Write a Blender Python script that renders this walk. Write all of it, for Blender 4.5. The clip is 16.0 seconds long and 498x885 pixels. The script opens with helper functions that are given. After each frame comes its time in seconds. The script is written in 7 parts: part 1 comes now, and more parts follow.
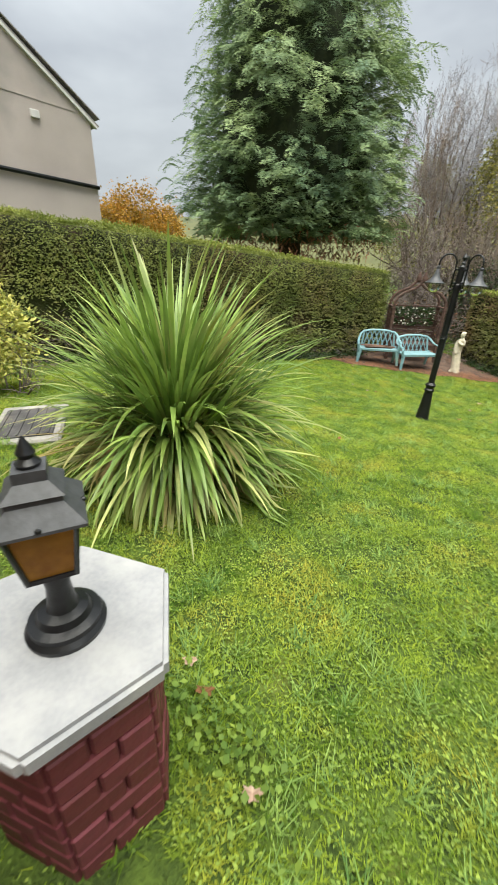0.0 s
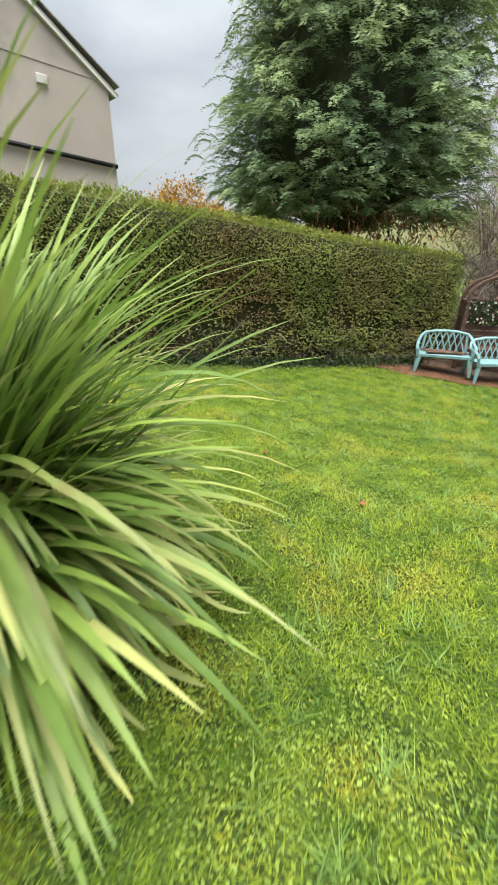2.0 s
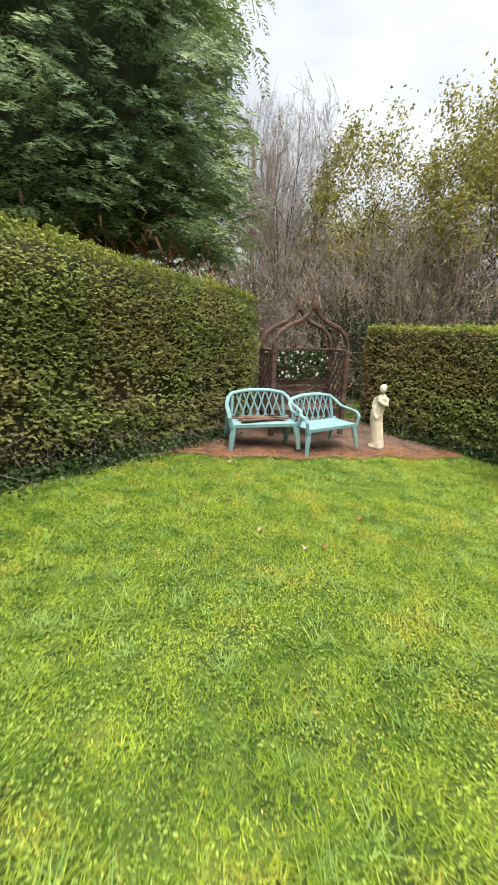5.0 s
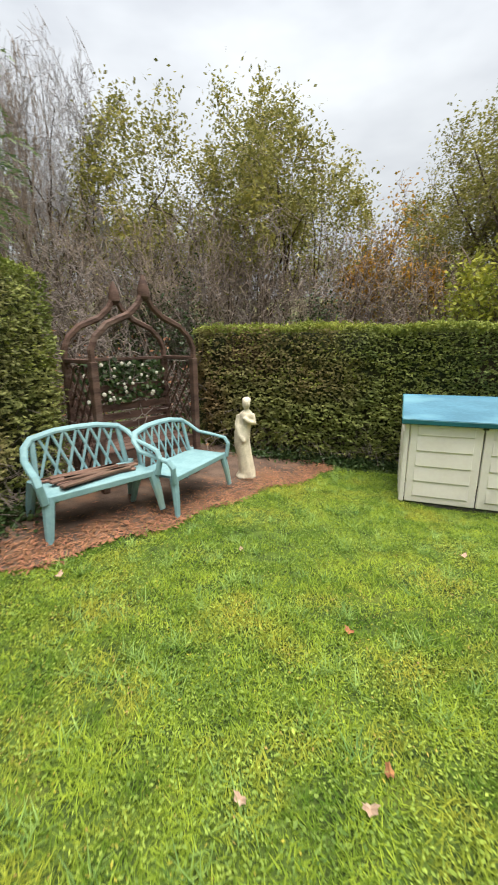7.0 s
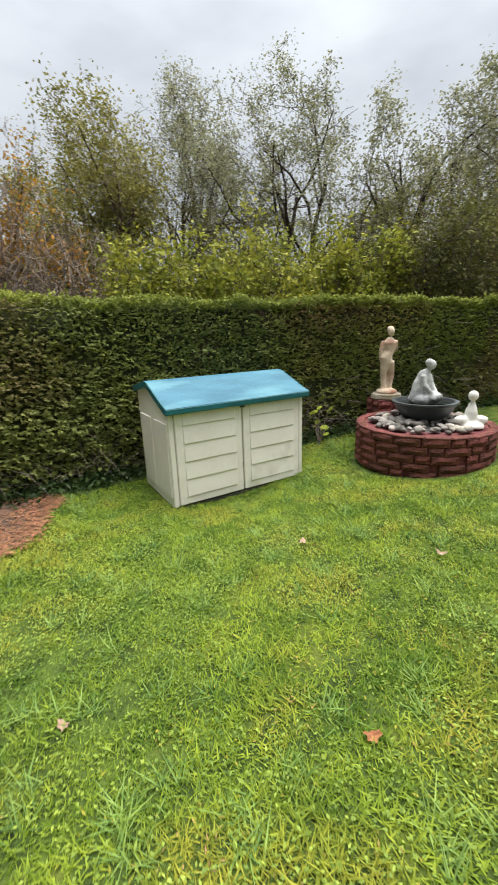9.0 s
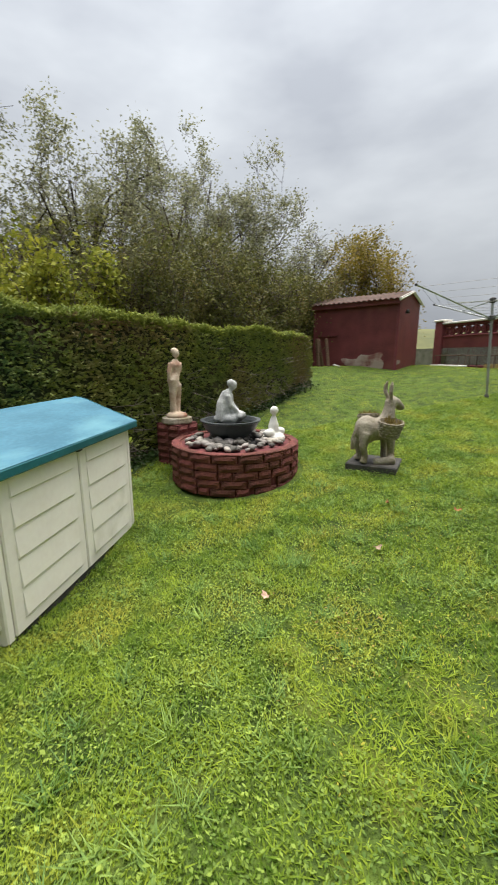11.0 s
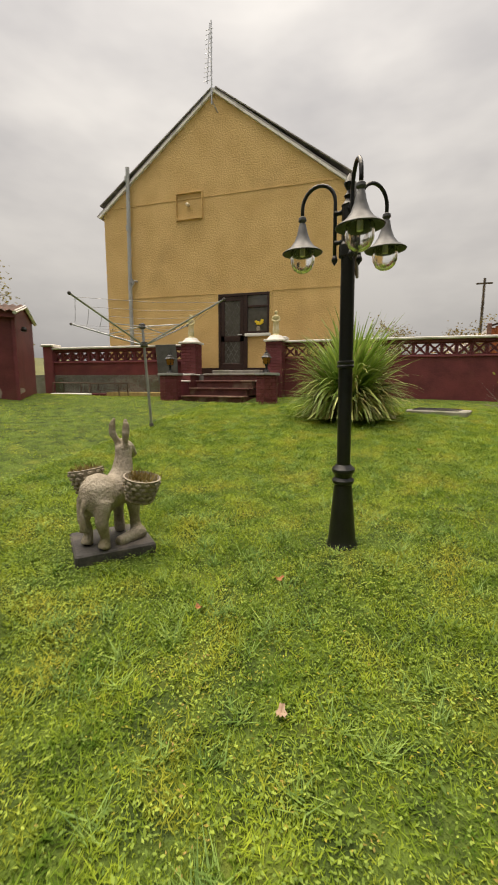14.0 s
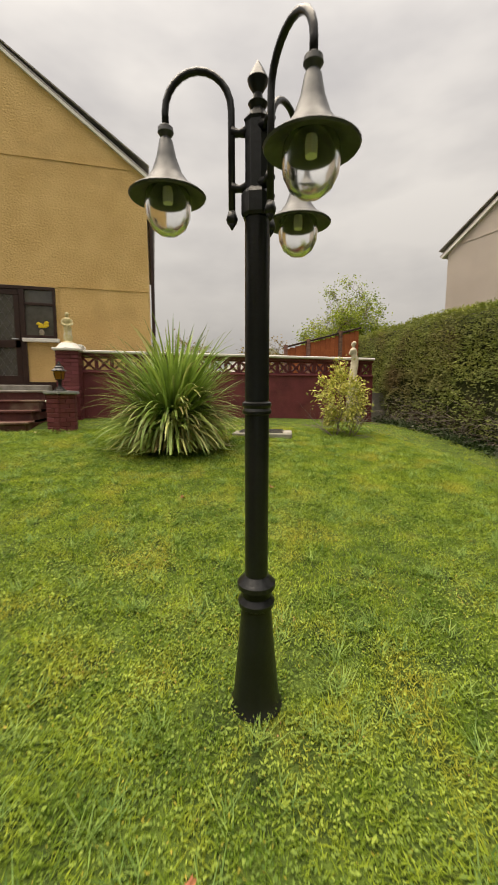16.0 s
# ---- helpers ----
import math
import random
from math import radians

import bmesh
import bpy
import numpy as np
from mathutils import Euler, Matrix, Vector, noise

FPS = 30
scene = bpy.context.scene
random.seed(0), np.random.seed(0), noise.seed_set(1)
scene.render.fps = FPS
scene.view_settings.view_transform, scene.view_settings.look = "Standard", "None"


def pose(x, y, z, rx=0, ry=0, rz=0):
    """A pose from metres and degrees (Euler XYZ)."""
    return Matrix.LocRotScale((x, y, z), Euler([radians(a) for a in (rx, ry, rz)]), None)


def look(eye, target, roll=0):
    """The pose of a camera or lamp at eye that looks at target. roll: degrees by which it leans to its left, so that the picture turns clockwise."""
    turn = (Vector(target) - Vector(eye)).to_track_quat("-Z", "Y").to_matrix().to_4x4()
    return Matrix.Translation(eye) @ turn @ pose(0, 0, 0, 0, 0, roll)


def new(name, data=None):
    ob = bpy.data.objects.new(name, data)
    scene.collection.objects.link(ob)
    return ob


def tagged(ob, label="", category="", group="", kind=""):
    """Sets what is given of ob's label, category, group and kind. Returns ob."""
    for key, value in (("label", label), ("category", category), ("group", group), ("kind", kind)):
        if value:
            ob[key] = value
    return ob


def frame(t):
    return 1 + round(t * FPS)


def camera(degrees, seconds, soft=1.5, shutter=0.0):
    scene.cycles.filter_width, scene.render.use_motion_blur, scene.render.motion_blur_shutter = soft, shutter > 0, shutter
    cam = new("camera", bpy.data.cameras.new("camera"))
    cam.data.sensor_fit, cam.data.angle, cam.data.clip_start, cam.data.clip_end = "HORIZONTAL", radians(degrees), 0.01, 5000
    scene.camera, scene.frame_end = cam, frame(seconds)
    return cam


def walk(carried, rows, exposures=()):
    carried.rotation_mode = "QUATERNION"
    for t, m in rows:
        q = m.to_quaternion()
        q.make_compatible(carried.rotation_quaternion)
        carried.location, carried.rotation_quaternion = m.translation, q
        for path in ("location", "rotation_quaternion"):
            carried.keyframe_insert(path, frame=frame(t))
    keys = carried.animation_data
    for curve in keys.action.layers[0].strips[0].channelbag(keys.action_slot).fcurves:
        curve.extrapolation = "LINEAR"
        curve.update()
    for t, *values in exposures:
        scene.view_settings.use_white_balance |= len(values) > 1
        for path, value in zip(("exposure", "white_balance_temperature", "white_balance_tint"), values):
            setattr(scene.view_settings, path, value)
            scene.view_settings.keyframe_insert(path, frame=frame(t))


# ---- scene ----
cam = camera(65.5, 16.0, 1.7, 0.25)
PATH = [
    (0, (-2.641, 5.609, 2.186), (-1.242, 4.459, 1.337), 1.4),
    (0.5, (-2.493, 5.238, 2.033), (-0.958, 4.261, 1.203), 1.1),
    (1, (-2.235, 4.842, 1.868), (-0.678, 3.907, 1.03), 0.9),
    (1.5, (-1.952, 4.407, 1.808), (-0.391, 3.475, 0.975), 0.9),
    (2, (-1.631, 3.977, 1.779), (-0.066, 3.047, 0.951), 0.8),
    (2.5, (-1.249, 3.593, 1.733), (0.317, 2.66, 0.91), 0.9),
    (3, (-0.871, 3.187, 1.676), (0.678, 2.222, 0.856), 0.8),
    (3.5, (-0.454, 2.827, 1.647), (1.004, 1.708, 0.858), 0.9),
    (4, (-0.071, 2.484, 1.596), (1.198, 1.095, 0.918), 0.9),
    (4.2, (0.086, 2.367, 1.576), (1.258, 0.881, 0.932), 1.1),
    (6.3, (1.532, 0.801, 1.429), (1.812, -1.105, 0.891), 0.3),
    (6.5, (1.625, 0.64, 1.404), (1.779, -1.28, 0.865), -0.0),
    (7, (1.85, 0.234, 1.388), (1.663, -1.695, 0.894), -0.5),
    (7.5, (2.013, -0.158, 1.34), (1.466, -2.019, 0.853), -1.3),
    (8, (2.111, -0.54, 1.305), (1.154, -2.22, 0.795), -1.7),
    (8.5, (2.198, -0.874, 1.258), (0.863, -2.267, 0.733), -1.6),
    (9, (2.178, -1.215, 1.216), (0.559, -2.256, 0.674), -1.9),
    (9.2, (2.145, -1.334, 1.222), (0.458, -2.262, 0.679), -2.2),
    (11.5, (1.594, -3.018, 1.127), (-0.128, -2.077, 0.74), 0.2),
    (12, (1.267, -3.019, 1.164), (-0.292, -1.817, 0.808), 0.3),
    (12.5, (0.945, -3.018, 1.166), (-0.397, -1.571, 0.846), 0.3),
    (13, (0.62, -2.944, 1.124), (-0.454, -1.284, 0.819), 0.2),
    (13.5, (0.326, -2.794, 1.123), (-0.48, -0.988, 0.826), 0.3),
    (14, (0.081, -2.632, 1.121), (-0.463, -0.729, 0.831), 0.3),
    (14.5, (-0.111, -2.446, 1.152), (-0.385, -0.485, 0.867), 0.3),
    (15, (-0.239, -2.178, 1.224), (-0.279, -0.197, 0.948), 0.2),
    (15.5, (-0.336, -1.839, 1.254), (-0.126, 0.134, 1.0), 0.2),
    (16, (-0.378, -1.425, 1.294), (0.091, 0.505, 1.063), 0.1),
]
# the clip's camera darkens its picture as it turns to the pale house
EXPOSURES = [(0, 0.8, 6600, 5), (2, 0.9, 6600, 5), (3.5, 1.05, 6700, 6), (4.2, 1.05, 6800, 7), (6.5, 0.86, 6800, 8), (9, 0.74, 6600, 8), (11.5, 0.56, 6700, 8), (12.5, 0.48, 7600, 12), (16, 0.44, 7950, 12)]
walk(cam, [(t, look(eye, target, roll)) for t, eye, target, roll in PATH], EXPOSURES)

# ---------------------------------------------------------------- world, sun
world = bpy.data.worlds.new("overcast")
scene.world = world
world.use_nodes = True
wn, wl = world.node_tree.nodes, world.node_tree.links
wn.clear()
w_out = wn.new("ShaderNodeOutputWorld")
w_bg = wn.new("ShaderNodeBackground")
w_sky = wn.new("ShaderNodeTexSky")
w_sky.sky_type = "NISHITA"
w_sky.sun_disc = False
w_sky.sun_elevation = radians(75)
w_sky.sun_rotation = radians(299)
w_sky.air_density, w_sky.dust_density, w_sky.ozone_density = 1.0, 4.0, 1.0
w_hsv = wn.new("ShaderNodeHueSaturation")
w_hsv.inputs["Saturation"].default_value = 0.18
w_tc = wn.new("ShaderNodeTexCoord")
w_map = wn.new("ShaderNodeMapping")
w_map.inputs["Scale"].default_value = (1.0, 1.0, 2.6)
w_noise = wn.new("ShaderNodeTexNoise")
w_noise.inputs["Scale"].default_value = 1.7
w_noise.inputs["Detail"].default_value = 5.0
w_noise.inputs["Roughness"].default_value = 0.5
w_ramp = wn.new("ShaderNodeValToRGB")
w_ramp.color_ramp.elements[0].position, w_ramp.color_ramp.elements[0].color = 0.36, (4.5, 4.85, 5.6, 1)
w_ramp.color_ramp.elements[1].position, w_ramp.color_ramp.elements[1].color = 0.62, (7.1, 7.55, 8.25, 1)
w_mix = wn.new("ShaderNodeMix")
w_mix.data_type = "RGBA"
w_mix.inputs["Factor"].default_value = 0.94
wl.new(w_sky.outputs[0], w_hsv.inputs["Color"])
wl.new(w_tc.outputs["Generated"], w_map.inputs["Vector"])
wl.new(w_map.outputs[0], w_noise.inputs["Vector"])
wl.new(w_noise.outputs["Fac"], w_ramp.inputs["Fac"])
wl.new(w_hsv.outputs[0], w_mix.inputs["A"])
wl.new(w_ramp.outputs[0], w_mix.inputs["B"])
# an overcast sky is brightest overhead
w_sep = wn.new("ShaderNodeSeparateXYZ")
wl.new(w_tc.outputs["Generated"], w_sep.inputs[0])
w_grad = wn.new("ShaderNodeMapRange")
w_grad.inputs["From Min"].default_value, w_grad.inputs["From Max"].default_value = 0.0, 1.0
w_grad.inputs["To Min"].default_value, w_grad.inputs["To Max"].default_value = 0.66, 2.2
wl.new(w_sep.outputs["Z"], w_grad.inputs["Value"])
w_mul = wn.new("ShaderNodeVectorMath")
w_mul.operation = "SCALE"
wl.new(w_mix.outputs["Result"], w_mul.inputs[0])
wl.new(w_grad.outputs[0], w_mul.inputs["Scale"])
wl.new(w_mul.outputs[0], w_bg.inputs["Color"])
w_bg.inputs["Strength"].default_value = 0.058
wl.new(w_bg.outputs[0], w_out.inputs["Surface"])

sun_data = bpy.data.lights.new("sun", "SUN")
sun_data.energy, sun_data.angle, sun_data.color = 3.9, radians(60), (1.0, 0.96, 0.89)
sun = new("sun", sun_data)
sun.matrix_world = look((-1.6, 0.9, 10), (0, 0, 0))

# ---------------------------------------------------------------- materials


def mat(name, a, b=None, rough=0.8, scale=6.0, fine=60.0, bump=0.2, metal=0.0, c=None, c_at=0.68, rnd=0.0, trans=0.0, spec=0.3, stretch=(1, 1, 1), island=False, dist=0.01):
    """Two scales of noise between colours a and b, patches of c, bump, and a spread between pieces."""
    m = bpy.data.materials.new(name)
    m.use_nodes = True
    n, l = m.node_tree.nodes, m.node_tree.links
    p = n["Principled BSDF"]
    p.inputs["Roughness"].default_value = rough
    p.inputs["Metallic"].default_value = metal
    p.inputs["Specular IOR Level"].default_value = spec
    b = b or tuple(v * 0.72 for v in a)
    tc = n.new("ShaderNodeTexCoord")
    mp = n.new("ShaderNodeMapping")
    mp.inputs["Scale"].default_value = stretch
    l.new(tc.outputs["Object"], mp.inputs["Vector"])
    n1, n2 = n.new("ShaderNodeTexNoise"), n.new("ShaderNodeTexNoise")
    for nn, s, d in ((n1, scale, 4.0), (n2, fine, 3.0)):
        nn.inputs["Scale"].default_value = s
        nn.inputs["Detail"].default_value = d
        l.new(mp.outputs[0], nn.inputs["Vector"])
    add = n.new("ShaderNodeMath")
    add.operation = "MULTIPLY_ADD"
    add.inputs[1].default_value = 0.45
    l.new(n2.outputs["Fac"], add.inputs[0])
    half = n.new("ShaderNodeMath")
    half.operation = "MULTIPLY_ADD"
    half.inputs[1].default_value, half.inputs[2].default_value = 1.0, -0.22
    l.new(n1.outputs["Fac"], half.inputs[0])
    l.new(half.outputs[0], add.inputs[2])
    ramp = n.new("ShaderNodeValToRGB")
    ramp.color_ramp.elements[0].position, ramp.color_ramp.elements[0].color = 0.32, (*b, 1)
    ramp.color_ramp.elements[1].position, ramp.color_ramp.elements[1].color = 0.66, (*a, 1)
    l.new(add.outputs[0], ramp.inputs["Fac"])
    col = ramp.outputs["Color"]
    if c:
        n3 = n.new("ShaderNodeTexNoise")
        n3.inputs["Scale"].default_value, n3.inputs["Detail"].default_value = scale * 0.55, 6.0
        l.new(mp.outputs[0], n3.inputs["Vector"])
        r3 = n.new("ShaderNodeMapRange")
        r3.inputs["From Min"].default_value, r3.inputs["From Max"].default_value = c_at - 0.1, c_at + 0.06
        l.new(n3.outputs["Fac"], r3.inputs["Value"])
        mx = n.new("ShaderNodeMix")
        mx.data_type = "RGBA"
        l.new(r3.outputs[0], mx.inputs["Factor"])
        l.new(col, mx.inputs["A"])
        mx.inputs["B"].default_value = (*c, 1)
        col = mx.outputs["Result"]
    if rnd:
        if island:
            oi = n.new("ShaderNodeNewGeometry").outputs["Random Per Island"]
        else:
            oi = n.new("ShaderNodeObjectInfo").outputs["Random"]
        mr = n.new("ShaderNodeMapRange")
        mr.inputs["To Min"].default_value, mr.inputs["To Max"].default_value = 1 - rnd, 1 + rnd
        l.new(oi, mr.inputs["Value"])
        hs = n.new("ShaderNodeHueSaturation")
        l.new(mr.outputs[0], hs.inputs["Value"])
        mh = n.new("ShaderNodeMapRange")
        mh.inputs["To Min"].default_value, mh.inputs["To Max"].default_value = 0.5 + rnd * 0.035, 0.5 - rnd * 0.035
        l.new(oi, mh.inputs["Value"])
        l.new(mh.outputs[0], hs.inputs["Hue"])
        l.new(col, hs.inputs["Color"])
        col = hs.outputs["Color"]
    l.new(col, p.inputs["Base Color"])
    if bump:
        bp = n.new("ShaderNodeBump")
        bp.inputs["Strength"].default_value, bp.inputs["Distance"].default_value = bump, dist
        l.new(n2.outputs["Fac"], bp.inputs["Height"])
        l.new(bp.outputs[0], p.inputs["Normal"])
    if trans:
        out = n["Material Output"]
        tr = n.new("ShaderNodeBsdfTranslucent")
        l.new(col, tr.inputs["Color"])
        ms = n.new("ShaderNodeMixShader")
        ms.inputs[0].default_value = trans
        l.new(p.outputs[0], ms.inputs[1])
        l.new(tr.outputs[0], ms.inputs[2])
        l.new(ms.outputs[0], out.inputs["Surface"])
    return m


def clear_glass(name, tint=(1, 1, 1), rough=0.02):
    m = bpy.data.materials.new(name)
    m.use_nodes = True
    p = m.node_tree.nodes["Principled BSDF"]
    p.inputs["Base Color"].default_value = (*tint, 1)
    p.inputs["Roughness"].default_value = rough
    p.inputs["Transmission Weight"].default_value = 1.0
    p.inputs["IOR"].default_value = 1.2
    return m


M = {
    "soil": mat("lawn_soil", (0.11, 0.17, 0.026), (0.035, 0.06, 0.012), 0.95, 7, 75, 1.0, c=(0.16, 0.19, 0.03), c_at=0.66, dist=0.03),
    "grass": mat("grass_blade", (0.3, 0.4, 0.047), (0.1, 0.19, 0.022), 0.7, 4.0, 24, 0, c=(0.36, 0.37, 0.055), c_at=0.61, rnd=0.36, trans=0.35, island=True, spec=0.15),
    "grass_coarse": mat("coarse_grass", (0.27, 0.4, 0.1), (0.13, 0.25, 0.06), 0.6, 3, 20, 0, rnd=0.35, trans=0.3, island=True),
    "moss": mat("lawn_moss", (0.4, 0.37, 0.05), (0.26, 0.26, 0.04), 0.85, 4, 25, 0, c=(0.36, 0.24, 0.1), c_at=0.58, rnd=0.35, trans=0.2, island=True),
    "clover": mat("clover_leaf", (0.29, 0.395, 0.068), (0.11, 0.195, 0.032), 0.65, 2.2, 14, 0, c=(0.28, 0.37, 0.055), c_at=0.64, rnd=0.36, trans=0.25, island=True),
    "earth": mat("bare_earth", (0.15, 0.1, 0.075), (0.075, 0.05, 0.04), 0.95, 5, 70, 0.6, c=(0.2, 0.11, 0.07), c_at=0.62),
    "needles": mat("fallen_needles", (0.33, 0.16, 0.085), (0.19, 0.09, 0.05), 0.9, 6, 50, 0, rnd=0.4, island=True),
    "hedge": mat("hedge_leaf", (0.335, 0.375, 0.11), (0.185, 0.23, 0.07), 0.65, 0.9, 5, 0, c=(0.26, 0.19, 0.09), c_at=0.62, rnd=0.3, trans=0.2, island=True),
    "hedge_tip": mat("hedge_fresh_tip", (0.36, 0.4, 0.09), (0.22, 0.27, 0.06), 0.65, 2, 12, 0, rnd=0.35, trans=0.3, island=True),
    "hedge_dark": mat("hedge_inner_shade", (0.06, 0.068, 0.026), (0.028, 0.034, 0.014), 0.95, 3, 30, 0.9, c=(0.08, 0.055, 0.034), c_at=0.62, dist=0.05),
    "twig": mat("bare_twig", (0.29, 0.24, 0.215), (0.17, 0.14, 0.13), 0.9, 4, 30, 0.3),
    "twig_brown": mat("brown_twig", (0.33, 0.26, 0.21), (0.2, 0.155, 0.125), 0.9, 4, 30, 0.3),
    "twig_dark": mat("dark_twig", (0.12, 0.095, 0.085), (0.07, 0.055, 0.05), 0.9, 4, 30, 0.3),
    "bark_dark": mat("dark_wet_bark", (0.07, 0.055, 0.045), (0.025, 0.02, 0.017), 0.95, 5, 40, 0.8),
    "twig_pale": mat("pale_twig", (0.36, 0.33, 0.33), (0.22, 0.2, 0.21), 0.9, 4, 30, 0.3),
    "bark": mat("bark", (0.12, 0.085, 0.06), (0.045, 0.032, 0.025), 0.95, 5, 40, 0.8),
    "conifer": mat("conifer_spray", (0.285, 0.37, 0.15), (0.145, 0.235, 0.132), 0.65, 0.6, 4, 0, rnd=0.28, trans=0.2, island=True),
    "conifer_in": mat("conifer_inner_shade", (0.05, 0.062, 0.032), (0.022, 0.03, 0.017), 0.95, 6, 30, 0.8),
    "olive": mat("olive_leaf", (0.32, 0.3, 0.08), (0.19, 0.19, 0.055), 0.7, 0.7, 6, 0, rnd=0.45, trans=0.3, island=True),
    "olive_dark": mat("dull_olive_leaf", (0.2, 0.2, 0.05), (0.1, 0.11, 0.03), 0.7, 0.8, 6, 0, c=(0.2, 0.14, 0.06), c_at=0.62, rnd=0.45, trans=0.25, island=True),
    "yellow_dull": mat("olive_yellow_leaf", (0.34, 0.27, 0.05), (0.2, 0.17, 0.035), 0.7, 1, 6, 0, rnd=0.4, trans=0.3, island=True),
    "bright_leaf": mat("bright_green_leaf", (0.33, 0.4, 0.05), (0.18, 0.26, 0.035), 0.65, 1, 6, 0, rnd=0.4, trans=0.3, island=True),
    "variegated": mat("variegated_leaf", (0.62, 0.58, 0.18), (0.36, 0.4, 0.08), 0.6, 14, 40, 0, rnd=0.4, trans=0.25, island=True),
    "gold": mat("autumn_leaf", (0.46, 0.25, 0.03), (0.3, 0.19, 0.03), 0.7, 1, 6, 0, rnd=0.4, trans=0.3, island=True),
    "yellow": mat("yellow_green_leaf", (0.36, 0.36, 0.05), (0.2, 0.24, 0.035), 0.7, 1, 6, 0, rnd=0.4, trans=0.3, island=True),
    "grey_leaf": mat("grey_green_leaf", (0.36, 0.36, 0.22), (0.24, 0.25, 0.14), 0.7, 1, 6, 0, rnd=0.4, trans=0.3, island=True),
    "dark_leaf": mat("ivy_leaf", (0.05, 0.09, 0.025), (0.025, 0.045, 0.015), 0.45, 1, 6, 0, rnd=0.4, trans=0.15, island=True),
    "strap": mat("strap_leaf", (0.3, 0.43, 0.1), (0.18, 0.28, 0.06), 0.42, 2.5, 14, 0, c=(0.33, 0.33, 0.12), c_at=0.6, rnd=0.35, trans=0.25, island=True, spec=0.5),
    "strap_old": mat("dead_strap_leaf", (0.46, 0.4, 0.17), (0.28, 0.22, 0.08), 0.6, 2.5, 14, 0, rnd=0.35, trans=0.2, island=True),
    "strap_pale": mat("old_strap_leaf", (0.5, 0.53, 0.2), (0.34, 0.4, 0.12), 0.5, 2.5, 14, 0, c=(0.4, 0.28, 0.12), c_at=0.62, rnd=0.3, trans=0.2, island=True, spec=0.45),
    "render": mat("ochre_render", (0.7, 0.48, 0.215), (0.6, 0.395, 0.165), 0.95, 1.6, 26, 1.0, c=(0.53, 0.35, 0.15), c_at=0.66, dist=0.02),
    "render_grey": mat("grey_render", (0.58, 0.51, 0.47), (0.48, 0.42, 0.385), 0.95, 0.8, 55, 0.6, c=(0.27, 0.26, 0.24), c_at=0.68, dist=0.015),
    "white": mat("white_paint", (0.8, 0.79, 0.76), (0.66, 0.65, 0.62), 0.6, 3, 40, 0.2, c=(0.48, 0.47, 0.42), c_at=0.68),
    "marble": mat("white_painted_cap", (0.36, 0.36, 0.365), (0.28, 0.285, 0.295), 0.6, 9, 70, 0.15, c=(0.4, 0.4, 0.39), c_at=0.66),
    "red": mat("dark_red_paint", (0.195, 0.048, 0.055), (0.13, 0.034, 0.04), 0.55, 3, 35, 0.35, c=(0.19, 0.06, 0.055), c_at=0.68, rnd=0.14),
    "step_paint": mat("worn_step_paint", (0.13, 0.048, 0.042), (0.08, 0.034, 0.03), 0.75, 5, 40, 0.4, c=(0.2, 0.14, 0.1), c_at=0.6),
    "red_worn": mat("flaking_red_paint", (0.21, 0.06, 0.06), (0.2, 0.11, 0.095), 0.8, 5, 30, 0.6, c=(0.38, 0.3, 0.26), c_at=0.5),
    "mortar": mat("painted_mortar", (0.15, 0.04, 0.042), (0.11, 0.03, 0.033), 0.8, 6, 60, 0.5),
    "stone_red": mat("red_rock_faced_stone", (0.205, 0.066, 0.054), (0.09, 0.032, 0.03), 0.9, 11, 60, 1.0, c=(0.26, 0.13, 0.105), c_at=0.66, rnd=0.25, dist=0.02),
    "pebble": mat("grey_pebble", (0.24, 0.22, 0.2), (0.13, 0.12, 0.115), 0.7, 6, 60, 0.3, c=(0.36, 0.33, 0.28), c_at=0.6, rnd=0.5, island=True),
    "roof": mat("roof_tile", (0.32, 0.3, 0.29), (0.2, 0.185, 0.18), 0.9, 2, 30, 0.5, rnd=0.2, island=True),
    "brown_frame": mat("dark_brown_frame", (0.045, 0.024, 0.02), (0.028, 0.015, 0.013), 0.4, 4, 40, 0.1),
    "pane": mat("dark_window_pane", (0.1, 0.095, 0.085), (0.06, 0.055, 0.05), 0.08, 2, 10, 0, spec=0.6),
    "lead": mat("lead_strip", (0.2, 0.2, 0.2), None, 0.5, 5, 40, 0.1, metal=0.6),
    "black": mat("black_gloss_paint", (0.014, 0.015, 0.016), (0.008, 0.008, 0.009), 0.32, 6, 70, 0.12, c=(0.024, 0.026, 0.026), c_at=0.68, spec=0.38),
    "grey_metal": mat("weathered_black_paint", (0.075, 0.078, 0.085), (0.035, 0.037, 0.04), 0.45, 7, 50, 0.1, spec=0.5),
    "alu": mat("dull_aluminium", (0.42, 0.43, 0.44), (0.3, 0.31, 0.32), 0.4, 6, 50, 0.1, metal=0.7),
    "pipe": mat("grey_plastic_pipe", (0.4, 0.42, 0.43), (0.32, 0.33, 0.34), 0.5, 2, 20, 0.05),
    "bench": mat("pale_turquoise_plastic", (0.22, 0.37, 0.4), (0.165, 0.3, 0.33), 0.6, 5, 40, 0.06, c=(0.24, 0.34, 0.3), c_at=0.68),
    "cream": mat("cream_plastic", (0.88, 0.84, 0.8), (0.82, 0.77, 0.73), 0.5, 3, 30, 0.05, c=(0.5, 0.47, 0.4), c_at=0.7),
    "teal": mat("teal_plastic_lid", (0.065, 0.2, 0.29), (0.04, 0.14, 0.21), 0.6, 2.2, 25, 0.08, c=(0.12, 0.29, 0.36), c_at=0.6, stretch=(1, 3, 1)),
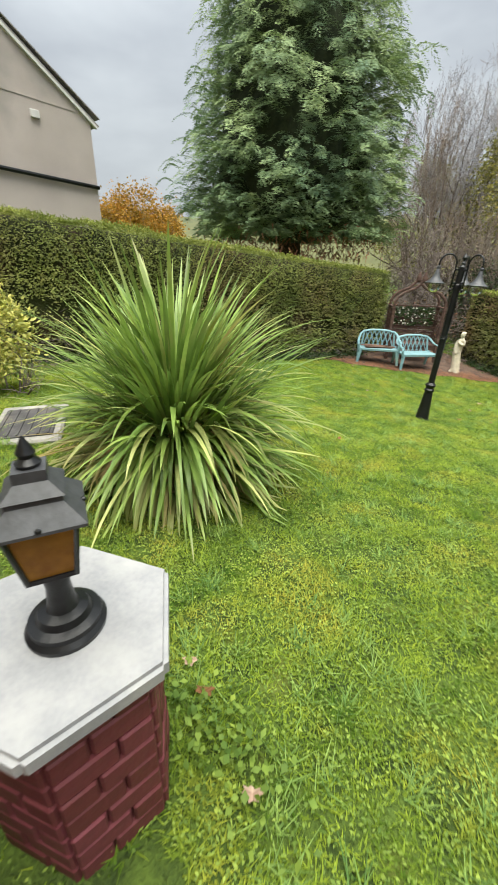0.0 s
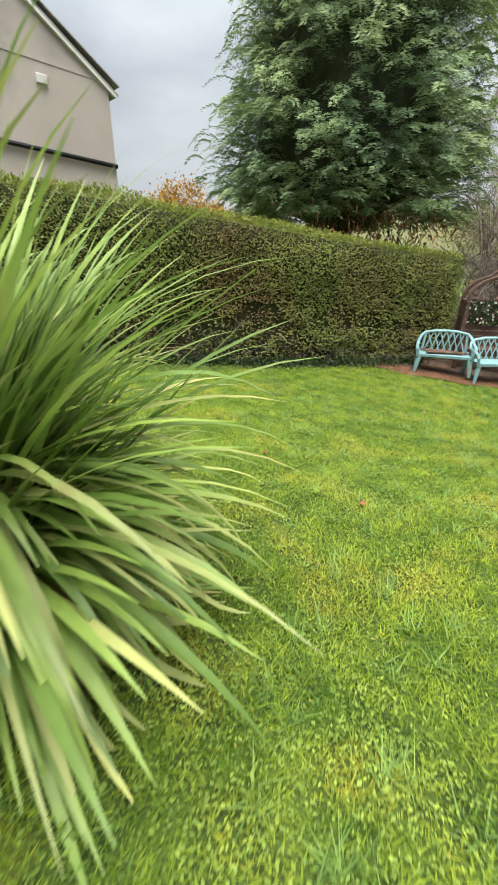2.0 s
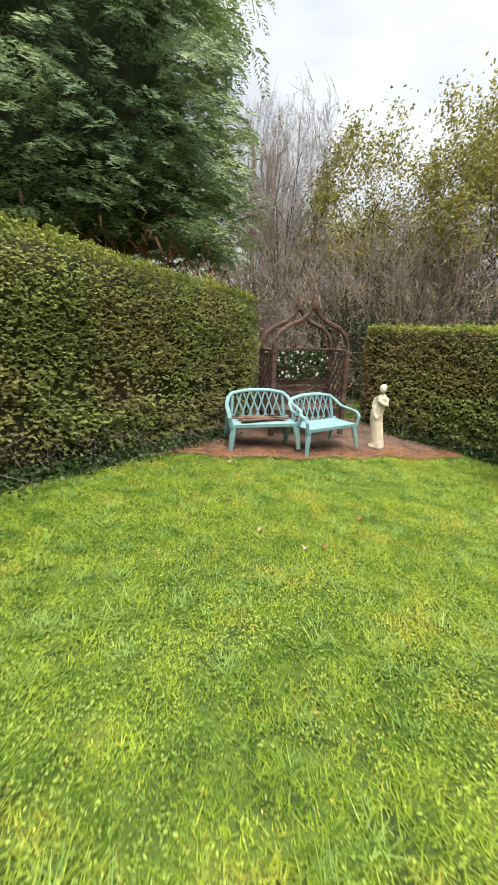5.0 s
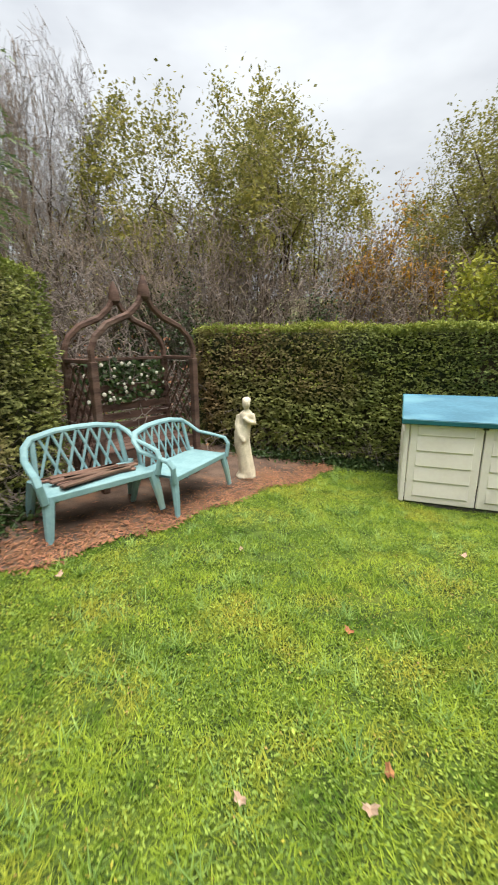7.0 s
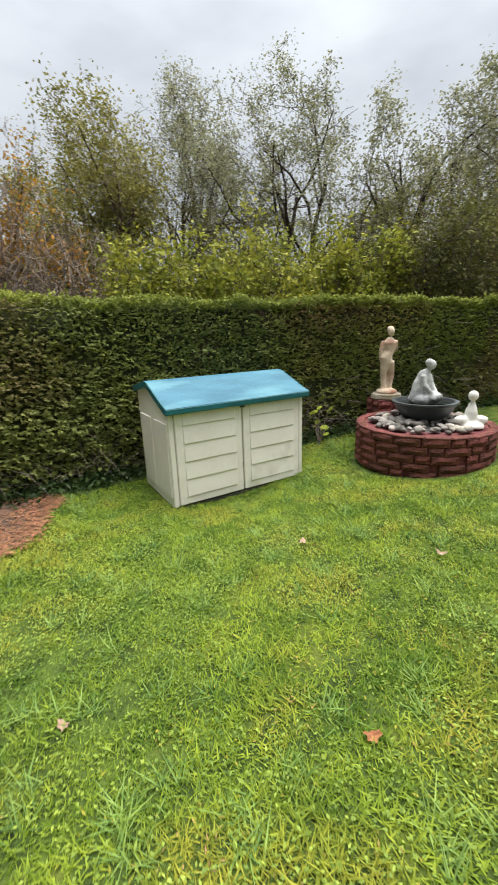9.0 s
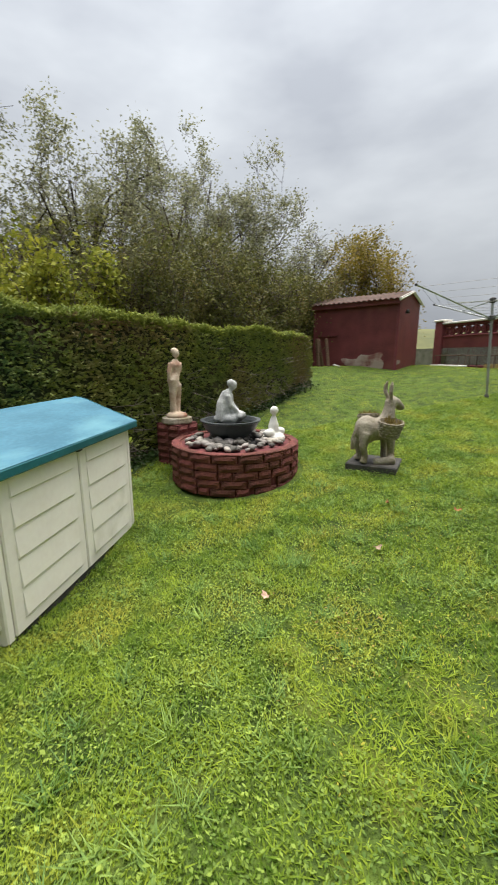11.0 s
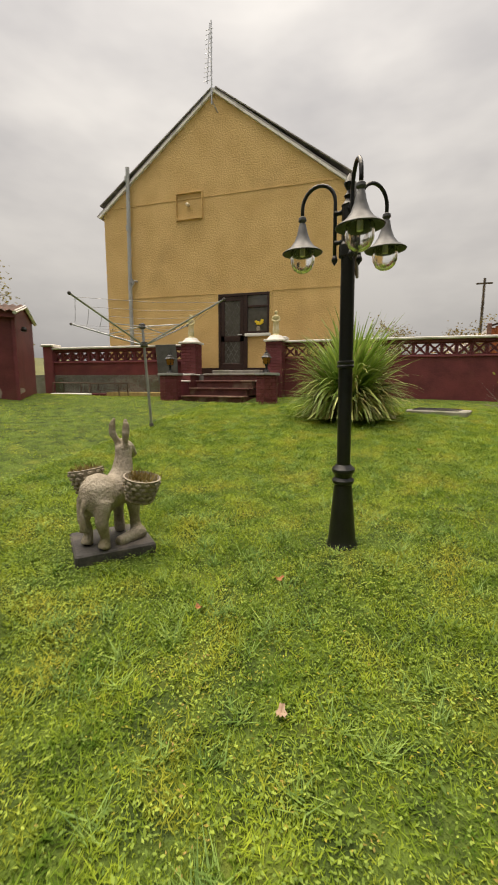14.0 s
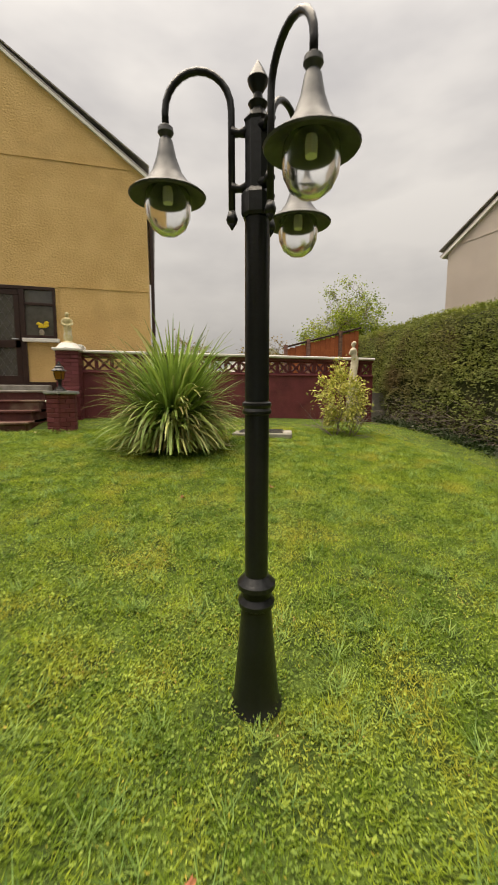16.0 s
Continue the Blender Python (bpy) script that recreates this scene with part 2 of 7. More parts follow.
    "teal_dark": mat("dark_teal_rim", (0.02, 0.14, 0.17), (0.014, 0.1, 0.12), 0.45, 4, 30, 0.05),
    "wood_dark": mat("dark_stained_wood", (0.13, 0.075, 0.058), (0.06, 0.034, 0.028), 0.75, 3, 30, 0.5, stretch=(1, 1, 6), c=(0.16, 0.11, 0.09), c_at=0.64),
    "wood_old": mat("weathered_board", (0.23, 0.14, 0.1), (0.11, 0.06, 0.05), 0.85, 4, 40, 0.5, stretch=(1, 8, 8), rnd=0.35),
    "stone": mat("pale_cast_stone", (0.74, 0.67, 0.52), (0.56, 0.5, 0.38), 0.9, 9, 60, 0.5, c=(0.3, 0.25, 0.18), c_at=0.64),
    "stone_grey": mat("grey_cast_stone", (0.6, 0.61, 0.61), (0.36, 0.37, 0.38), 0.85, 12, 60, 0.4, c=(0.17, 0.175, 0.17), c_at=0.6),
    "stone_old": mat("lichened_cast_stone", (0.38, 0.34, 0.28), (0.22, 0.19, 0.15), 0.95, 8, 60, 0.7, c=(0.2, 0.17, 0.11), c_at=0.58, dist=0.015),
    "stone_pink": mat("weathered_cream_figure", (0.68, 0.58, 0.46), (0.52, 0.4, 0.3), 0.9, 7, 60, 0.5, c=(0.34, 0.17, 0.12), c_at=0.58),
    "cream_stone": mat("cream_painted_figure", (0.68, 0.6, 0.36), (0.5, 0.42, 0.22), 0.7, 8, 50, 0.4, c=(0.72, 0.69, 0.6), c_at=0.58),
    "slate": mat("dark_slab", (0.085, 0.08, 0.08), (0.045, 0.043, 0.043), 0.75, 7, 60, 0.4, c=(0.14, 0.12, 0.1), c_at=0.66),
    "bowl": mat("dark_grey_bowl", (0.06, 0.068, 0.075), (0.035, 0.04, 0.045), 0.4, 5, 50, 0.1, c=(0.12, 0.13, 0.14), c_at=0.66),
    "water": mat("dark_water", (0.012, 0.018, 0.014), None, 0.05, 3, 10, 0.02, spec=0.6),
    "straw": mat("dry_plant", (0.3, 0.23, 0.08), (0.16, 0.12, 0.04), 0.9, 4, 20, 0, rnd=0.35, trans=0.2, island=True),
    "petal": mat("white_petal", (0.78, 0.76, 0.68), (0.6, 0.57, 0.48), 0.7, 4, 20, 0, trans=0.2),
    "yellow_petal": mat("yellow_flower", (0.8, 0.6, 0.04), (0.6, 0.42, 0.03), 0.7, 4, 20, 0),
    "amber": mat("amber_lamp_pane", (0.5, 0.24, 0.035), (0.33, 0.14, 0.02), 0.3, 12, 40, 0.2, trans=0.45),
    "globe": clear_glass("clear_globe", (0.95, 0.95, 0.92), 0.22),
    "rust": mat("rust_red_boards", (0.4, 0.12, 0.045), (0.28, 0.08, 0.03), 0.8, 3, 30, 0.2),
    "leaf_dead": mat("dead_leaf", (0.36, 0.17, 0.07), (0.24, 0.1, 0.05), 0.8, 20, 80, 0.1, rnd=0.3),
    "leaf_pale": mat("pale_dead_leaf", (0.5, 0.36, 0.27), (0.38, 0.25, 0.18), 0.8, 20, 80, 0.1, rnd=0.2),
    "slate_cloth": mat("grey_board", (0.13, 0.13, 0.135), (0.09, 0.09, 0.095), 0.8, 5, 40, 0.2),
    "gravel": mat("ochre_gravel", (0.5, 0.36, 0.15), (0.34, 0.23, 0.1), 0.95, 9, 60, 0.6),
    "hill": mat("far_woods", (0.16, 0.16, 0.07), (0.09, 0.1, 0.05), 0.95, 0.06, 0.7, 0.6),
    "concrete": mat("grey_concrete", (0.35, 0.33, 0.3), (0.22, 0.21, 0.19), 0.95, 4, 50, 0.4, c=(0.15, 0.17, 0.1), c_at=0.62),
}

# ---------------------------------------------------------------- mesh tools


def part(name, bm, material, parent=None, label="", smooth=None):
    """Links a bmesh as one mesh object, under a thing when one is given."""
    me = bpy.data.meshes.new(name)
    bm.to_mesh(me)
    bm.free()
    me.materials.append(material)
    ob = new(name, me)
    if parent:
        ob.parent = parent
    if label:
        ob["label"] = label
    if smooth is not None:
        for poly in me.polygons:
            poly.use_smooth = smooth
        if smooth and len(me.polygons) < 1500:
            crisp(ob)
    return ob


def mesh_part(name, verts, faces, material, parent=None, label="", smooth=False):
    """A mesh from arrays: verts (n, 3) and faces (m, 3 or 4), quickly."""
    verts, faces = np.asarray(verts, np.float32), np.asarray(faces, np.int32)
    me = bpy.data.meshes.new(name)
    k = faces.shape[1]
    me.vertices.add(len(verts))
    me.vertices.foreach_set("co", verts.ravel())
    me.loops.add(faces.size)
    me.loops.foreach_set("vertex_index", faces.ravel())
    me.polygons.add(len(faces))
    me.polygons.foreach_set("loop_start", np.arange(0, faces.size, k, dtype=np.int32))
    me.update(calc_edges=True)
    me.materials.append(material)
    ob = new(name, me)
    if smooth:
        me.polygons.foreach_set("use_smooth", np.ones(len(faces), bool))
    if parent:
        ob.parent = parent
    if label:
        ob["label"] = label
    return ob


def thing(name, m, label, category, group="", kind=""):
    ob = new(name)
    ob.matrix_world = m
    ob.empty_display_size = 0.1
    return tagged(ob, label, category, group, kind)


def box(bm, x0, x1, y0, y1, z0, z1, bevel=0.0, m=None):
    r = bmesh.ops.create_cube(bm, size=1.0)
    v = r["verts"]
    bmesh.ops.scale(bm, vec=(x1 - x0, y1 - y0, z1 - z0), verts=v)
    bmesh.ops.translate(bm, vec=((x0 + x1) / 2, (y0 + y1) / 2, (z0 + z1) / 2), verts=v)
    if bevel:
        e = list({e for w in v for e in w.link_edges})
        r2 = bmesh.ops.bevel(bm, geom=e, offset=bevel, segments=1, affect="EDGES")
        v = list({w for f in r2["faces"] for w in f.verts} | {w for w in v if w.is_valid})
    if m:
        bmesh.ops.transform(bm, matrix=m, verts=v)
    return bm


def new_box(*a, **k):
    return box(bmesh.new(), *a, **k)


def lathe(bm, profile, n=20, m=None, scale=(1, 1)):
    """Turns (radius, height) rows about z."""
    rings = []
    for r, z in profile:
        rings.append([bm.verts.new((r * scale[0] * math.cos(2 * math.pi * k / n), r * scale[1] * math.sin(2 * math.pi * k / n), z)) for k in range(n)])
    for a, b in zip(rings, rings[1:]):
        for k in range(n):
            bm.faces.new((a[k], a[(k + 1) % n], b[(k + 1) % n], b[k]))
    bm.faces.new(rings[0][::-1])
    bm.faces.new(rings[-1])
    if m:
        bmesh.ops.transform(bm, matrix=m, verts=[v for ring in rings for v in ring])
    return bm


def crisp(ob, angle=32):
    """Keeps hard rings hard on a smooth-shaded part."""
    es = ob.modifiers.new("crisp", "EDGE_SPLIT")
    es.split_angle = radians(angle)
    return ob


def tube(bm, pts, radius, n=8, flat=1.0):
    """A tube along points; radius may be one number or one per point."""
    pts = [Vector(p) for p in pts]
    radii = radius if isinstance(radius, (list, tuple)) else [radius] * len(pts)
    rings, side = [], None
    for i, p in enumerate(pts):
        d = (pts[min(i + 1, len(pts) - 1)] - pts[max(i - 1, 0)]).normalized()
        if side is None:
            side = d.cross(Vector((0, 0, 1)) if abs(d.z) < 0.9 else Vector((0, 1, 0))).normalized()
        side = (side - d * side.dot(d)).normalized()
        up = side.cross(d)
        rings.append([bm.verts.new(p + radii[i] * (math.cos(2 * math.pi * k / n) * side + flat * math.sin(2 * math.pi * k / n) * up)) for k in range(n)])
    for a, b in zip(rings, rings[1:]):
        for k in range(n):
            bm.faces.new((a[k], a[(k + 1) % n], b[(k + 1) % n], b[k]))
    bm.faces.new(rings[0][::-1])
    bm.faces.new(rings[-1])
    return bm


def blob(bm, centre, size, m=None, rough=0.0, sub=2, seed=0):
    r = bmesh.ops.create_icosphere(bm, subdivisions=sub, radius=1.0)
    v = r["verts"]
    for w in v:
        k = 1 + rough * noise.noise(w.co * 2.1 + Vector((seed, seed * 2, 0)))
        w.co = Vector((w.co.x * size[0] * k, w.co.y * size[1] * k, w.co.z * size[2] * k)) + Vector(centre)
    if m:
        bmesh.ops.transform(bm, matrix=m, verts=v)
    return bm


def fused(name, bm, material, parent=None, voxel=0.02, label=""):
    """Welds overlapping lumps into one carved-looking skin."""
    ob = part(name, bm, material, parent, label, smooth=True)
    mod = ob.modifiers.new("weld", "REMESH")
    mod.mode, mod.voxel_size, mod.use_smooth_shade = "VOXEL", voxel, True
    sm = ob.modifiers.new("soften", "SMOOTH")
    sm.factor, sm.iterations = 0.5, 3
    return ob


C_GROUND = (0.035, -0.00891, 0.11796, 0.01349, -0.00315, 0.00712, -0.00027, -0.0025, 0.00051, -0.00108)


def gz(x, y):
    """Height of the lawn: it climbs to the house and a little to the shed."""
    x, y = np.clip(x, -7.0, 5.5), np.clip(y, -5.5, 7.5)
    c = C_GROUND
    return c[0] + c[1] * x + c[2] * y + c[3] * x * x + c[4] * x * y + c[5] * y * y + c[6] * x**3 + c[7] * x * x * y + c[8] * x * y * y + c[9] * y**3 - 0.09 * np.exp(-((x + 0.9) ** 2 + (y + 3.3) ** 2) / 1.2)


def on(x, y, turn=0.0, dz=0.0):
    return pose(x, y, float(gz(x, y)) + dz, 0, 0, turn)


rng = np.random.default_rng(7)


def unit(v):
    return v / np.maximum(np.linalg.norm(v, axis=-1, keepdims=True), 1e-9)


def leaf_quads(at, along, normal, length, width):
    """Diamond-shaped leaves: arrays of places, directions, normals, lengths and widths."""
    along = unit(along)
    side = unit(np.cross(normal, along))
    length, width = np.broadcast_to(length, len(at))[:, None], np.broadcast_to(width, len(at))[:, None]
    nrm = np.cross(along, side)
    v = np.stack([at, at + along * length * 0.5 + side * width * 0.5, at + along * length - nrm * length * 0.08, at + along * length * 0.5 - side * width * 0.5], 1)
    n = len(at)
    return v.reshape(-1, 3), np.arange(4 * n).reshape(n, 4)


def leaf_tris(at, along, normal, length, width):
    """Pointed leaves of one facet each, for foliage seen from afar."""
    along = unit(along)
    side = unit(np.cross(normal, along))
    length, width = np.broadcast_to(length, len(at))[:, None], np.broadcast_to(width, len(at))[:, None]
    v = np.stack([at + side * width * 0.5, at + along * length, at - side * width * 0.5], 1)
    n = len(at)
    return v.reshape(-1, 3), np.arange(3 * n).reshape(n, 3)


def tubes(segs, sides=3):
    """Thin prisms for many twigs at once: rows of p0, p1, r0, r1."""
    s = np.asarray(segs, float)
    p0, p1, r0, r1 = s[:, :3], s[:, 3:6], s[:, 6:7], s[:, 7:8]
    d = unit(p1 - p0)
    ref = np.where(np.abs(d[:, 2:3]) > 0.9, [[1.0, 0, 0]], [[0, 0, 1.0]])
    u = unit(np.cross(d, ref))
    w = np.cross(d, u)
    ring0, ring1 = [], []
    for k in range(sides):
        a = 2 * math.pi * k / sides
        o = math.cos(a) * u + math.sin(a) * w
        ring0.append(p0 + r0 * o)
        ring1.append(p1 + r1 * o)
    v = np.stack(ring0 + ring1, 1)
    n = len(s)
    base = (np.arange(n) * 2 * sides)[:, None]
    f = np.concatenate([base + np.array([k, (k + 1) % sides, sides + (k + 1) % sides, sides + k]) for k in range(sides)])
    return v.reshape(-1, 3), f
# ---------------------------------------------------------------- ground


def ground_sheet():
    """One sheet: the lawn in fine squares, widening to the far distance."""
    fine = np.arange(-12, 12.01, 0.2)
    far = np.array([16, 22, 32, 50, 90, 160, 300, 600])
    axis = np.concatenate([-far[::-1], fine, far])
    X, Y = np.meshgrid(axis, axis, indexing="ij")
    Z = gz(X, Y)
    away = np.clip(np.hypot(X, Y) - 14, 0, 40)
    Z = Z * np.exp(-away / 12) + 0.012 * np.sin(X * 2.3 + 1) * np.cos(Y * 1.9)
    n = len(axis)
    idx = np.arange(n * n).reshape(n, n)
    f = np.stack([idx[:-1, :-1], idx[1:, :-1], idx[1:, 1:], idx[:-1, 1:]], -1).reshape(-1, 4)
    ob = mesh_part("ground", np.stack([X, Y, Z], -1).reshape(-1, 3), f, M["soil"], smooth=True)
    tagged(ob, "sloping mossy garden lawn soil under short grass", "ground", kind="structure")


ground_sheet()


def lawn_z(x, y):
    return gz(x, y) + 0.012 * np.sin(x * 2.3 + 1) * np.cos(y * 1.9)


def hedge_line_e(y):
    return 3.95 + 0.17 * y


HEDGE_S = [(3.4, -5.5), (1.9, -5.3), (0.5, -4.95), (-0.5, -4.6), (-1.6, -3.85), (-2.6, -2.95), (-3.6, -1.7), (-4.6, -0.3), (-5.5, 0.75)]


def south_front(x):
    xs, ys = zip(*HEDGE_S[::-1])
    return np.interp(x, xs, ys)


def is_lawn(x, y):
    """Where turf grows: inside the hedges, off the bare earth and the steps."""
    ok = (x < hedge_line_e(y) + 0.05) & (y > south_front(x) + 0.25) & (y < 7.0) & (x > -9)
    earth = (y < bare_edge(x)) & (x > 0.2)
    steps = (x > -4.0) & (x < -2.1) & (y > 5.45)
    ring = np.hypot(x + 2.05, y + 1.8) < 0.72
    plant = np.hypot(x + 0.12, y - 4.28) < 0.3
    return ok & ~earth & ~steps & ~ring & ~plant


def bare_edge(x):
    """Edge of the bare earth round the benches."""
    return np.interp(x, [0.2, 0.6, 1.1, 1.6, 2.25, 2.8, 3.2, 3.6], [-4.7, -4.25, -3.95, -3.55, -2.85, -2.35, -2.05, -1.7]) + 0.06 * np.sin(x * 9)


def bare_earth():
    n, m = 60, 24
    xs = np.linspace(0.25, 3.75, n)
    v, f = [], []
    for i, x in enumerate(xs):
        top = float(bare_edge(x))
        for j in range(m + 1):
            y = top + (-5.4 - top) * j / m
            v.append((x, y, float(lawn_z(x, y)) + 0.012 + 0.012 * noise.noise(Vector((x * 4, y * 4, 0)))))
    for i in range(n - 1):
        for j in range(m):
            a = i * (m + 1) + j
            f.append((a, a + 1, a + m + 2, a + m + 1))
    ob = mesh_part("bare_earth", v, f, M["earth"], smooth=True)
    tagged(ob, "bare reddish earth strewn with dead needles", "earth", kind="structure")


bare_earth()


def lattice_noise(p, scale, seed):
    """Smooth random field from 0 to 1 over the plan, with lumps of 1 / scale metres."""
    tab = np.random.default_rng(seed).random((128, 128))
    q = p * scale
    i = np.floor(q).astype(int)
    w = q - i
    w = w * w * (3 - 2 * w)
    a, b = tab[i[:, 0] % 128, i[:, 1] % 128], tab[(i[:, 0] + 1) % 128, i[:, 1] % 128]
    c, d = tab[i[:, 0] % 128, (i[:, 1] + 1) % 128], tab[(i[:, 0] + 1) % 128, (i[:, 1] + 1) % 128]
    return (a * (1 - w[:, 0]) + b * w[:, 0]) * (1 - w[:, 1]) + (c * (1 - w[:, 0]) + d * w[:, 0]) * w[:, 1]


def grass():
    """Blades in tufts with thin places between them, mats of moss, and patches of small broad leaves."""
    def scatter(n, x0, x1, y0, y1):
        p = rng.uniform((x0, y0), (x1, y1), (n, 2))
        return p[is_lawn(p[:, 0], p[:, 1])]

    def tufts(p):
        return 0.5 * lattice_noise(p, 7.0, 1) + 0.32 * lattice_noise(p + 3.3, 16.0, 2) + 0.28 * lattice_noise(p, 1.3, 3)

    def blades(name, p, mat_name, h, half, lean_most, label):
        n = len(p)
        a = rng.uniform(0, 2 * math.pi, n)
        lean = rng.uniform(0.4, lean_most, n) * h
        base = np.column_stack([p, lawn_z(p[:, 0], p[:, 1]) - 0.003])
        side = np.column_stack([-np.sin(a), np.cos(a), np.zeros(n)]) * half[:, None]
        tip = base + np.column_stack([np.cos(a) * lean, np.sin(a) * lean, h])
        v = np.stack([base - side, base + side, tip], 1).reshape(-1, 3)
        ob = mesh_part(name, v, np.arange(3 * n).reshape(n, 3), M[mat_name])
        tagged(ob, label, "grass", kind="stuff")

    p = np.concatenate([scatter(560000, -3.1, 3.7, -4.6, 5.6), scatter(150000, -9, 5.2, -5.0, 6.9)])
    k = tufts(p)
    p, k = p[k > rng.uniform(0.08, 0.4, len(p))], None
    k = tufts(p)
    n = len(p)
    h = rng.uniform(0.013, 0.03, n) * np.clip(0.2 + 1.6 * k, 0.35, 1.9)
    blades("grass", p, "grass", h, rng.uniform(0.0024, 0.005, n), 2.0, "short damp mossy lawn grass in uneven tufts")

    # paler coarse tufts standing above the rest
    c = scatter(1100, -3.1, 3.7, -4.6, 5.6)
    q = np.repeat(c, 26, axis=0) + rng.normal(0, 0.022, (len(c) * 26, 2))
    q = q[is_lawn(q[:, 0], q[:, 1])]
    blades("grass_tufts", q, "grass_coarse", rng.uniform(0.04, 0.075, len(q)), rng.uniform(0.002, 0.0045, len(q)), 1.9, "coarse blue-green tufts in the lawn")

    # broad leaves: clover, daisy and plantain in drifts
    q = np.concatenate([scatter(330000, -3.1, 3.7, -4.6, 5.6), scatter(100000, -6, 5.2, -5.0, 6.9)])
    drift = 0.6 * lattice_noise(q, 1.1, 4) + 0.5 * lattice_noise(q, 5.5, 5)
    q = q[drift > rng.uniform(0.2, 0.84, len(q))]
    n = len(q)
    at = np.column_stack([q, lawn_z(q[:, 0], q[:, 1]) + rng.uniform(0.006, 0.034, n)])
    a = rng.uniform(0, 2 * math.pi, n)
    along = np.column_stack([np.cos(a), np.sin(a), rng.uniform(-0.3, 0.6, n)])
    nrm = np.column_stack([rng.normal(0, 0.5, (n, 2)), np.ones(n)])
    big = np.where(rng.random(n) < 0.03, 1.6, 1.0)
    v, f = leaf_quads(at, along, nrm, rng.uniform(0.009, 0.021, n) * big, rng.uniform(0.005, 0.0105, n) * big)
    ob = mesh_part("lawn_weeds", v, f, M["clover"])
    tagged(ob, "small round clover and daisy leaves in the lawn", "weeds", kind="stuff")

    # yellow-green moss showing between the blades
    q = scatter(40000, -3.1, 3.7, -4.6, 5.6)
    drift = 0.65 * lattice_noise(q + 9.1, 0.8, 6) + 0.45 * lattice_noise(q, 4.0, 7)
    q = q[drift > rng.uniform(0.5, 0.86, len(q))]
    n = len(q)
    at = np.column_stack([q, lawn_z(q[:, 0], q[:, 1]) + rng.uniform(0.004, 0.026, n)])
    v, f = leaf_quads(at, rng.normal(0, 1, (n, 3)) * [1, 1, 0.5], rng.normal(0, 0.5, (n, 3)) + [0, 0, 1], rng.uniform(0.01, 0.022, n), rng.uniform(0.004, 0.009, n))
    ob = mesh_part("lawn_moss", v, f, M["moss"])
    tagged(ob, "ochre-yellow moss and dry thatch in the lawn", "moss", kind="stuff")


grass()


def needles():
    n = 5000
    x = rng.uniform(0.25, 3.6, n)
    y = bare_edge(x) + 0.06 - np.abs(rng.normal(0, 0.32, n))
    keep = y > -5.2
    x, y = x[keep], y[keep]
    n = len(x)
    a = rng.uniform(0, 2 * math.pi, n)
    at = np.column_stack([x, y, lawn_z(x, y) + rng.uniform(0.02, 0.035, n)])
    along = np.column_stack([np.cos(a), np.sin(a), rng.uniform(-0.1, 0.2, n)])
    v, f = leaf_quads(at, along, np.tile([[0, 0, 1.0]], (n, 1)), rng.uniform(0.03, 0.08, n), rng.uniform(0.006, 0.016, n))
    ob = mesh_part("fallen_needles", v, f, M["needles"])
    tagged(ob, "orange-brown fallen conifer sprays on the earth", "needles", kind="stuff")


needles()

# ---------------------------------------------------------------- hedges


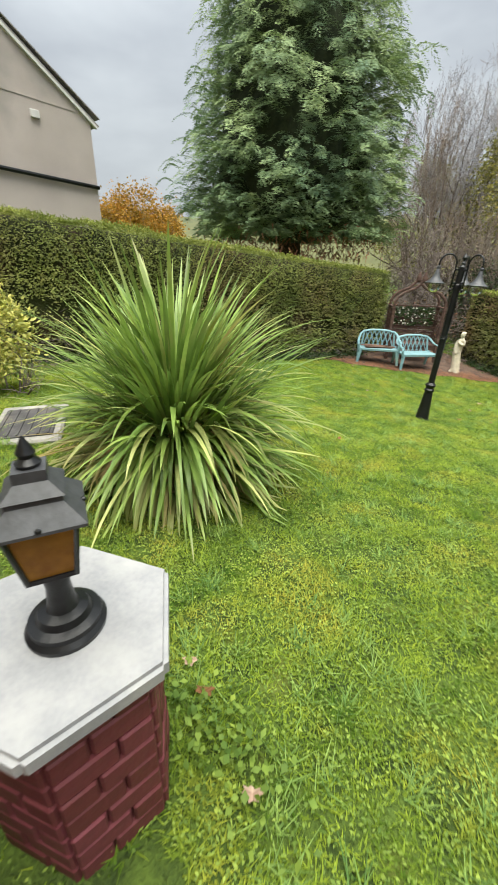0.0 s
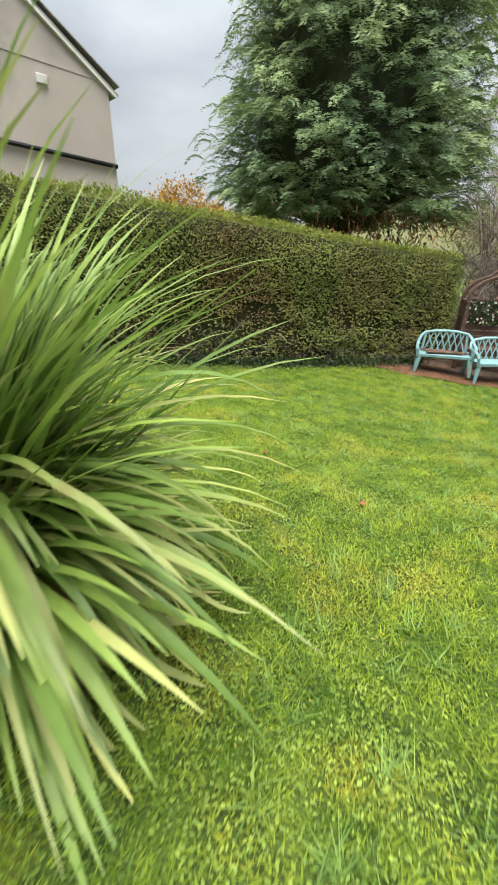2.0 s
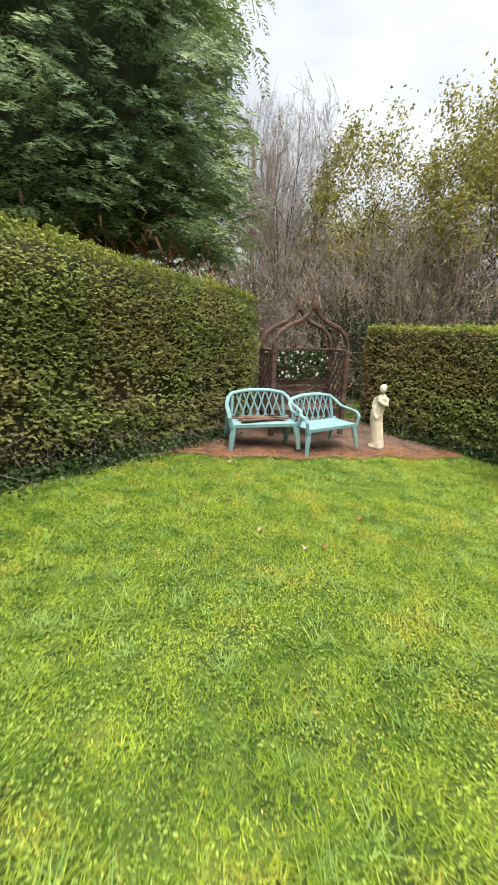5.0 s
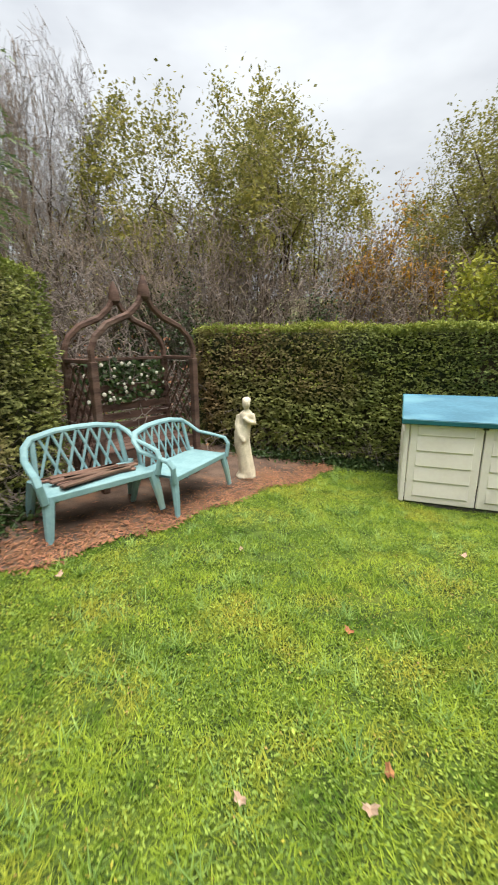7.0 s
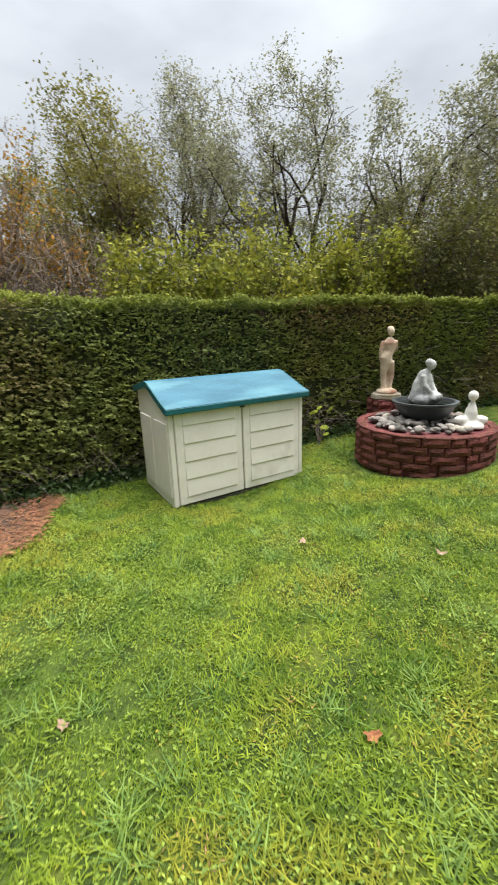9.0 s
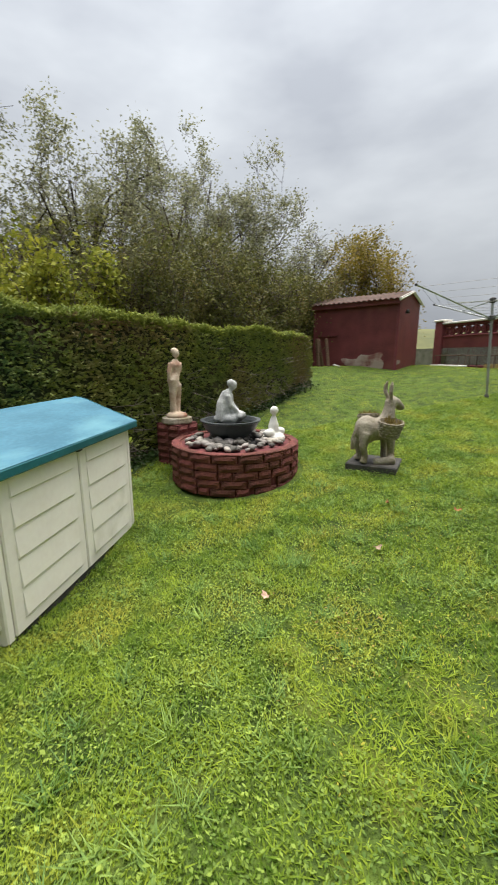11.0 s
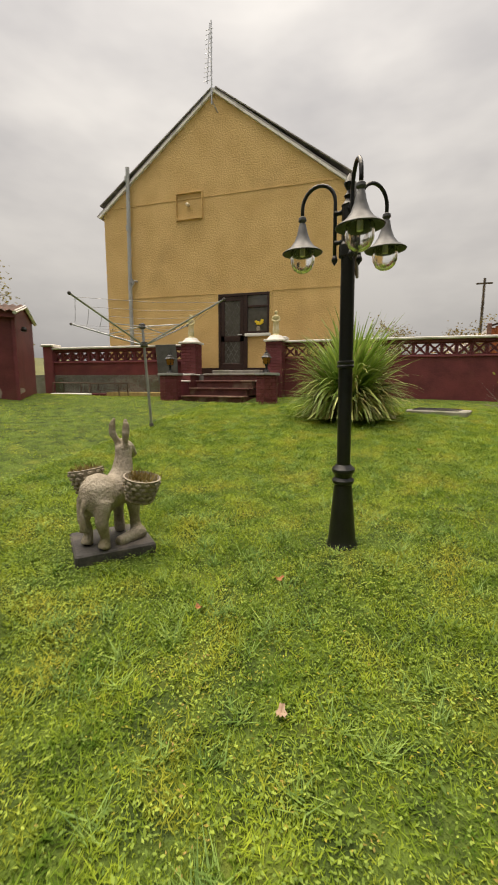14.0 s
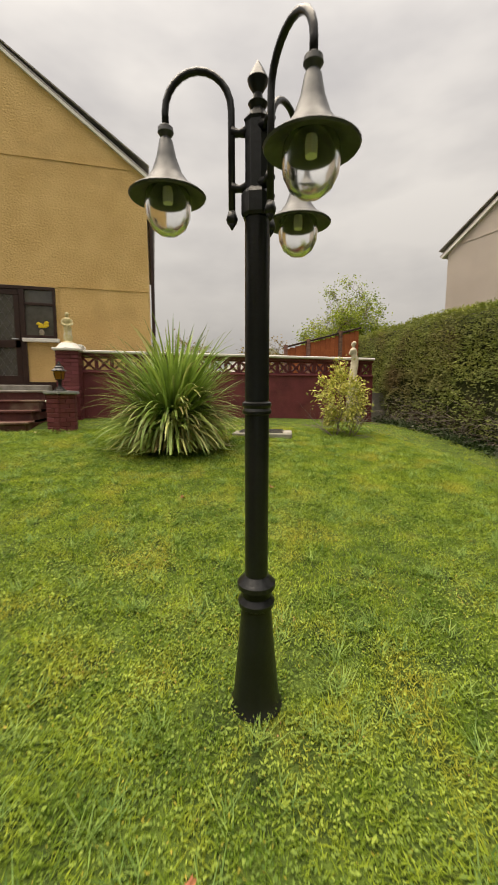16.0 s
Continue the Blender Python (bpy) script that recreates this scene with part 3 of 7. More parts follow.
def hedge(name, front, back, z0, z1, label, density=900, pale_top=0.5, bare=0.35, length=(0.022, 0.06), shelf=0.05, ragged=0.42):
    """A clipped hedge between a front and a back line: a lumpy core, coloured dark as inner shade, under a skin of
    small sprays.
    """
    base = thing(name, Matrix(), label, "hedge", kind="structure")
    front, back = np.array(front, float), np.array(back, float)
    seg = np.r_[0, np.cumsum(np.linalg.norm(np.diff(front, axis=0), axis=1))]

    def at(s, line):
        return np.column_stack([np.interp(s, seg, line[:, 0]), np.interp(s, seg, line[:, 1])])

    n = int(seg[-1] / 0.16)
    s = np.linspace(0, seg[-1], n + 1)
    fr, bk = at(s, front), at(s, back)
    zb = np.interp(s, seg, z0) - 0.08
    zt = np.interp(s, seg, z1)
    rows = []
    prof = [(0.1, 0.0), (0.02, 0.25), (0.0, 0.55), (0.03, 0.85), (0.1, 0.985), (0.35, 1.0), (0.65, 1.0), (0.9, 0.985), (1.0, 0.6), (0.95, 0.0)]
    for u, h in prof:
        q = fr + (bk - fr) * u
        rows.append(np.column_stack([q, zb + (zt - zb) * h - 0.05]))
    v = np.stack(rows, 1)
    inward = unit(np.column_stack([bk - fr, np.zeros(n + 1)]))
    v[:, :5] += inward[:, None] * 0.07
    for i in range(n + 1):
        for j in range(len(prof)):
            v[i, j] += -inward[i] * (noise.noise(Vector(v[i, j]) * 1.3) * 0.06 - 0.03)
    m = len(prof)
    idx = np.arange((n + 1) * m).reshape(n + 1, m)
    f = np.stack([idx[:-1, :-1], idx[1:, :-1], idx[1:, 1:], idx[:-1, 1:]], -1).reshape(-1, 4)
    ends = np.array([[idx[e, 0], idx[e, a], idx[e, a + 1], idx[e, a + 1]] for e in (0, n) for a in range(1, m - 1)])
    # shade between the sprays is put into the core's dark colour, with brown patches
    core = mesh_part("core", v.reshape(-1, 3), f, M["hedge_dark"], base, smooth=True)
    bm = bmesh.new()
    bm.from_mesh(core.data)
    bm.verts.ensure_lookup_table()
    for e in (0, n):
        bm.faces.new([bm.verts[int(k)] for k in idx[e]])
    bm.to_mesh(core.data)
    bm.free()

    def surface(p, far):
        """How far the skin stands out: broad swells, then shelves of sprays longer than they are high, deepest low down."""
        amp = shelf * (0.4 + 0.6 * far)
        return noise.noise(p * 1.3) * 0.06 + noise.noise(Vector((p.x * 3.2, p.y * 3.2, p.z * 7.5))) * amp + noise.noise(p * 9.0) * amp * 0.45

    def skin(count, u0, u1, mat_name, out, tipz, name2, smin, smax, end=None):
        per = 8
        groups = max(count // per, 1)
        ss = rng.uniform(0, seg[-1], groups)
        if end is not None:
            ss = np.full(groups, end)
        fr2, bk2 = at(ss, front), at(ss, back)
        inn = unit(np.column_stack([bk2 - fr2, np.zeros(groups)]))
        t = rng.uniform(u0, u1, groups)
        z00, z11 = np.interp(ss, seg, z0), np.interp(ss, seg, z1)
        if end is not None:
            uu = rng.uniform(0.02, 0.98, groups)
            pos = np.column_stack([fr2 + (bk2 - fr2) * uu[:, None], z00 + (z11 - z00) * t])
            along_line = unit(np.column_stack([at(np.full(groups, min(end + 0.1, seg[-1])), front) - at(np.full(groups, max(end - 0.1, 0)), front), np.zeros(groups)]))
            o = along_line * (1 if end > 0 else -1)
        elif u1 <= 1.0 and out:
            bulge = np.interp(t, [0, 0.25, 0.55, 0.85, 1], [0.1, 0.02, 0, 0.03, 0.1])
            pos = np.column_stack([fr2, z00 + (z11 - z00) * t]) + inn * np.linalg.norm(bk2 - fr2, axis=1)[:, None] * bulge[:, None]
            o = -inn
        else:
            uu = rng.uniform(0.03, 0.97, groups)
            pos = np.column_stack([fr2 + (bk2 - fr2) * uu[:, None], z11])
            o = np.tile([[0, 0, 1.0]], (groups, 1))
        rag = np.clip((ragged - t) / 0.2 + 0.5, 0, 1)
        lump = np.array([surface(Vector(p), q) for p, q in zip(pos, rag)])
        pos = pos + o * (lump + rng.normal(-0.02, 0.024, groups))[:, None]
        if out and end is None:
            low = np.array([noise.noise(Vector((p[0] * 0.8, p[1] * 0.8, p[2] * 1.4))) + 0.5 * noise.noise(Vector((p[0] * 3, p[1] * 3, p[2] * 4))) for p in pos])
            gap = (t < 0.46) & (low + rng.normal(0, 0.1, groups) > 0.16 - bare * 0.9 * (0.46 - t)) & (rng.random(groups) < 0.8)
            deep = (lump < -shelf * 0.55) & (rng.random(groups) < 0.55 * rag)
            keep = ~(gap | deep)
            pos, o = pos[keep], o[keep]
        c = len(pos)
        # one spray: small scales fanned along a stem that reaches out and hangs a little
        stem = unit(o * rng.uniform(0.5, 1.0, (c, 1)) + rng.normal(0, 0.55, (c, 3)) * [1, 1, 0.6] + np.array([0, 0, tipz]))
        flat = unit(o * 0.9 + rng.normal(0, 0.35, (c, 3)) + np.array([0, 0, 0.7]))
        cross = unit(np.cross(flat, stem))
        grow = 1.0 if not (out and end is None) else np.interp(t[keep], [0, 0.4, 0.6, 1], [1.5, 1.3, 1.0, 0.9])
        reach = rng.uniform(*length, c) * 1.5 * grow
        u = np.tile((np.arange(per) + 0.5) / per, (c, 1))
        sgn = np.tile(np.where(np.arange(per) % 2, 1.0, -1.0), (c, 1)) * rng.uniform(0.5, 1.0, (c, per))
        p = pos[:, None] + stem[:, None] * (reach[:, None] * u)[:, :, None]
        along = stem[:, None] * 0.9 + cross[:, None] * sgn[:, :, None] + rng.normal(0, 0.18, (c, per, 3))
        nrm = flat[:, None] + rng.normal(0, 0.25, (c, per, 3))
        m2 = c * per
        v2, f2 = leaf_tris(p.reshape(-1, 3), along.reshape(-1, 3), nrm.reshape(-1, 3), rng.uniform(*length, m2) * 0.85 * np.repeat(np.broadcast_to(grow, c), per), rng.uniform(smin, smax, m2) * length[1] / 0.036)
        ob = mesh_part(name2, v2, f2, M[mat_name], base)
        ob["kind"] = "stuff"

    hmean = float(np.mean(np.array(z1) - np.array(z0)))
    area = seg[-1] * hmean
    wmean = float(np.linalg.norm(front - back, axis=1).mean())
    skin(int(area * density), 0.0, 1.0, "hedge", True, 0.1, "leaves", 0.012, 0.03)
    skin(int(area * density * 0.12), 0.55, 1.0, "hedge_tip", True, 0.3, "fresh_leaves", 0.01, 0.024)
    skin(int(seg[-1] * wmean * density * 0.9), 0, 2.0, "hedge_tip", False, 0.35, "top_leaves", 0.012, 0.028)
    for end in (0.0, seg[-1]):
        skin(int(wmean * hmean * density), 0.0, 1.0, "hedge", True, 0.1, "end_leaves", 0.012, 0.03, end=end)
    # dead twigs showing low in the hedge
    c = int(seg[-1] * 150)
    ss = rng.uniform(0, seg[-1], c)
    fr2, bk2 = at(ss, front), at(ss, back)
    inn = unit(np.column_stack([bk2 - fr2, np.zeros(c)]))
    z = np.interp(ss, seg, z0) + np.abs(rng.normal(0.1, 0.33, c))
    p0 = np.column_stack([fr2, z]) + inn * rng.uniform(0.04, 0.16, (c, 1))
    p1 = p0 - inn * rng.uniform(0.02, 0.16, (c, 1)) + rng.normal(0, 0.12, (c, 3))
    v3, f3 = tubes(np.column_stack([p0, p1, np.full(c, 0.005), np.full(c, 0.0015)]))
    ob = mesh_part("dead_twigs", v3, f3, M["twig"], base)
    ob["kind"] = "stuff"
    return base


ys = [-3.75, -2.0, 0.0, 2.0, 4.0, 6.0, 8.2, 10.4]
hedge("hedge_east", [(hedge_line_e(y) - (0.0 if y > -3 else 0.02), y) for y in ys], [(hedge_line_e(y) + 0.95, y - 0.1) for y in ys], [float(gz(hedge_line_e(y), y)) for y in ys], [2.02, 2.16, 2.37, 2.57, 2.77, 2.93, 3.05, 3.12], "tall clipped conifer hedge with pale fresh top growth", density=13500, bare=0.75, length=(0.011, 0.028), shelf=0.05, ragged=0.4)
bk = [(3.6, -6.4), (2.1, -6.2), (0.8, -5.85), (0.0, -5.5), (-1.1, -4.75), (-2.1, -3.85), (-3.1, -2.6), (-4.0, -1.2), (-5.0, -0.05)]
hs = HEDGE_S[1:]
hedge("hedge_south", hs, bk[1:], [float(gz(x, y)) for x, y in hs], [1.6, 1.58, 1.57, 1.55, 1.53, 1.52, 1.53, 1.53], "clipped dark green conifer hedge, browned at its foot", density=12500, bare=0.55, length=(0.014, 0.036), shelf=0.075, ragged=1.3)

# ---------------------------------------------------------------- house


def gable_house(name, m, width, depth, z0, eave, apex, wall_mat, label, bands=(), doors=True):
    """A gabled house; its gable stands on the local x axis, facing -y."""
    h = thing(name, m, label, "house")
    w = width / 2
    bm = bmesh.new()
    outline = [(-w, z0), (w, z0), (w, eave), (0, apex), (-w, eave)]
    fr = [bm.verts.new((x, 0, z)) for x, z in outline]
    bk = [bm.verts.new((x, depth, z)) for x, z in outline]
    bm.faces.new(fr)
    bm.faces.new(bk[::-1])
    for k in range(5):
        bm.faces.new((fr[k], bk[k], bk[(k + 1) % 5], fr[(k + 1) % 5]))
    bmesh.ops.recalc_face_normals(bm, faces=bm.faces)
    part("wall", bm, wall_mat, h)
    slope = math.atan2(apex - eave, w)
    run = math.hypot(apex - eave, w) + 0.22
    for sgn in (-1, 1):
        roof = thing_part("roof", h)
        lie = pose(0, 0, apex + 0.03) @ (pose(0, 0, 0, 0, math.degrees(slope), 0) if sgn > 0 else pose(0, depth, 0, 0, 0, 180) @ pose(0, 0, 0, 0, math.degrees(slope), 0))
        roof.matrix_local = lie
        bm = new_box(0, run, -0.06, depth + 0.06, 0.0, 0.04)
        bm.to_mesh(roof.data)
        bm.free()
        roof.data.materials.append(M["roof"])
        for q in range(int(run / 0.33)):
            part("tile_course", new_box(q * 0.33 + 0.02, q * 0.33 + 0.37, -0.08, depth + 0.08, 0.042, 0.066), M["roof"], roof).matrix_local = pose(0, 0, 0, 0, -1.5, 0) @ pose(0, 0, 0.004)
        bm = new_box(-0.02, run - 0.02, -0.07, -0.002, -0.06, -0.004) if sgn > 0 else new_box(-0.02, run - 0.02, depth + 0.002, depth + 0.07, -0.06, -0.004)
        v = part("verge_board", bm, M["white"], h, "white verge board")
        v.matrix_local = lie
    for z in bands:
        part("render_bead", new_box(-w - 0.004, w + 0.004, -0.012, -0.001, z, z + 0.035), wall_mat, h)
    return h


def thing_part(name, parent):
    ob = new(name, bpy.data.meshes.new(name))
    ob.parent = parent
    return ob


HX, HY = -3.95, 8.0
house = gable_house("house", pose(HX, HY, 0), 7.0, 8.5, 1.3, 6.12, 8.72, M["render"], "two-storey house gable in rough ochre render", bands=(3.66, 6.2))


def lx(x):
    return x - HX


def house_details():
    # recessed panel with a short pipe stub
    bm = bmesh.new()
    x0, x1, z0, z1 = lx(-5.08), lx(-4.34), 5.72, 6.34
    for a in ((x0 - 0.03, x1 + 0.03, z1, z1 + 0.03), (x0 - 0.03, x1 + 0.03, z0 - 0.05, z0), (x0 - 0.03, x0, z0, z1), (x1, x1 + 0.03, z0, z1)):
        box(bm, a[0], a[1], -0.055, -0.003, a[2], a[3], 0.006)
    panel = part("vent_panel", bm, M["render"], house, "blocked square opening")
    bm = tube(bmesh.new(), [(lx(-4.72), 0, 6.06), (lx(-4.72), -0.14, 6.03), (lx(-4.66), -0.2, 5.96)], 0.035, 10)
    part("pipe_stub", bm, M["stone"], house, "pale overflow pipe stub")
    # soil pipe
    bm = tube(bmesh.new(), [(lx(-6.6), -0.1, 1.5), (lx(-6.6), -0.1, 4.1), (lx(-6.58), -0.12, 4.2), (lx(-6.55), -0.1, 7.2)], 0.055, 12)
    for z in (4.15, 5.6, 6.9):
        lathe(bm, [(0.07, z - 0.06), (0.07, z + 0.06)], 12, pose(lx(-6.58), -0.1, 0))
    tube(bm, [(lx(-6.6), -0.1, 3.9), (lx(-6.45), -0.1, 4.15), (lx(-6.42), 0, 4.15)], 0.03, 8)
    part("soil_pipe", bm, M["pipe"], house, "grey plastic soil pipe")
    # television aerial
    bm = tube(bmesh.new(), [(lx(-3.98), -0.12, 8.35), (lx(-3.98), -0.12, 10.25)], 0.02, 8)
    tube(bm, [(lx(-3.98), -0.12, 8.45), (lx(-3.85), -0.02, 8.2)], 0.012, 6)
    mast = part("aerial_mast", bm, M["alu"], house)
    bm = tube(bmesh.new(), [(lx(-4.1), -0.12, 8.85), (lx(-4.02), -0.12, 10.2)], 0.01, 6)
    for k in range(12):
        z = 8.9 + k * 0.105
        c = lx(-4.1) + 0.08 * (z - 8.85) / 1.35
        tube(bm, [(c - 0.1, -0.12, z), (c + 0.1, -0.12, z + 0.02)], 0.005, 5)
    part("aerial", bm, M["alu"], house, "thin television aerial")
    # door and side window in a brown frame
    x0, x1, zt, zb = lx(-3.86), lx(-2.4), 3.63, 1.55
    mid = lx(-3.06)
    bm = bmesh.new()
    for a in ((x0, x1, zt - 0.07, zt), (x0, x0 + 0.07, zb, zt - 0.07), (mid - 0.05, mid + 0.05, zb, zt - 0.07), (x1 - 0.06, x1, 2.55, zt - 0.07), (mid + 0.05, x1 - 0.06, 2.55, 2.62), (mid + 0.05, x1 - 0.06, 3.24, 3.3)):
        box(bm, a[0], a[1], -0.05, 0.03, a[2], a[3], 0.006)
    frame_ob = part("door_frame", bm, M["brown_frame"], house, "dark brown frame")
    door = part("door", bmesh.new(), M["brown_frame"], house, "dark brown half-glazed door with leaded panes")
    bm = bmesh.new()
    dx0, dx1 = x0 + 0.075, mid - 0.055
    for a in ((dx0, dx1, zt - 0.19, zt - 0.075), (dx0, dx1, zb + 0.02, zb + 0.2), (dx0, dx1, 2.34, 2.5), (dx0, dx0 + 0.11, zb + 0.2, zt - 0.19), (dx1 - 0.11, dx1, zb + 0.2, zt - 0.19)):
        box(bm, a[0], a[1], -0.035, -0.003, a[2], a[3], 0.006)
    bm.to_mesh(door.data)
    bm.free()
    for z0, z1 in ((zb + 0.2, 2.34), (2.5, zt - 0.19)):
        part("pane", new_box(dx0 + 0.11, dx1 - 0.11, -0.016, -0.006, z0, z1), M["pane"], door)
        bm = bmesh.new()
        wdt, hgt = dx1 - dx0 - 0.22, z1 - z0
        for k in range(-6, 10):
            for sgn in (1, -1):
                step = wdt / 3
                pts = []
                for tt in np.linspace(0, 1, 30):
                    x = k * step + sgn * tt * hgt / 1.6 if sgn > 0 else (k * step + hgt / 1.6) - tt * hgt / 1.6
                    z = tt * hgt
                    if 0 <= x <= wdt:
                        pts.append((dx0 + 0.11 + x, -0.019, z0 + z))
                if len(pts) > 1:
                    tube(bm, [pts[0], pts[-1]], 0.004, 4)
        part("leading", bm, M["lead"], door)
    part("door_handle", tube(bmesh.new(), [(dx1 - 0.05, -0.03, 2.52), (dx1 - 0.05, -0.08, 2.52), (dx1 - 0.16, -0.08, 2.52)], 0.011, 8), M["alu"], door, "chrome lever handle")
    for z0, z1 in ((2.62, 3.24), (3.3, zt - 0.07)):
        part("window_pane", new_box(mid + 0.05, x1 - 0.06, -0.012, -0.004, z0, z1), M["pane"], house)
    part("window_sill", new_box(mid - 0.02, x1 + 0.05, -0.1, -0.002, 2.47, 2.55, 0.01), M["white"], house, "white window sill")
    bm = bmesh.new()
    for a in ((x0 - 0.06, x1 + 0.06, zt, zt + 0.03), (x0 - 0.06, x0, zb, zt), (x1, x1 + 0.06, 2.55, zt)):
        box(bm, a[0], a[1], -0.016, -0.002, a[2], a[3])
    part("render_reveal", bm, M["render"], house)
    part("doorstep", new_box(x0 - 0.1, mid + 0.5, -0.3, -0.004, 1.42, 1.55, 0.015), M["concrete"], house, "worn concrete doorstep")
    part("plinth", new_box(-3.52, 3.52, -0.03, -0.004, 1.3, 1.62), M["brown_frame"], house, "dark painted plinth")
    bm = tube(bmesh.new(), [(3.55, 0.1, 5.95), (3.62, 0.1, 5.7), (3.6, 0.06, 5.5), (3.6, 0.06, 1.4)], 0.04, 8)
    tube(bm, [(3.62, -0.05, 6.0), (3.62, 8.4, 6.0)], 0.06, 8)
    part("downpipe", bm, M["brown_frame"], house, "dark brown gutter and downpipe")


house_details()

# flowers on the inner sill
vase = thing("flower_vase", pose(-2.7, 7.965, 2.62), "yellow flowers standing at the window sill", "flowers")
bm = bmesh.new()
for k in range(9):
    blob(bm, (random.uniform(-0.13, 0.13), -0.012, 0.2 + random.uniform(-0.05, 0.07)), (0.05, 0.012, 0.035), sub=1)
part("blossom", bm, M["yellow_petal"], vase)
part("vase", lathe(bmesh.new(), [(0.04, 0), (0.055, 0.06), (0.03, 0.12)], 10, pose(0, -0.012, 0), scale=(1, 0.25)), M["stone_old"], vase)

# neighbour's grey house
gx, gy = 8.315, 4.6
neighbour = gable_house("neighbour_house", pose(gx, gy, 0, 0, 0, -75.7), 7.0, 9, 0.3, 5.2, 7.45, M["render_grey"], "neighbouring house gable in weathered grey render", bands=(5.3,))
part("waste_pipe", tube(bmesh.new(), [(0.7, -0.02, 4.0), (0.75, -0.06, 3.9), (3.5, -0.06, 3.82)], 0.045, 8), M["black"], neighbour, "black waste pipe")
part("wall_panel", new_box(-0.95, 1.05, -0.03, -0.002, 4.05, 5.29), M["render_grey"], neighbour, "raised patched render panel")
part("flue", lathe(bmesh.new(), [(0.09, 0), (0.09, 0.06), (0.06, 0.08)], 14, pose(0.2, -0.03, 4.75, 90)), M["black"], neighbour)
part("alarm_box", new_box(2.0, 2.2, -0.06, -0.002, 4.95, 5.1, 0.01), M["white"], neighbour)
# ---------------------------------------------------------------- terrace, steps, piers
TERRACE = 1.42


def brick_mesh(w, d, h, bev=0.006):
    bm = new_box(-w / 2, w / 2, 0, d, 0, h, bev)
    me = bpy.data.meshes.new("brick")
    bm.to_mesh(me)
    bm.free()
    me.materials.append(M["red"])
    return me


def piece(name, me, parent, m):
    ob = new(name, me)
    ob.parent = parent
    ob.matrix_local = m
    return ob


def terrace():
    bm = bmesh.new()
    box(bm, -10.5, -4.2, 7.2, 8.0, 0.3, TERRACE - 0.01)
    box(bm, -4.2, -2.0, 7.0, 8.0, 0.3, TERRACE - 0.01)
    box(bm, -2.0, 6.0, 7.45, 8.0, 0.3, TERRACE - 0.01)
    box(bm, -0.4, 6.0, 8.0, 17.0, 0.3, TERRACE - 0.01)
    box(bm, -14.0, -7.5, 8.0, 17.0, 0.3, TERRACE - 0.01)
    tagged(part("terrace", bm, M["concrete"]), "raised concrete terrace round the house", "terrace", kind="structure")


terrace()

block_bm = bmesh.new()
for a in ((-0.15, 0.15, 0.0, 0.03), (-0.15, 0.15, 0.27, 0.3), (-0.15, -0.12, 0.03, 0.27), (0.12, 0.15, 0.03, 0.27)):
    box(block_bm, a[0], a[1], -0.05, 0.05, a[2], a[3])
for s in (1, -1):
    box(block_bm, -0.17, 0.17, -0.035, 0.035, -0.02, 0.02, m=pose(0, 0, 0.15, 0, 45 * s, 0))
lathe(block_bm, [(0.045, -0.045), (0.045, 0.045)], 8, pose(0, 0, 0.15, 90))
BLOCK = bpy.data.meshes.new("screen_block")
block_bm.to_mesh(BLOCK)
block_bm.free()
BLOCK.materials.append(M["red"])


def terrace_wall(name, x0, x1, y, z0, z_top, label, buried=False):
    """Painted wall with a band of pierced blocks and a white coping."""
    w = thing(name, pose(x0, y, 0), label, "wall", kind="structure")
    L = x1 - x0
    zb = z_top - 0.42
    bm = new_box(0, L, -0.1, 0.1, z0, zb)
    part("wall_body", bm, M["red"], w)
    part("string_course", new_box(0, L, -0.125, 0.125, zb - 0.045, zb, 0.008), M["red"], w)
    part("base_course", new_box(0, L, -0.14, 0.1, z0, z0 + 0.28, 0.02), M["mortar"], w)
    n = int(L / 0.3)
    for k in range(n):
        piece("screen_block", BLOCK, w, pose((k + 0.5) * L / n, 0, zb))
    part("top_course", new_box(0, L, -0.1, 0.1, zb + 0.3, z_top - 0.06), M["red"], w)
    bm = new_box(-0.02, L + 0.02, -0.16, 0.16, z_top - 0.06, z_top, 0.015)
    part("coping", bm, M["white"], w, "chipped white coping")
    part("end_pier", new_box(-0.3, 0.03, -0.16, 0.16, z0, z_top + 0.03, 0.012), M["red"], w)
    part("end_cap", new_box(-0.35, 0.08, -0.2, 0.2, z_top + 0.032, z_top + 0.1, 0.02), M["white"], w, "white pier cap")
    return w


terrace_wall("wall_terrace_west", -8.9, -4.62, 7.3, 0.6, 2.22, "dark red painted garden wall with pierced blocks")
terrace_wall("wall_terrace_east", -1.85, 4.9, 7.4, 0.5, 2.26, "dark red painted garden wall with pierced blocks")


def hexagon(r, a0=32.0):
    return [(r * math.cos(radians(a0 + 60 * k)), r * math.sin(radians(a0 + 60 * k))) for k in range(6)]


def hex_slab(bm, r, z0, z1, bev=0.012):
    lo, hi = [bm.verts.new((x, y, z0)) for x, y in hexagon(r)], [bm.verts.new((x, y, z1)) for x, y in hexagon(r)]
    f = [bm.faces.new(lo[::-1]), bm.faces.new(hi)]
    for k in range(6):
        f.append(bm.faces.new((lo[k], lo[(k + 1) % 6], hi[(k + 1) % 6], hi[k])))
    if bev:
        bmesh.ops.bevel(bm, geom=list({e for q in f for e in q.edges}), offset=bev, segments=2, affect="EDGES")
    return bm


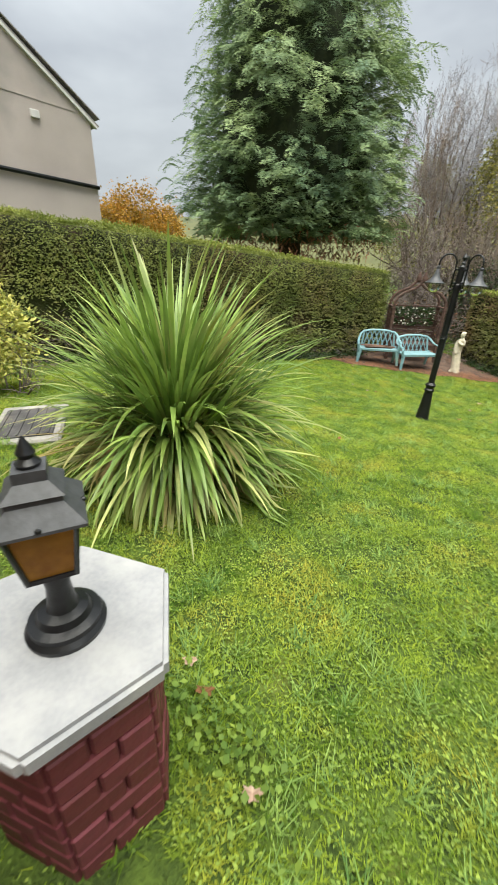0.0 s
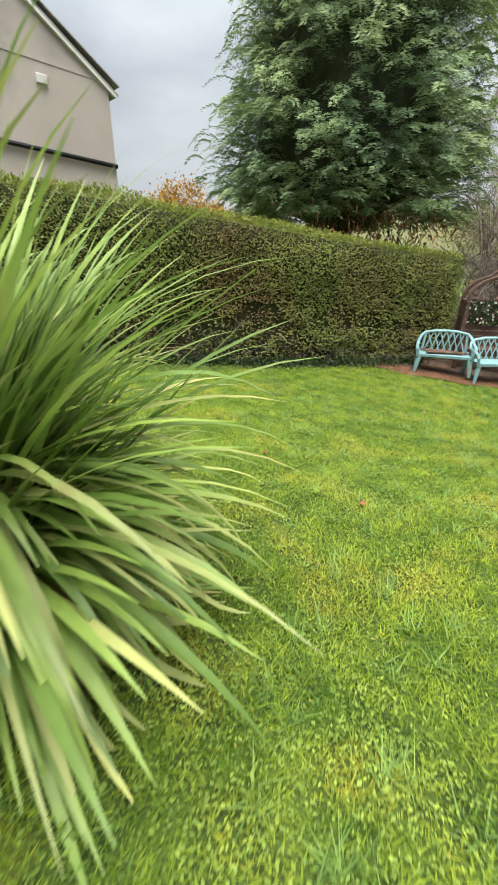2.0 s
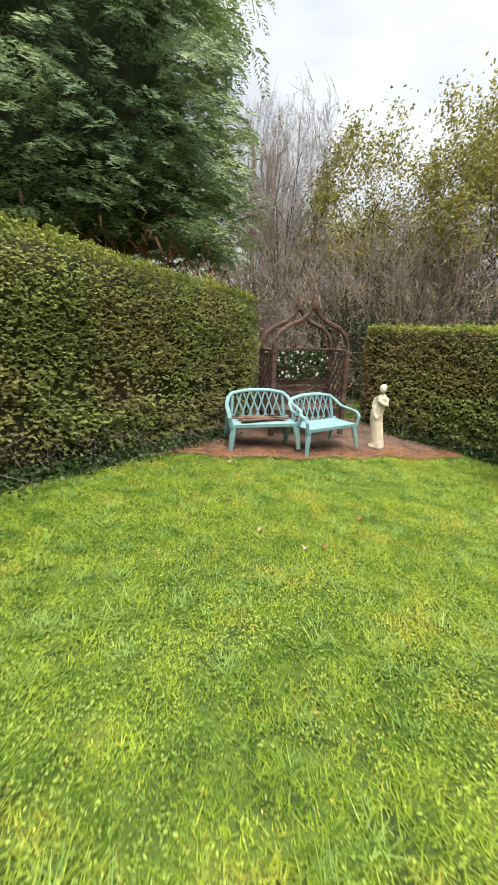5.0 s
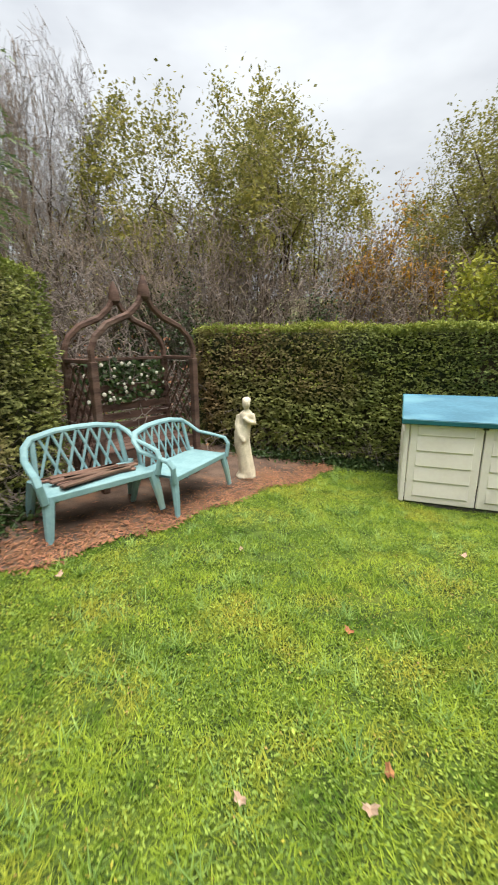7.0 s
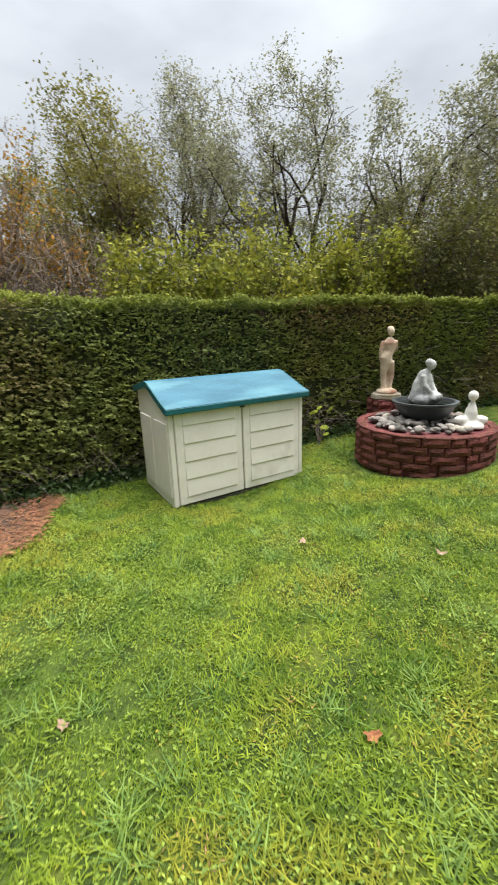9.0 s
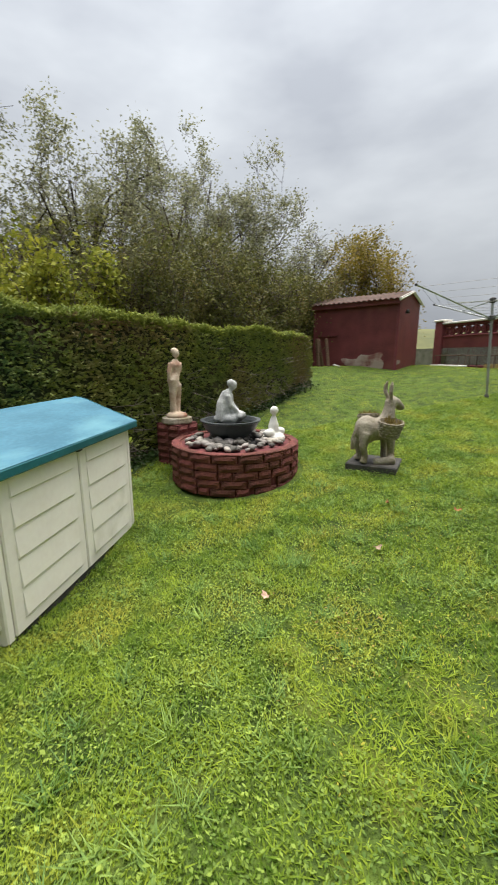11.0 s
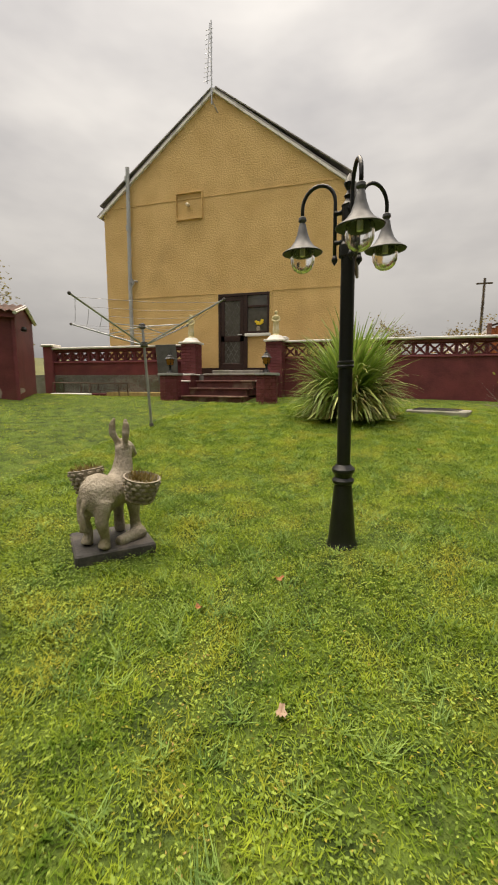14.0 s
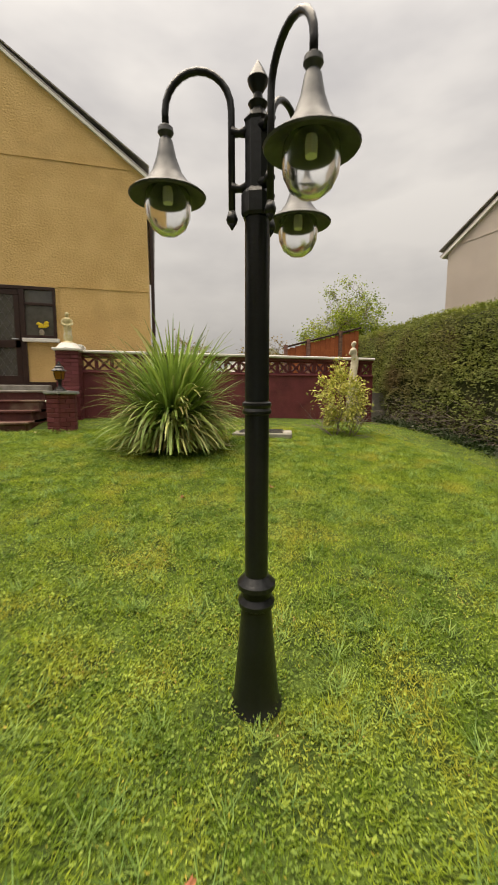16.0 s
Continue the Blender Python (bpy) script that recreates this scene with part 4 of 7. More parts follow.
def hex_pier(x, y, z0, z1, label):
    """A six-sided brick pier, painted, under a white slab."""
    p = thing("gate_pier", pose(x, y, z0), label, "pier", "garden piers")
    h = z1 - z0 - 0.055
    r = 0.235
    part("mortar_core", hex_slab(bmesh.new(), r - 0.006, -0.1, h, 0), M["mortar"], p)
    corners = hexagon(r)
    rows = int(h / 0.075)
    ch = h / rows
    side = r
    meshes = {w: brick_mesh(w - 0.005, 0.03, ch - 0.005) for w in (round(side * 0.62, 3), round(side * 0.38, 3))}
    (wl_, ws_) = meshes
    for row in range(rows):
        for k in range(6):
            a, b = Vector(corners[k]), Vector(corners[(k + 1) % 6])
            d = (b - a).normalized()
            turn = math.degrees(math.atan2(d.y, d.x))
            order = (wl_, ws_) if (row + k) % 2 else (ws_, wl_)
            s = 0.0
            for w in order:
                c = a + d * (s + w / 2)
                ob = piece("brick", meshes[w], p, pose(c.x, c.y, row * ch + 0.004, 0, 0, turn) @ pose(0, -0.012 + random.uniform(-0.003, 0.003), 0))
                s += w
    part("cap", hex_slab(bmesh.new(), 0.295, h, z1 - z0, 0.012), M["marble"], p, "white painted stone cap")
    return p


hex_pier(-1.86, 5.54, 0.74, 1.395, "six-sided dark red brick pier with white slab cap")
hex_pier(-4.14, 5.54, 0.74, 1.395, "six-sided dark red brick pier with white slab cap")


def square_pier(x, y, z0, z1, w=0.42):
    p = thing("terrace_pier", pose(x, y, z0), "square dark red brick pier with white cap", "pier", "garden piers")
    h = z1 - z0 - 0.1
    part("mortar_core", new_box(-w / 2 + 0.015, w / 2 - 0.015, -w / 2 + 0.015, w / 2 - 0.015, 0, h), M["mortar"], p)
    rows = int(h / 0.075)
    ch = h / rows
    meshes = {q: brick_mesh(q - 0.008, 0.03, ch - 0.009) for q in (0.28, 0.14)}
    for row in range(rows):
        for k in range(4):
            s = -w / 2
            for q in ((0.28, 0.14) if (row + k) % 2 else (0.14, 0.28)):
                piece("brick", meshes[q], p, pose(0, 0, row * ch + 0.004, 0, 0, 90 * k) @ pose(s + q / 2, -w / 2 - 0.001, 0))
                s += q
    bm = new_box(-w / 2 - 0.05, w / 2 + 0.05, -w / 2 - 0.05, w / 2 + 0.05, h, h + 0.05, 0.012)
    lathe(bm, [(0.26, h + 0.05), (0.2, h + 0.1), (0.16, h + 0.15), (0.15, h + 0.16)], 16)
    part("cap", bm, M["white"], p, "white moulded cap")
    return p


square_pier(-4.31, 7.1, 0.75, 2.3)
square_pier(-2.02, 7.1, 0.75, 2.3)


def garden_figure(x, y, z, h, material, label, seed=1, turn=0.0, base=0.0):
    """A small cast figure: a draped body, shoulders and a head, welded into one mesh."""
    bm = bmesh.new()
    lathe(bm, [(0.17, 0), (0.17, 0.05), (0.13, 0.07)], 14)
    lathe(bm, [(0.12, 0.05), (0.14, 0.2), (0.115, 0.4), (0.125, 0.52), (0.09, 0.6), (0.125, 0.7), (0.13, 0.78), (0.05, 0.84)], 14, scale=(1.0, 0.8))
    blob(bm, (0.0, 0.01, 0.92), (0.07, 0.075, 0.09))
    blob(bm, (0.0, -0.03, 0.95), (0.06, 0.07, 0.06))
    for sx in (-1, 1):
        tube(bm, [(sx * 0.12, 0, 0.76), (sx * 0.15, 0.03, 0.62), (sx * 0.05, 0.11, 0.56)], [0.045, 0.04, 0.03], 8)
    bmesh.ops.scale(bm, vec=(h, h, h), verts=bm.verts)
    ob = fused("garden_figure", bm, material, voxel=0.016 * h)
    ob.matrix_world = pose(x, y, z, 0, 0, turn)
    return tagged(ob, label, "figurine", "terrace figures")


garden_figure(-4.31, 7.1, 2.345, 0.62, M["cream_stone"], "cream painted seated figure on a brick pier", turn=180)
garden_figure(-2.02, 7.1, 2.345, 0.62, M["cream_stone"], "cream painted seated figure on a brick pier", turn=180)


def pier_lantern(x, y, z):
    """A black coach lantern on a turned foot, with amber panes."""
    t = thing("pier_lantern", pose(x, y, z, 0, 0, -14), "black coach lantern with amber panes on a pier cap", "lantern", "pier lanterns")
    part("foot", lathe(bmesh.new(), [(0.088, 0), (0.09, 0.012), (0.08, 0.022), (0.08, 0.035), (0.062, 0.042), (0.055, 0.058), (0.036, 0.066), (0.03, 0.085), (0.026, 0.13), (0.034, 0.175), (0.034, 0.185)], 28), M["black"], t, smooth=True)
    bm = bmesh.new()
    for sx in (-1, 1):
        for sy in (-1, 1):
            tube(bm, [(sx * 0.046, sy * 0.046, 0.183), (sx * 0.066, sy * 0.066, 0.325)], 0.006, 6)
    box(bm, -0.05, 0.05, -0.05, 0.05, 0.18, 0.19)
    part("cage", bm, M["black"], t)
    for k in range(4):
        bm = bmesh.new()
        vs = [bm.verts.new(p) for p in ((-0.045, -0.045, 0.19), (0.045, -0.045, 0.19), (0.064, -0.064, 0.325), (-0.064, -0.064, 0.325), (-0.045, -0.041, 0.19), (0.045, -0.041, 0.19), (0.064, -0.06, 0.325), (-0.064, -0.06, 0.325))]
        for f in ((0, 1, 2, 3), (7, 6, 5, 4), (0, 4, 5, 1), (1, 5, 6, 2), (2, 6, 7, 3), (3, 7, 4, 0)):
            bm.faces.new([vs[q] for q in f])
        pane = part("pane", bm, M["amber"], t, "amber glass pane")
        pane.matrix_local = pose(0, 0, 0, 0, 0, 90 * k)
    bm = bmesh.new()
    for (r0, z0, r1, z1) in ((0.086, 0.32, 0.086, 0.327), (0.086, 0.327, 0.05, 0.366), (0.05, 0.366, 0.05, 0.38), (0.056, 0.38, 0.03, 0.405), (0.03, 0.405, 0.03, 0.428)):
        lathe(bm, [(r0 * 1.414, z0), (r1 * 1.414, z1)], 4, pose(0, 0, 0, 0, 0, 45))
    part("roof", bm, M["grey_metal"], t, "weathered black stepped roof")
    part("finial", lathe(bmesh.new(), [(0.02, 0.426), (0.024, 0.436), (0.014, 0.446), (0.018, 0.456), (0.002, 0.49)], 12), M["black"], t, smooth=True)
    for k in range(4):
        part("rivet", blob(bmesh.new(), (0, -0.084, 0.331), (0.007, 0.006, 0.007), sub=1), M["black"], t).matrix_local = pose(0, 0, 0, 0, 0, 90 * k)


pier_lantern(-1.874, 5.523, 1.395)
pier_lantern(-4.14, 5.54, 1.395)


def steps():
    """Painted steps between the piers, with pale worn treads."""
    st = thing("steps", pose(-3.1, 5.4, 0), "dark red painted garden steps with worn treads", "steps", kind="structure")
    g = 0.72
    rise = (TERRACE - g) / 4
    for k in range(4):
        y0 = 0.0 + k * 0.42
        z1 = g + rise * (k + 1)
        part("riser", new_box(-0.7, 0.7, y0 + 0.03, 1.75, 0.5 if k == 0 else z1 - rise, z1 - 0.045), M["step_paint"], st)
        part("tread", new_box(-0.72, 0.72, y0, y0 + 0.5 if k < 3 else 1.75, z1 - 0.045, z1, 0.012), M["step_paint" if k < 3 else "concrete"], st)
    for sx in (-1, 1):
        for k in range(2):
            part("cheek_wall", new_box(sx * 1.05 - 0.1, sx * 1.05 + 0.1, 0.42 + k * 0.62, 0.97 + k * 0.62, 0.5, 1.2 + 0.17 * k, 0.01), M["red"], st)
            part("cheek_cap", new_box(sx * 1.05 - 0.14, sx * 1.05 + 0.14, 0.42 + k * 0.62, 0.97 + k * 0.62, 1.205 + 0.17 * k, 1.245 + 0.17 * k, 0.01), M["white"], st)
    return st


steps()

board = thing("leaning_board", pose(-4.95, 7.02, 1.15, 8), "dark grey board leaning on the terrace wall", "board")
part("board_panel", new_box(-0.3, 0.3, -0.015, 0.015, 0, 1.05, 0.01), M["slate_cloth"], board)

# ---------------------------------------------------------------- the strap-leaved plant


def strap_plant():
    t = thing("cordyline_clump", on(-0.12, 4.28), "huge clump of arching green strap leaves in the lawn", "plant")

    def straps(name, n, spread, lengths, width, mat_name, droop):
        seg = 9
        az = rng.uniform(0, 2 * math.pi, n)
        tilt = np.radians(rng.uniform(*spread, n))
        L = rng.uniform(*lengths, n)
        w = rng.uniform(*width, n)
        dr = rng.uniform(*droop, n)
        r0 = rng.uniform(0.02, 0.3, n) * (0.4 + 0.6 * tilt / np.radians(90))
        h = np.column_stack([np.cos(az), np.sin(az), np.zeros(n)])
        side = np.column_stack([-np.sin(az), np.cos(az), np.zeros(n)]) + rng.normal(0, 0.12, (n, 3))
        side = unit(side)
        base = h * r0[:, None] + np.array([0, 0, 1.0]) * rng.uniform(0.05, 0.55, n)[:, None]
        pts = [base]
        ang = math.pi / 2 - tilt
        for k in range(seg):
            ang = ang - dr * (0.35 + 1.3 * k / seg) / seg
            step = (L / seg)[:, None]
            pts.append(pts[-1] + (h * np.cos(ang)[:, None] + np.array([0, 0, 1.0]) * np.sin(ang)[:, None]) * step)
        P = np.stack(pts, 1)
        P[:, :, 2] = np.maximum(P[:, :, 2], 0.02)
        prof = np.array([0.55, 0.8, 0.95, 1.0, 1.0, 0.95, 0.85, 0.65, 0.4, 0.06])
        off = side[:, None] * (w[:, None] * prof[None])[:, :, None] * 0.5
        fold = np.array([0, 0, -1.0]) * (w * 0.12)[:, None, None] * prof[None, :, None]
        V = np.stack([P - off, P + fold, P + off], 2)
        m = (seg + 1) * 3
        b = (np.arange(n) * m)[:, None]
        f = []
        for k in range(seg):
            for c in range(2):
                f.append(b + [k * 3 + c, k * 3 + c + 1, (k + 1) * 3 + c + 1, (k + 1) * 3 + c])
        ob = mesh_part(name, V.reshape(-1, 3), np.concatenate(f), M[mat_name], t, smooth=True)
        ob["kind"] = "stuff"

    straps("upright_leaves", 560, (2, 42), (0.8, 1.42), (0.022, 0.046), "strap", (0.1, 0.9))
    straps("spreading_leaves", 620, (34, 88), (0.6, 1.1), (0.022, 0.046), "strap", (0.5, 1.9))
    straps("pale_leaves", 130, (10, 75), (0.7, 1.25), (0.02, 0.04), "strap_pale", (0.3, 1.4))
    straps("old_leaves", 360, (55, 105), (0.6, 0.98), (0.02, 0.042), "strap_pale", (1.0, 2.3))
    straps("skirt_leaves", 330, (75, 125), (0.45, 0.8), (0.016, 0.032), "strap_old", (0.8, 1.7))
    bm = blob(bmesh.new(), (0, 0, 0.28), (0.3, 0.3, 0.36), rough=0.3)
    part("crown_base", bm, M["straw"], t, "brown dry heart of old leaf bases")


strap_plant()

# ---------------------------------------------------------------- lamp post


def lamp_post():
    t = thing("lamp_post", on(0, 0) @ pose(0, 0, 0, 3.2, -0.9, 0), "black three-armed Victorian style garden lamp post", "lamp post")
    t.scale = (1.0, 1.0, 0.96)
    part("base", lathe(bmesh.new(), [(0.105, 0), (0.11, 0.012), (0.098, 0.03), (0.092, 0.06), (0.075, 0.25), (0.06, 0.44), (0.058, 0.46), (0.07, 0.47), (0.072, 0.49), (0.056, 0.51), (0.062, 0.535), (0.074, 0.55), (0.074, 0.57), (0.055, 0.59), (0.046, 0.6)], 28), M["black"], t, smooth=True)
    bm = lathe(bmesh.new(), [(0.044, 0.59), (0.044, 1.25), (0.052, 1.255), (0.053, 1.265), (0.048, 1.275), (0.053, 1.285), (0.052, 1.295), (0.043, 1.3), (0.042, 2.02)], 24)
    part("pole", bm, M["black"], t, smooth=True)
    bm = lathe(bmesh.new(), [(0.05, 1.93), (0.055, 1.94), (0.055, 2.0), (0.05, 2.01), (0.042, 2.02), (0.042, 2.22), (0.046, 2.23), (0.03, 2.25), (0.018, 2.27)], 8)
    part("head_block", bm, M["black"], t)
    part("finial", lathe(bmesh.new(), [(0.02, 2.26), (0.032, 2.28), (0.018, 2.295), (0.014, 2.31), (0.03, 2.335), (0.034, 2.35), (0.024, 2.37), (0.003, 2.405)], 16), M["black"], t, smooth=True)
    for k, a in enumerate((163, 283, 43)):
        arm = part("arm", bmesh.new(), M["black"], t)
        bm = bmesh.new()
        pts = [(0.085, 0, 1.92), (0.085, 0, 2.2)]
        for q in range(0, 13):
            b = math.pi - math.pi * q / 12
            pts.append((0.085 + 0.1075 + 0.1075 * math.cos(b), 0, 2.235 + 0.118 * math.sin(b)))
        pts.append((0.3, 0, 2.19))
        tube(bm, pts, 0.0115, 10)
        lathe(bm, [(0.016, 1.885), (0.02, 1.9), (0.012, 1.925)], 8, pose(0.085, 0, 0))
        lathe(bm, [(0.002, 1.865), (0.016, 1.888)], 8, pose(0.085, 0, 0))
        for z in (2.0, 2.17):
            tube(bm, [(0.03, 0, z), (0.06, 0, z - 0.004), (0.085, 0, z)], [0.02, 0.012, 0.018], 8)
        bm.to_mesh(arm.data)
        bm.free()
        for poly in arm.data.polygons:
            poly.use_smooth = True
        arm.matrix_local = pose(0, 0, 0.03, 0, 0, a)
        shade = part("lamp_shade", lathe(bmesh.new(), [(0.012, 2.2), (0.024, 2.19), (0.026, 2.175), (0.016, 2.16), (0.022, 2.15), (0.032, 2.1), (0.05, 2.05), (0.078, 2.012), (0.12, 1.985), (0.128, 1.978), (0.124, 1.972), (0.075, 1.99), (0.045, 2.02), (0.01, 2.04)], 28, pose(0.3, 0, 0)), M["grey_metal"], arm, "bell-shaped weathered black shade", smooth=True)
        globe = part("globe", lathe(bmesh.new(), [(0.05, 2.02), (0.073, 1.985), (0.078, 1.95), (0.074, 1.91), (0.057, 1.875), (0.03, 1.855), (0.003, 1.85)], 24, pose(0.3, 0, 0)), M["globe"], arm, "clear plastic globe", smooth=True)
        globe.visible_shadow = False
        part("lamp_holder", lathe(bmesh.new(), [(0.02, 1.96), (0.022, 1.99), (0.02, 2.02)], 10, pose(0.3, 0, 0)), M["white"], arm, smooth=True)


lamp_post()

# ---------------------------------------------------------------- benches and arbour


def bench(m, label):
    """A moulded two-seat plastic garden bench with a lattice back."""
    t = thing("garden_bench", m, label, "bench", "turquoise benches")
    t.scale = (0.88, 0.88, 0.88)
    W, D = 1.08, 0.5
    bm = bmesh.new()
    n = 10
    for i in range(n):
        x0, x1 = -W / 2 + 0.05 + (W - 0.1) * i / n, -W / 2 + 0.05 + (W - 0.1) * (i + 1) / n
        box(bm, x0, x1, -D / 2, D / 2 - 0.02, 0.385, 0.41)
    box(bm, -W / 2 + 0.04, W / 2 - 0.04, -D / 2 - 0.015, -D / 2 + 0.01, 0.35, 0.412, 0.008)
    bmesh.ops.remove_doubles(bm, verts=bm.verts, dist=0.0005)
    part("seat", bm, M["bench"], t)
    for sx in (-1, 1):
        bm = tube(bmesh.new(), [(sx * (W / 2 - 0.06), -D / 2 + 0.02, 0.4), (sx * (W / 2 - 0.03), -D / 2 - 0.02, 0.2), (sx * (W / 2 - 0.005), -D / 2 - 0.045, 0.0)], [0.055, 0.045, 0.032], 8, 0.7)
        part("front_leg", bm, M["bench"], t, smooth=True)
        bm = tube(bmesh.new(), [(sx * (W / 2 - 0.07), D / 2 - 0.03, 0.42), (sx * (W / 2 - 0.04), D / 2 + 0.03, 0.2), (sx * (W / 2 - 0.03), D / 2 + 0.08, 0.0)], [0.05, 0.042, 0.03], 8, 0.7)
        part("rear_leg", bm, M["bench"], t, smooth=True)
        # sweeping arm that runs into the top rail
        pts = [(sx * (W / 2 - 0.02), -D / 2 - 0.02, 0.36), (sx * (W / 2 + 0.01), -D / 2 - 0.03, 0.52), (sx * (W / 2 + 0.015), -D / 2 + 0.02, 0.585), (sx * (W / 2 + 0.01), -D / 2 + 0.16, 0.61), (sx * (W / 2 - 0.01), D / 2 - 0.12, 0.64), (sx * (W / 2 - 0.05), D / 2 + 0.0, 0.73), (sx * (W / 2 - 0.12), D / 2 + 0.05, 0.79), (sx * 0.2, D / 2 + 0.075, 0.83), (0, D / 2 + 0.08, 0.835)]
        part("arm_rail", tube(bmesh.new(), pts, [0.035, 0.033, 0.033, 0.032, 0.032, 0.034, 0.036, 0.036, 0.036], 8, 0.62), M["bench"], t, smooth=True)
        part("back_post", tube(bmesh.new(), [(sx * (W / 2 - 0.1), D / 2 - 0.03, 0.4), (sx * (W / 2 - 0.13), D / 2 + 0.045, 0.79)], 0.028, 8, 0.6), M["bench"], t, smooth=True)
    nb = 7
    for i in range(nb):
        xc = -0.37 + 0.74 * i / (nb - 1)
        for s in (-1, 1):
            x1 = xc + s * 0.085
            if abs(x1) > 0.42:
                continue
            p0, p1 = Vector((xc - s * 0.03, D / 2 - 0.025, 0.41)), Vector((x1 + s * 0.03, D / 2 + 0.055, 0.81))
            part("lattice_bar", tube(bmesh.new(), [p0, (p0 + p1) / 2 + Vector((0, 0.01 * s * 0, 0)), p1], 0.014, 6, 0.6), M["bench"], t)
    return t


b1 = bench(pose(2.84, -2.93, float(gz(2.84, -2.93)) + 0.02, 0, 0, 218.5), "pale turquoise plastic bench piled with old boards")
b2 = bench(pose(2.15, -3.53, float(gz(2.15, -3.53)) + 0.02, 0, 0, 238), "pale turquoise plastic bench with a lattice back")

for k in range(9):
    L = random.uniform(0.5, 0.8)
    bd = thing("old_board", pose(2.84, -2.93, float(gz(2.84, -2.93)) + 0.02, 0, 0, 218.5) @ pose(-0.05 + random.uniform(-0.1, 0.1), -0.1 + 0.055 * (k % 5) + random.uniform(-0.02, 0.02), 0.365 + 0.022 * (k // 5), 0, 0, random.uniform(-12, 12)), "weathered brown board lying on the bench", "board", "boards on the bench")
    part("plank", new_box(-L / 2, L / 2, -0.03, 0.03, 0, 0.02, 0.004), M["wood_old"], bd)


def arbour():
    """A dark wooden rose arbour with ogee arches, lattice sides and a slatted seat."""
    c = (2.66, -4.06)
    t = thing("arbour", pose(c[0], c[1], float(gz(*c)), 0, 0, 222.5), "dark stained wooden garden arbour with ogee arches", "arbour")
    W, D, H = 1.18, 0.55, 1.3
    def post(x, y):
        part("post", new_box(x - 0.035, x + 0.035, y - 0.035, y + 0.035, 0, H, 0.006), M["wood_dark"], t)
    for x in (-W / 2, W / 2):
        for y in (-D / 2, D / 2):
            post(x, y)
        part("side_rail", new_box(x - 0.03, x + 0.03, -D / 2, D / 2, H - 0.02, H + 0.02, 0.005), M["wood_dark"], t, "paler side rail")
        lat = part("side_lattice", bmesh.new(), M["wood_dark"], t)
        bm = bmesh.new()
        for k in range(-8, 9):
            for s in (-1, 1):
                pts = []
                for q in np.linspace(0, 1, 40):
                    z = 0.25 + q * (H - 0.3)
                    y = k * 0.13 + s * q * (H - 0.3) * 0.7
                    if abs(y) <= D / 2 - 0.03:
                        pts.append((x + 0.006 * s, y, z))
                if len(pts) > 1:
                    tube(bm, [pts[0], pts[-1]], 0.011, 4)
        bm.to_mesh(lat.data)
        bm.free()
    for y in (-D / 2, D / 2):
        for s in (-1, 1):
            pts = [(s * W / 2, y, H - 0.02), (s * (W / 2 + 0.005), y, H + 0.1), (s * (W / 2 - 0.05), y, H + 0.22), (s * (W / 2 - 0.17), y, H + 0.33), (s * 0.2, y, H + 0.42), (s * 0.08, y, H + 0.52), (s * 0.02, y, H + 0.62)]
            part("ogee_arch", tube(bmesh.new(), pts, 0.034, 6), M["wood_dark"], t)
        part("finial", lathe(bmesh.new(), [(0.03, H + 0.56), (0.06, H + 0.6), (0.06, H + 0.66), (0.045, H + 0.72), (0.012, H + 0.8)], 12, pose(0, y, 0)), M["wood_dark"], t, smooth=True)
    part("top_rail", new_box(-W / 2, W / 2, D / 2 - 0.02, D / 2 + 0.02, H - 0.02, H + 0.015, 0.005), M["wood_dark"], t, "weathered pale top rail")
    for k in range(6):
        part("back_slat", new_box(-W / 2 + 0.03, W / 2 - 0.03, D / 2 - 0.03, D / 2 - 0.01, 0.42 + k * 0.105, 0.5 + k * 0.105, 0.005), M["wood_dark"], t)
    for k in range(4):
        part("seat_slat", new_box(-W / 2 + 0.03, W / 2 - 0.03, -D / 2 + 0.02 + k * 0.13, -D / 2 + 0.13 + k * 0.13, 0.4, 0.425, 0.005), M["wood_dark"], t)
    part("seat_apron", new_box(-W / 2 + 0.03, W / 2 - 0.03, -D / 2 + 0.02, -D / 2 + 0.045, 0.3, 0.398), M["wood_dark"], t)
    return t


arb = arbour()


def climber():
    t = thing("climbing_plant", arb.matrix_world.copy(), "climbing ivy with white flowers behind the arbour seat", "climber")
    n = 900
    at = np.column_stack([rng.uniform(-0.52, 0.52, n), rng.uniform(0.2, 0.34, n), rng.uniform(0.85, 1.28, n)])
    along = rng.normal(0, 1, (n, 3)) + [0, -0.4, -0.4]
    v, f = leaf_quads(at, along, rng.normal(0, 0.5, (n, 3)) + [0, -1, 0.3], rng.uniform(0.04, 0.08, n), rng.uniform(0.03, 0.06, n))
    mesh_part("leaves", v, f, M["dark_leaf"], t)["kind"] = "stuff"
    for k in range(34):
        bm = bmesh.new()
        s = random.uniform(0.012, 0.026)
        blob(bm, (0, 0, 0), (s, s * 0.6, s), sub=1, rough=0.4, seed=k)
        part("flower", bm, M["petal"], t).matrix_local = pose(random.uniform(-0.5, 0.5), random.uniform(0.14, 0.2), random.uniform(0.86, 1.26))
    segs = []
    for k in range(60):
        p = np.array([rng.uniform(-0.5, 0.5), 0.3, rng.uniform(0.5, 1.2)])
        for q in range(4):
            p2 = p + rng.normal(0, 0.09, 3) * [1, 0.4, 1] + [0, 0, 0.05]
            segs.append([*p, *p2, 0.006, 0.004])
            p = p2
    v, f = tubes(segs)
    mesh_part("stems", v, f, M["twig"], t)["kind"] = "stuff"


climber()
# ---------------------------------------------------------------- storage box


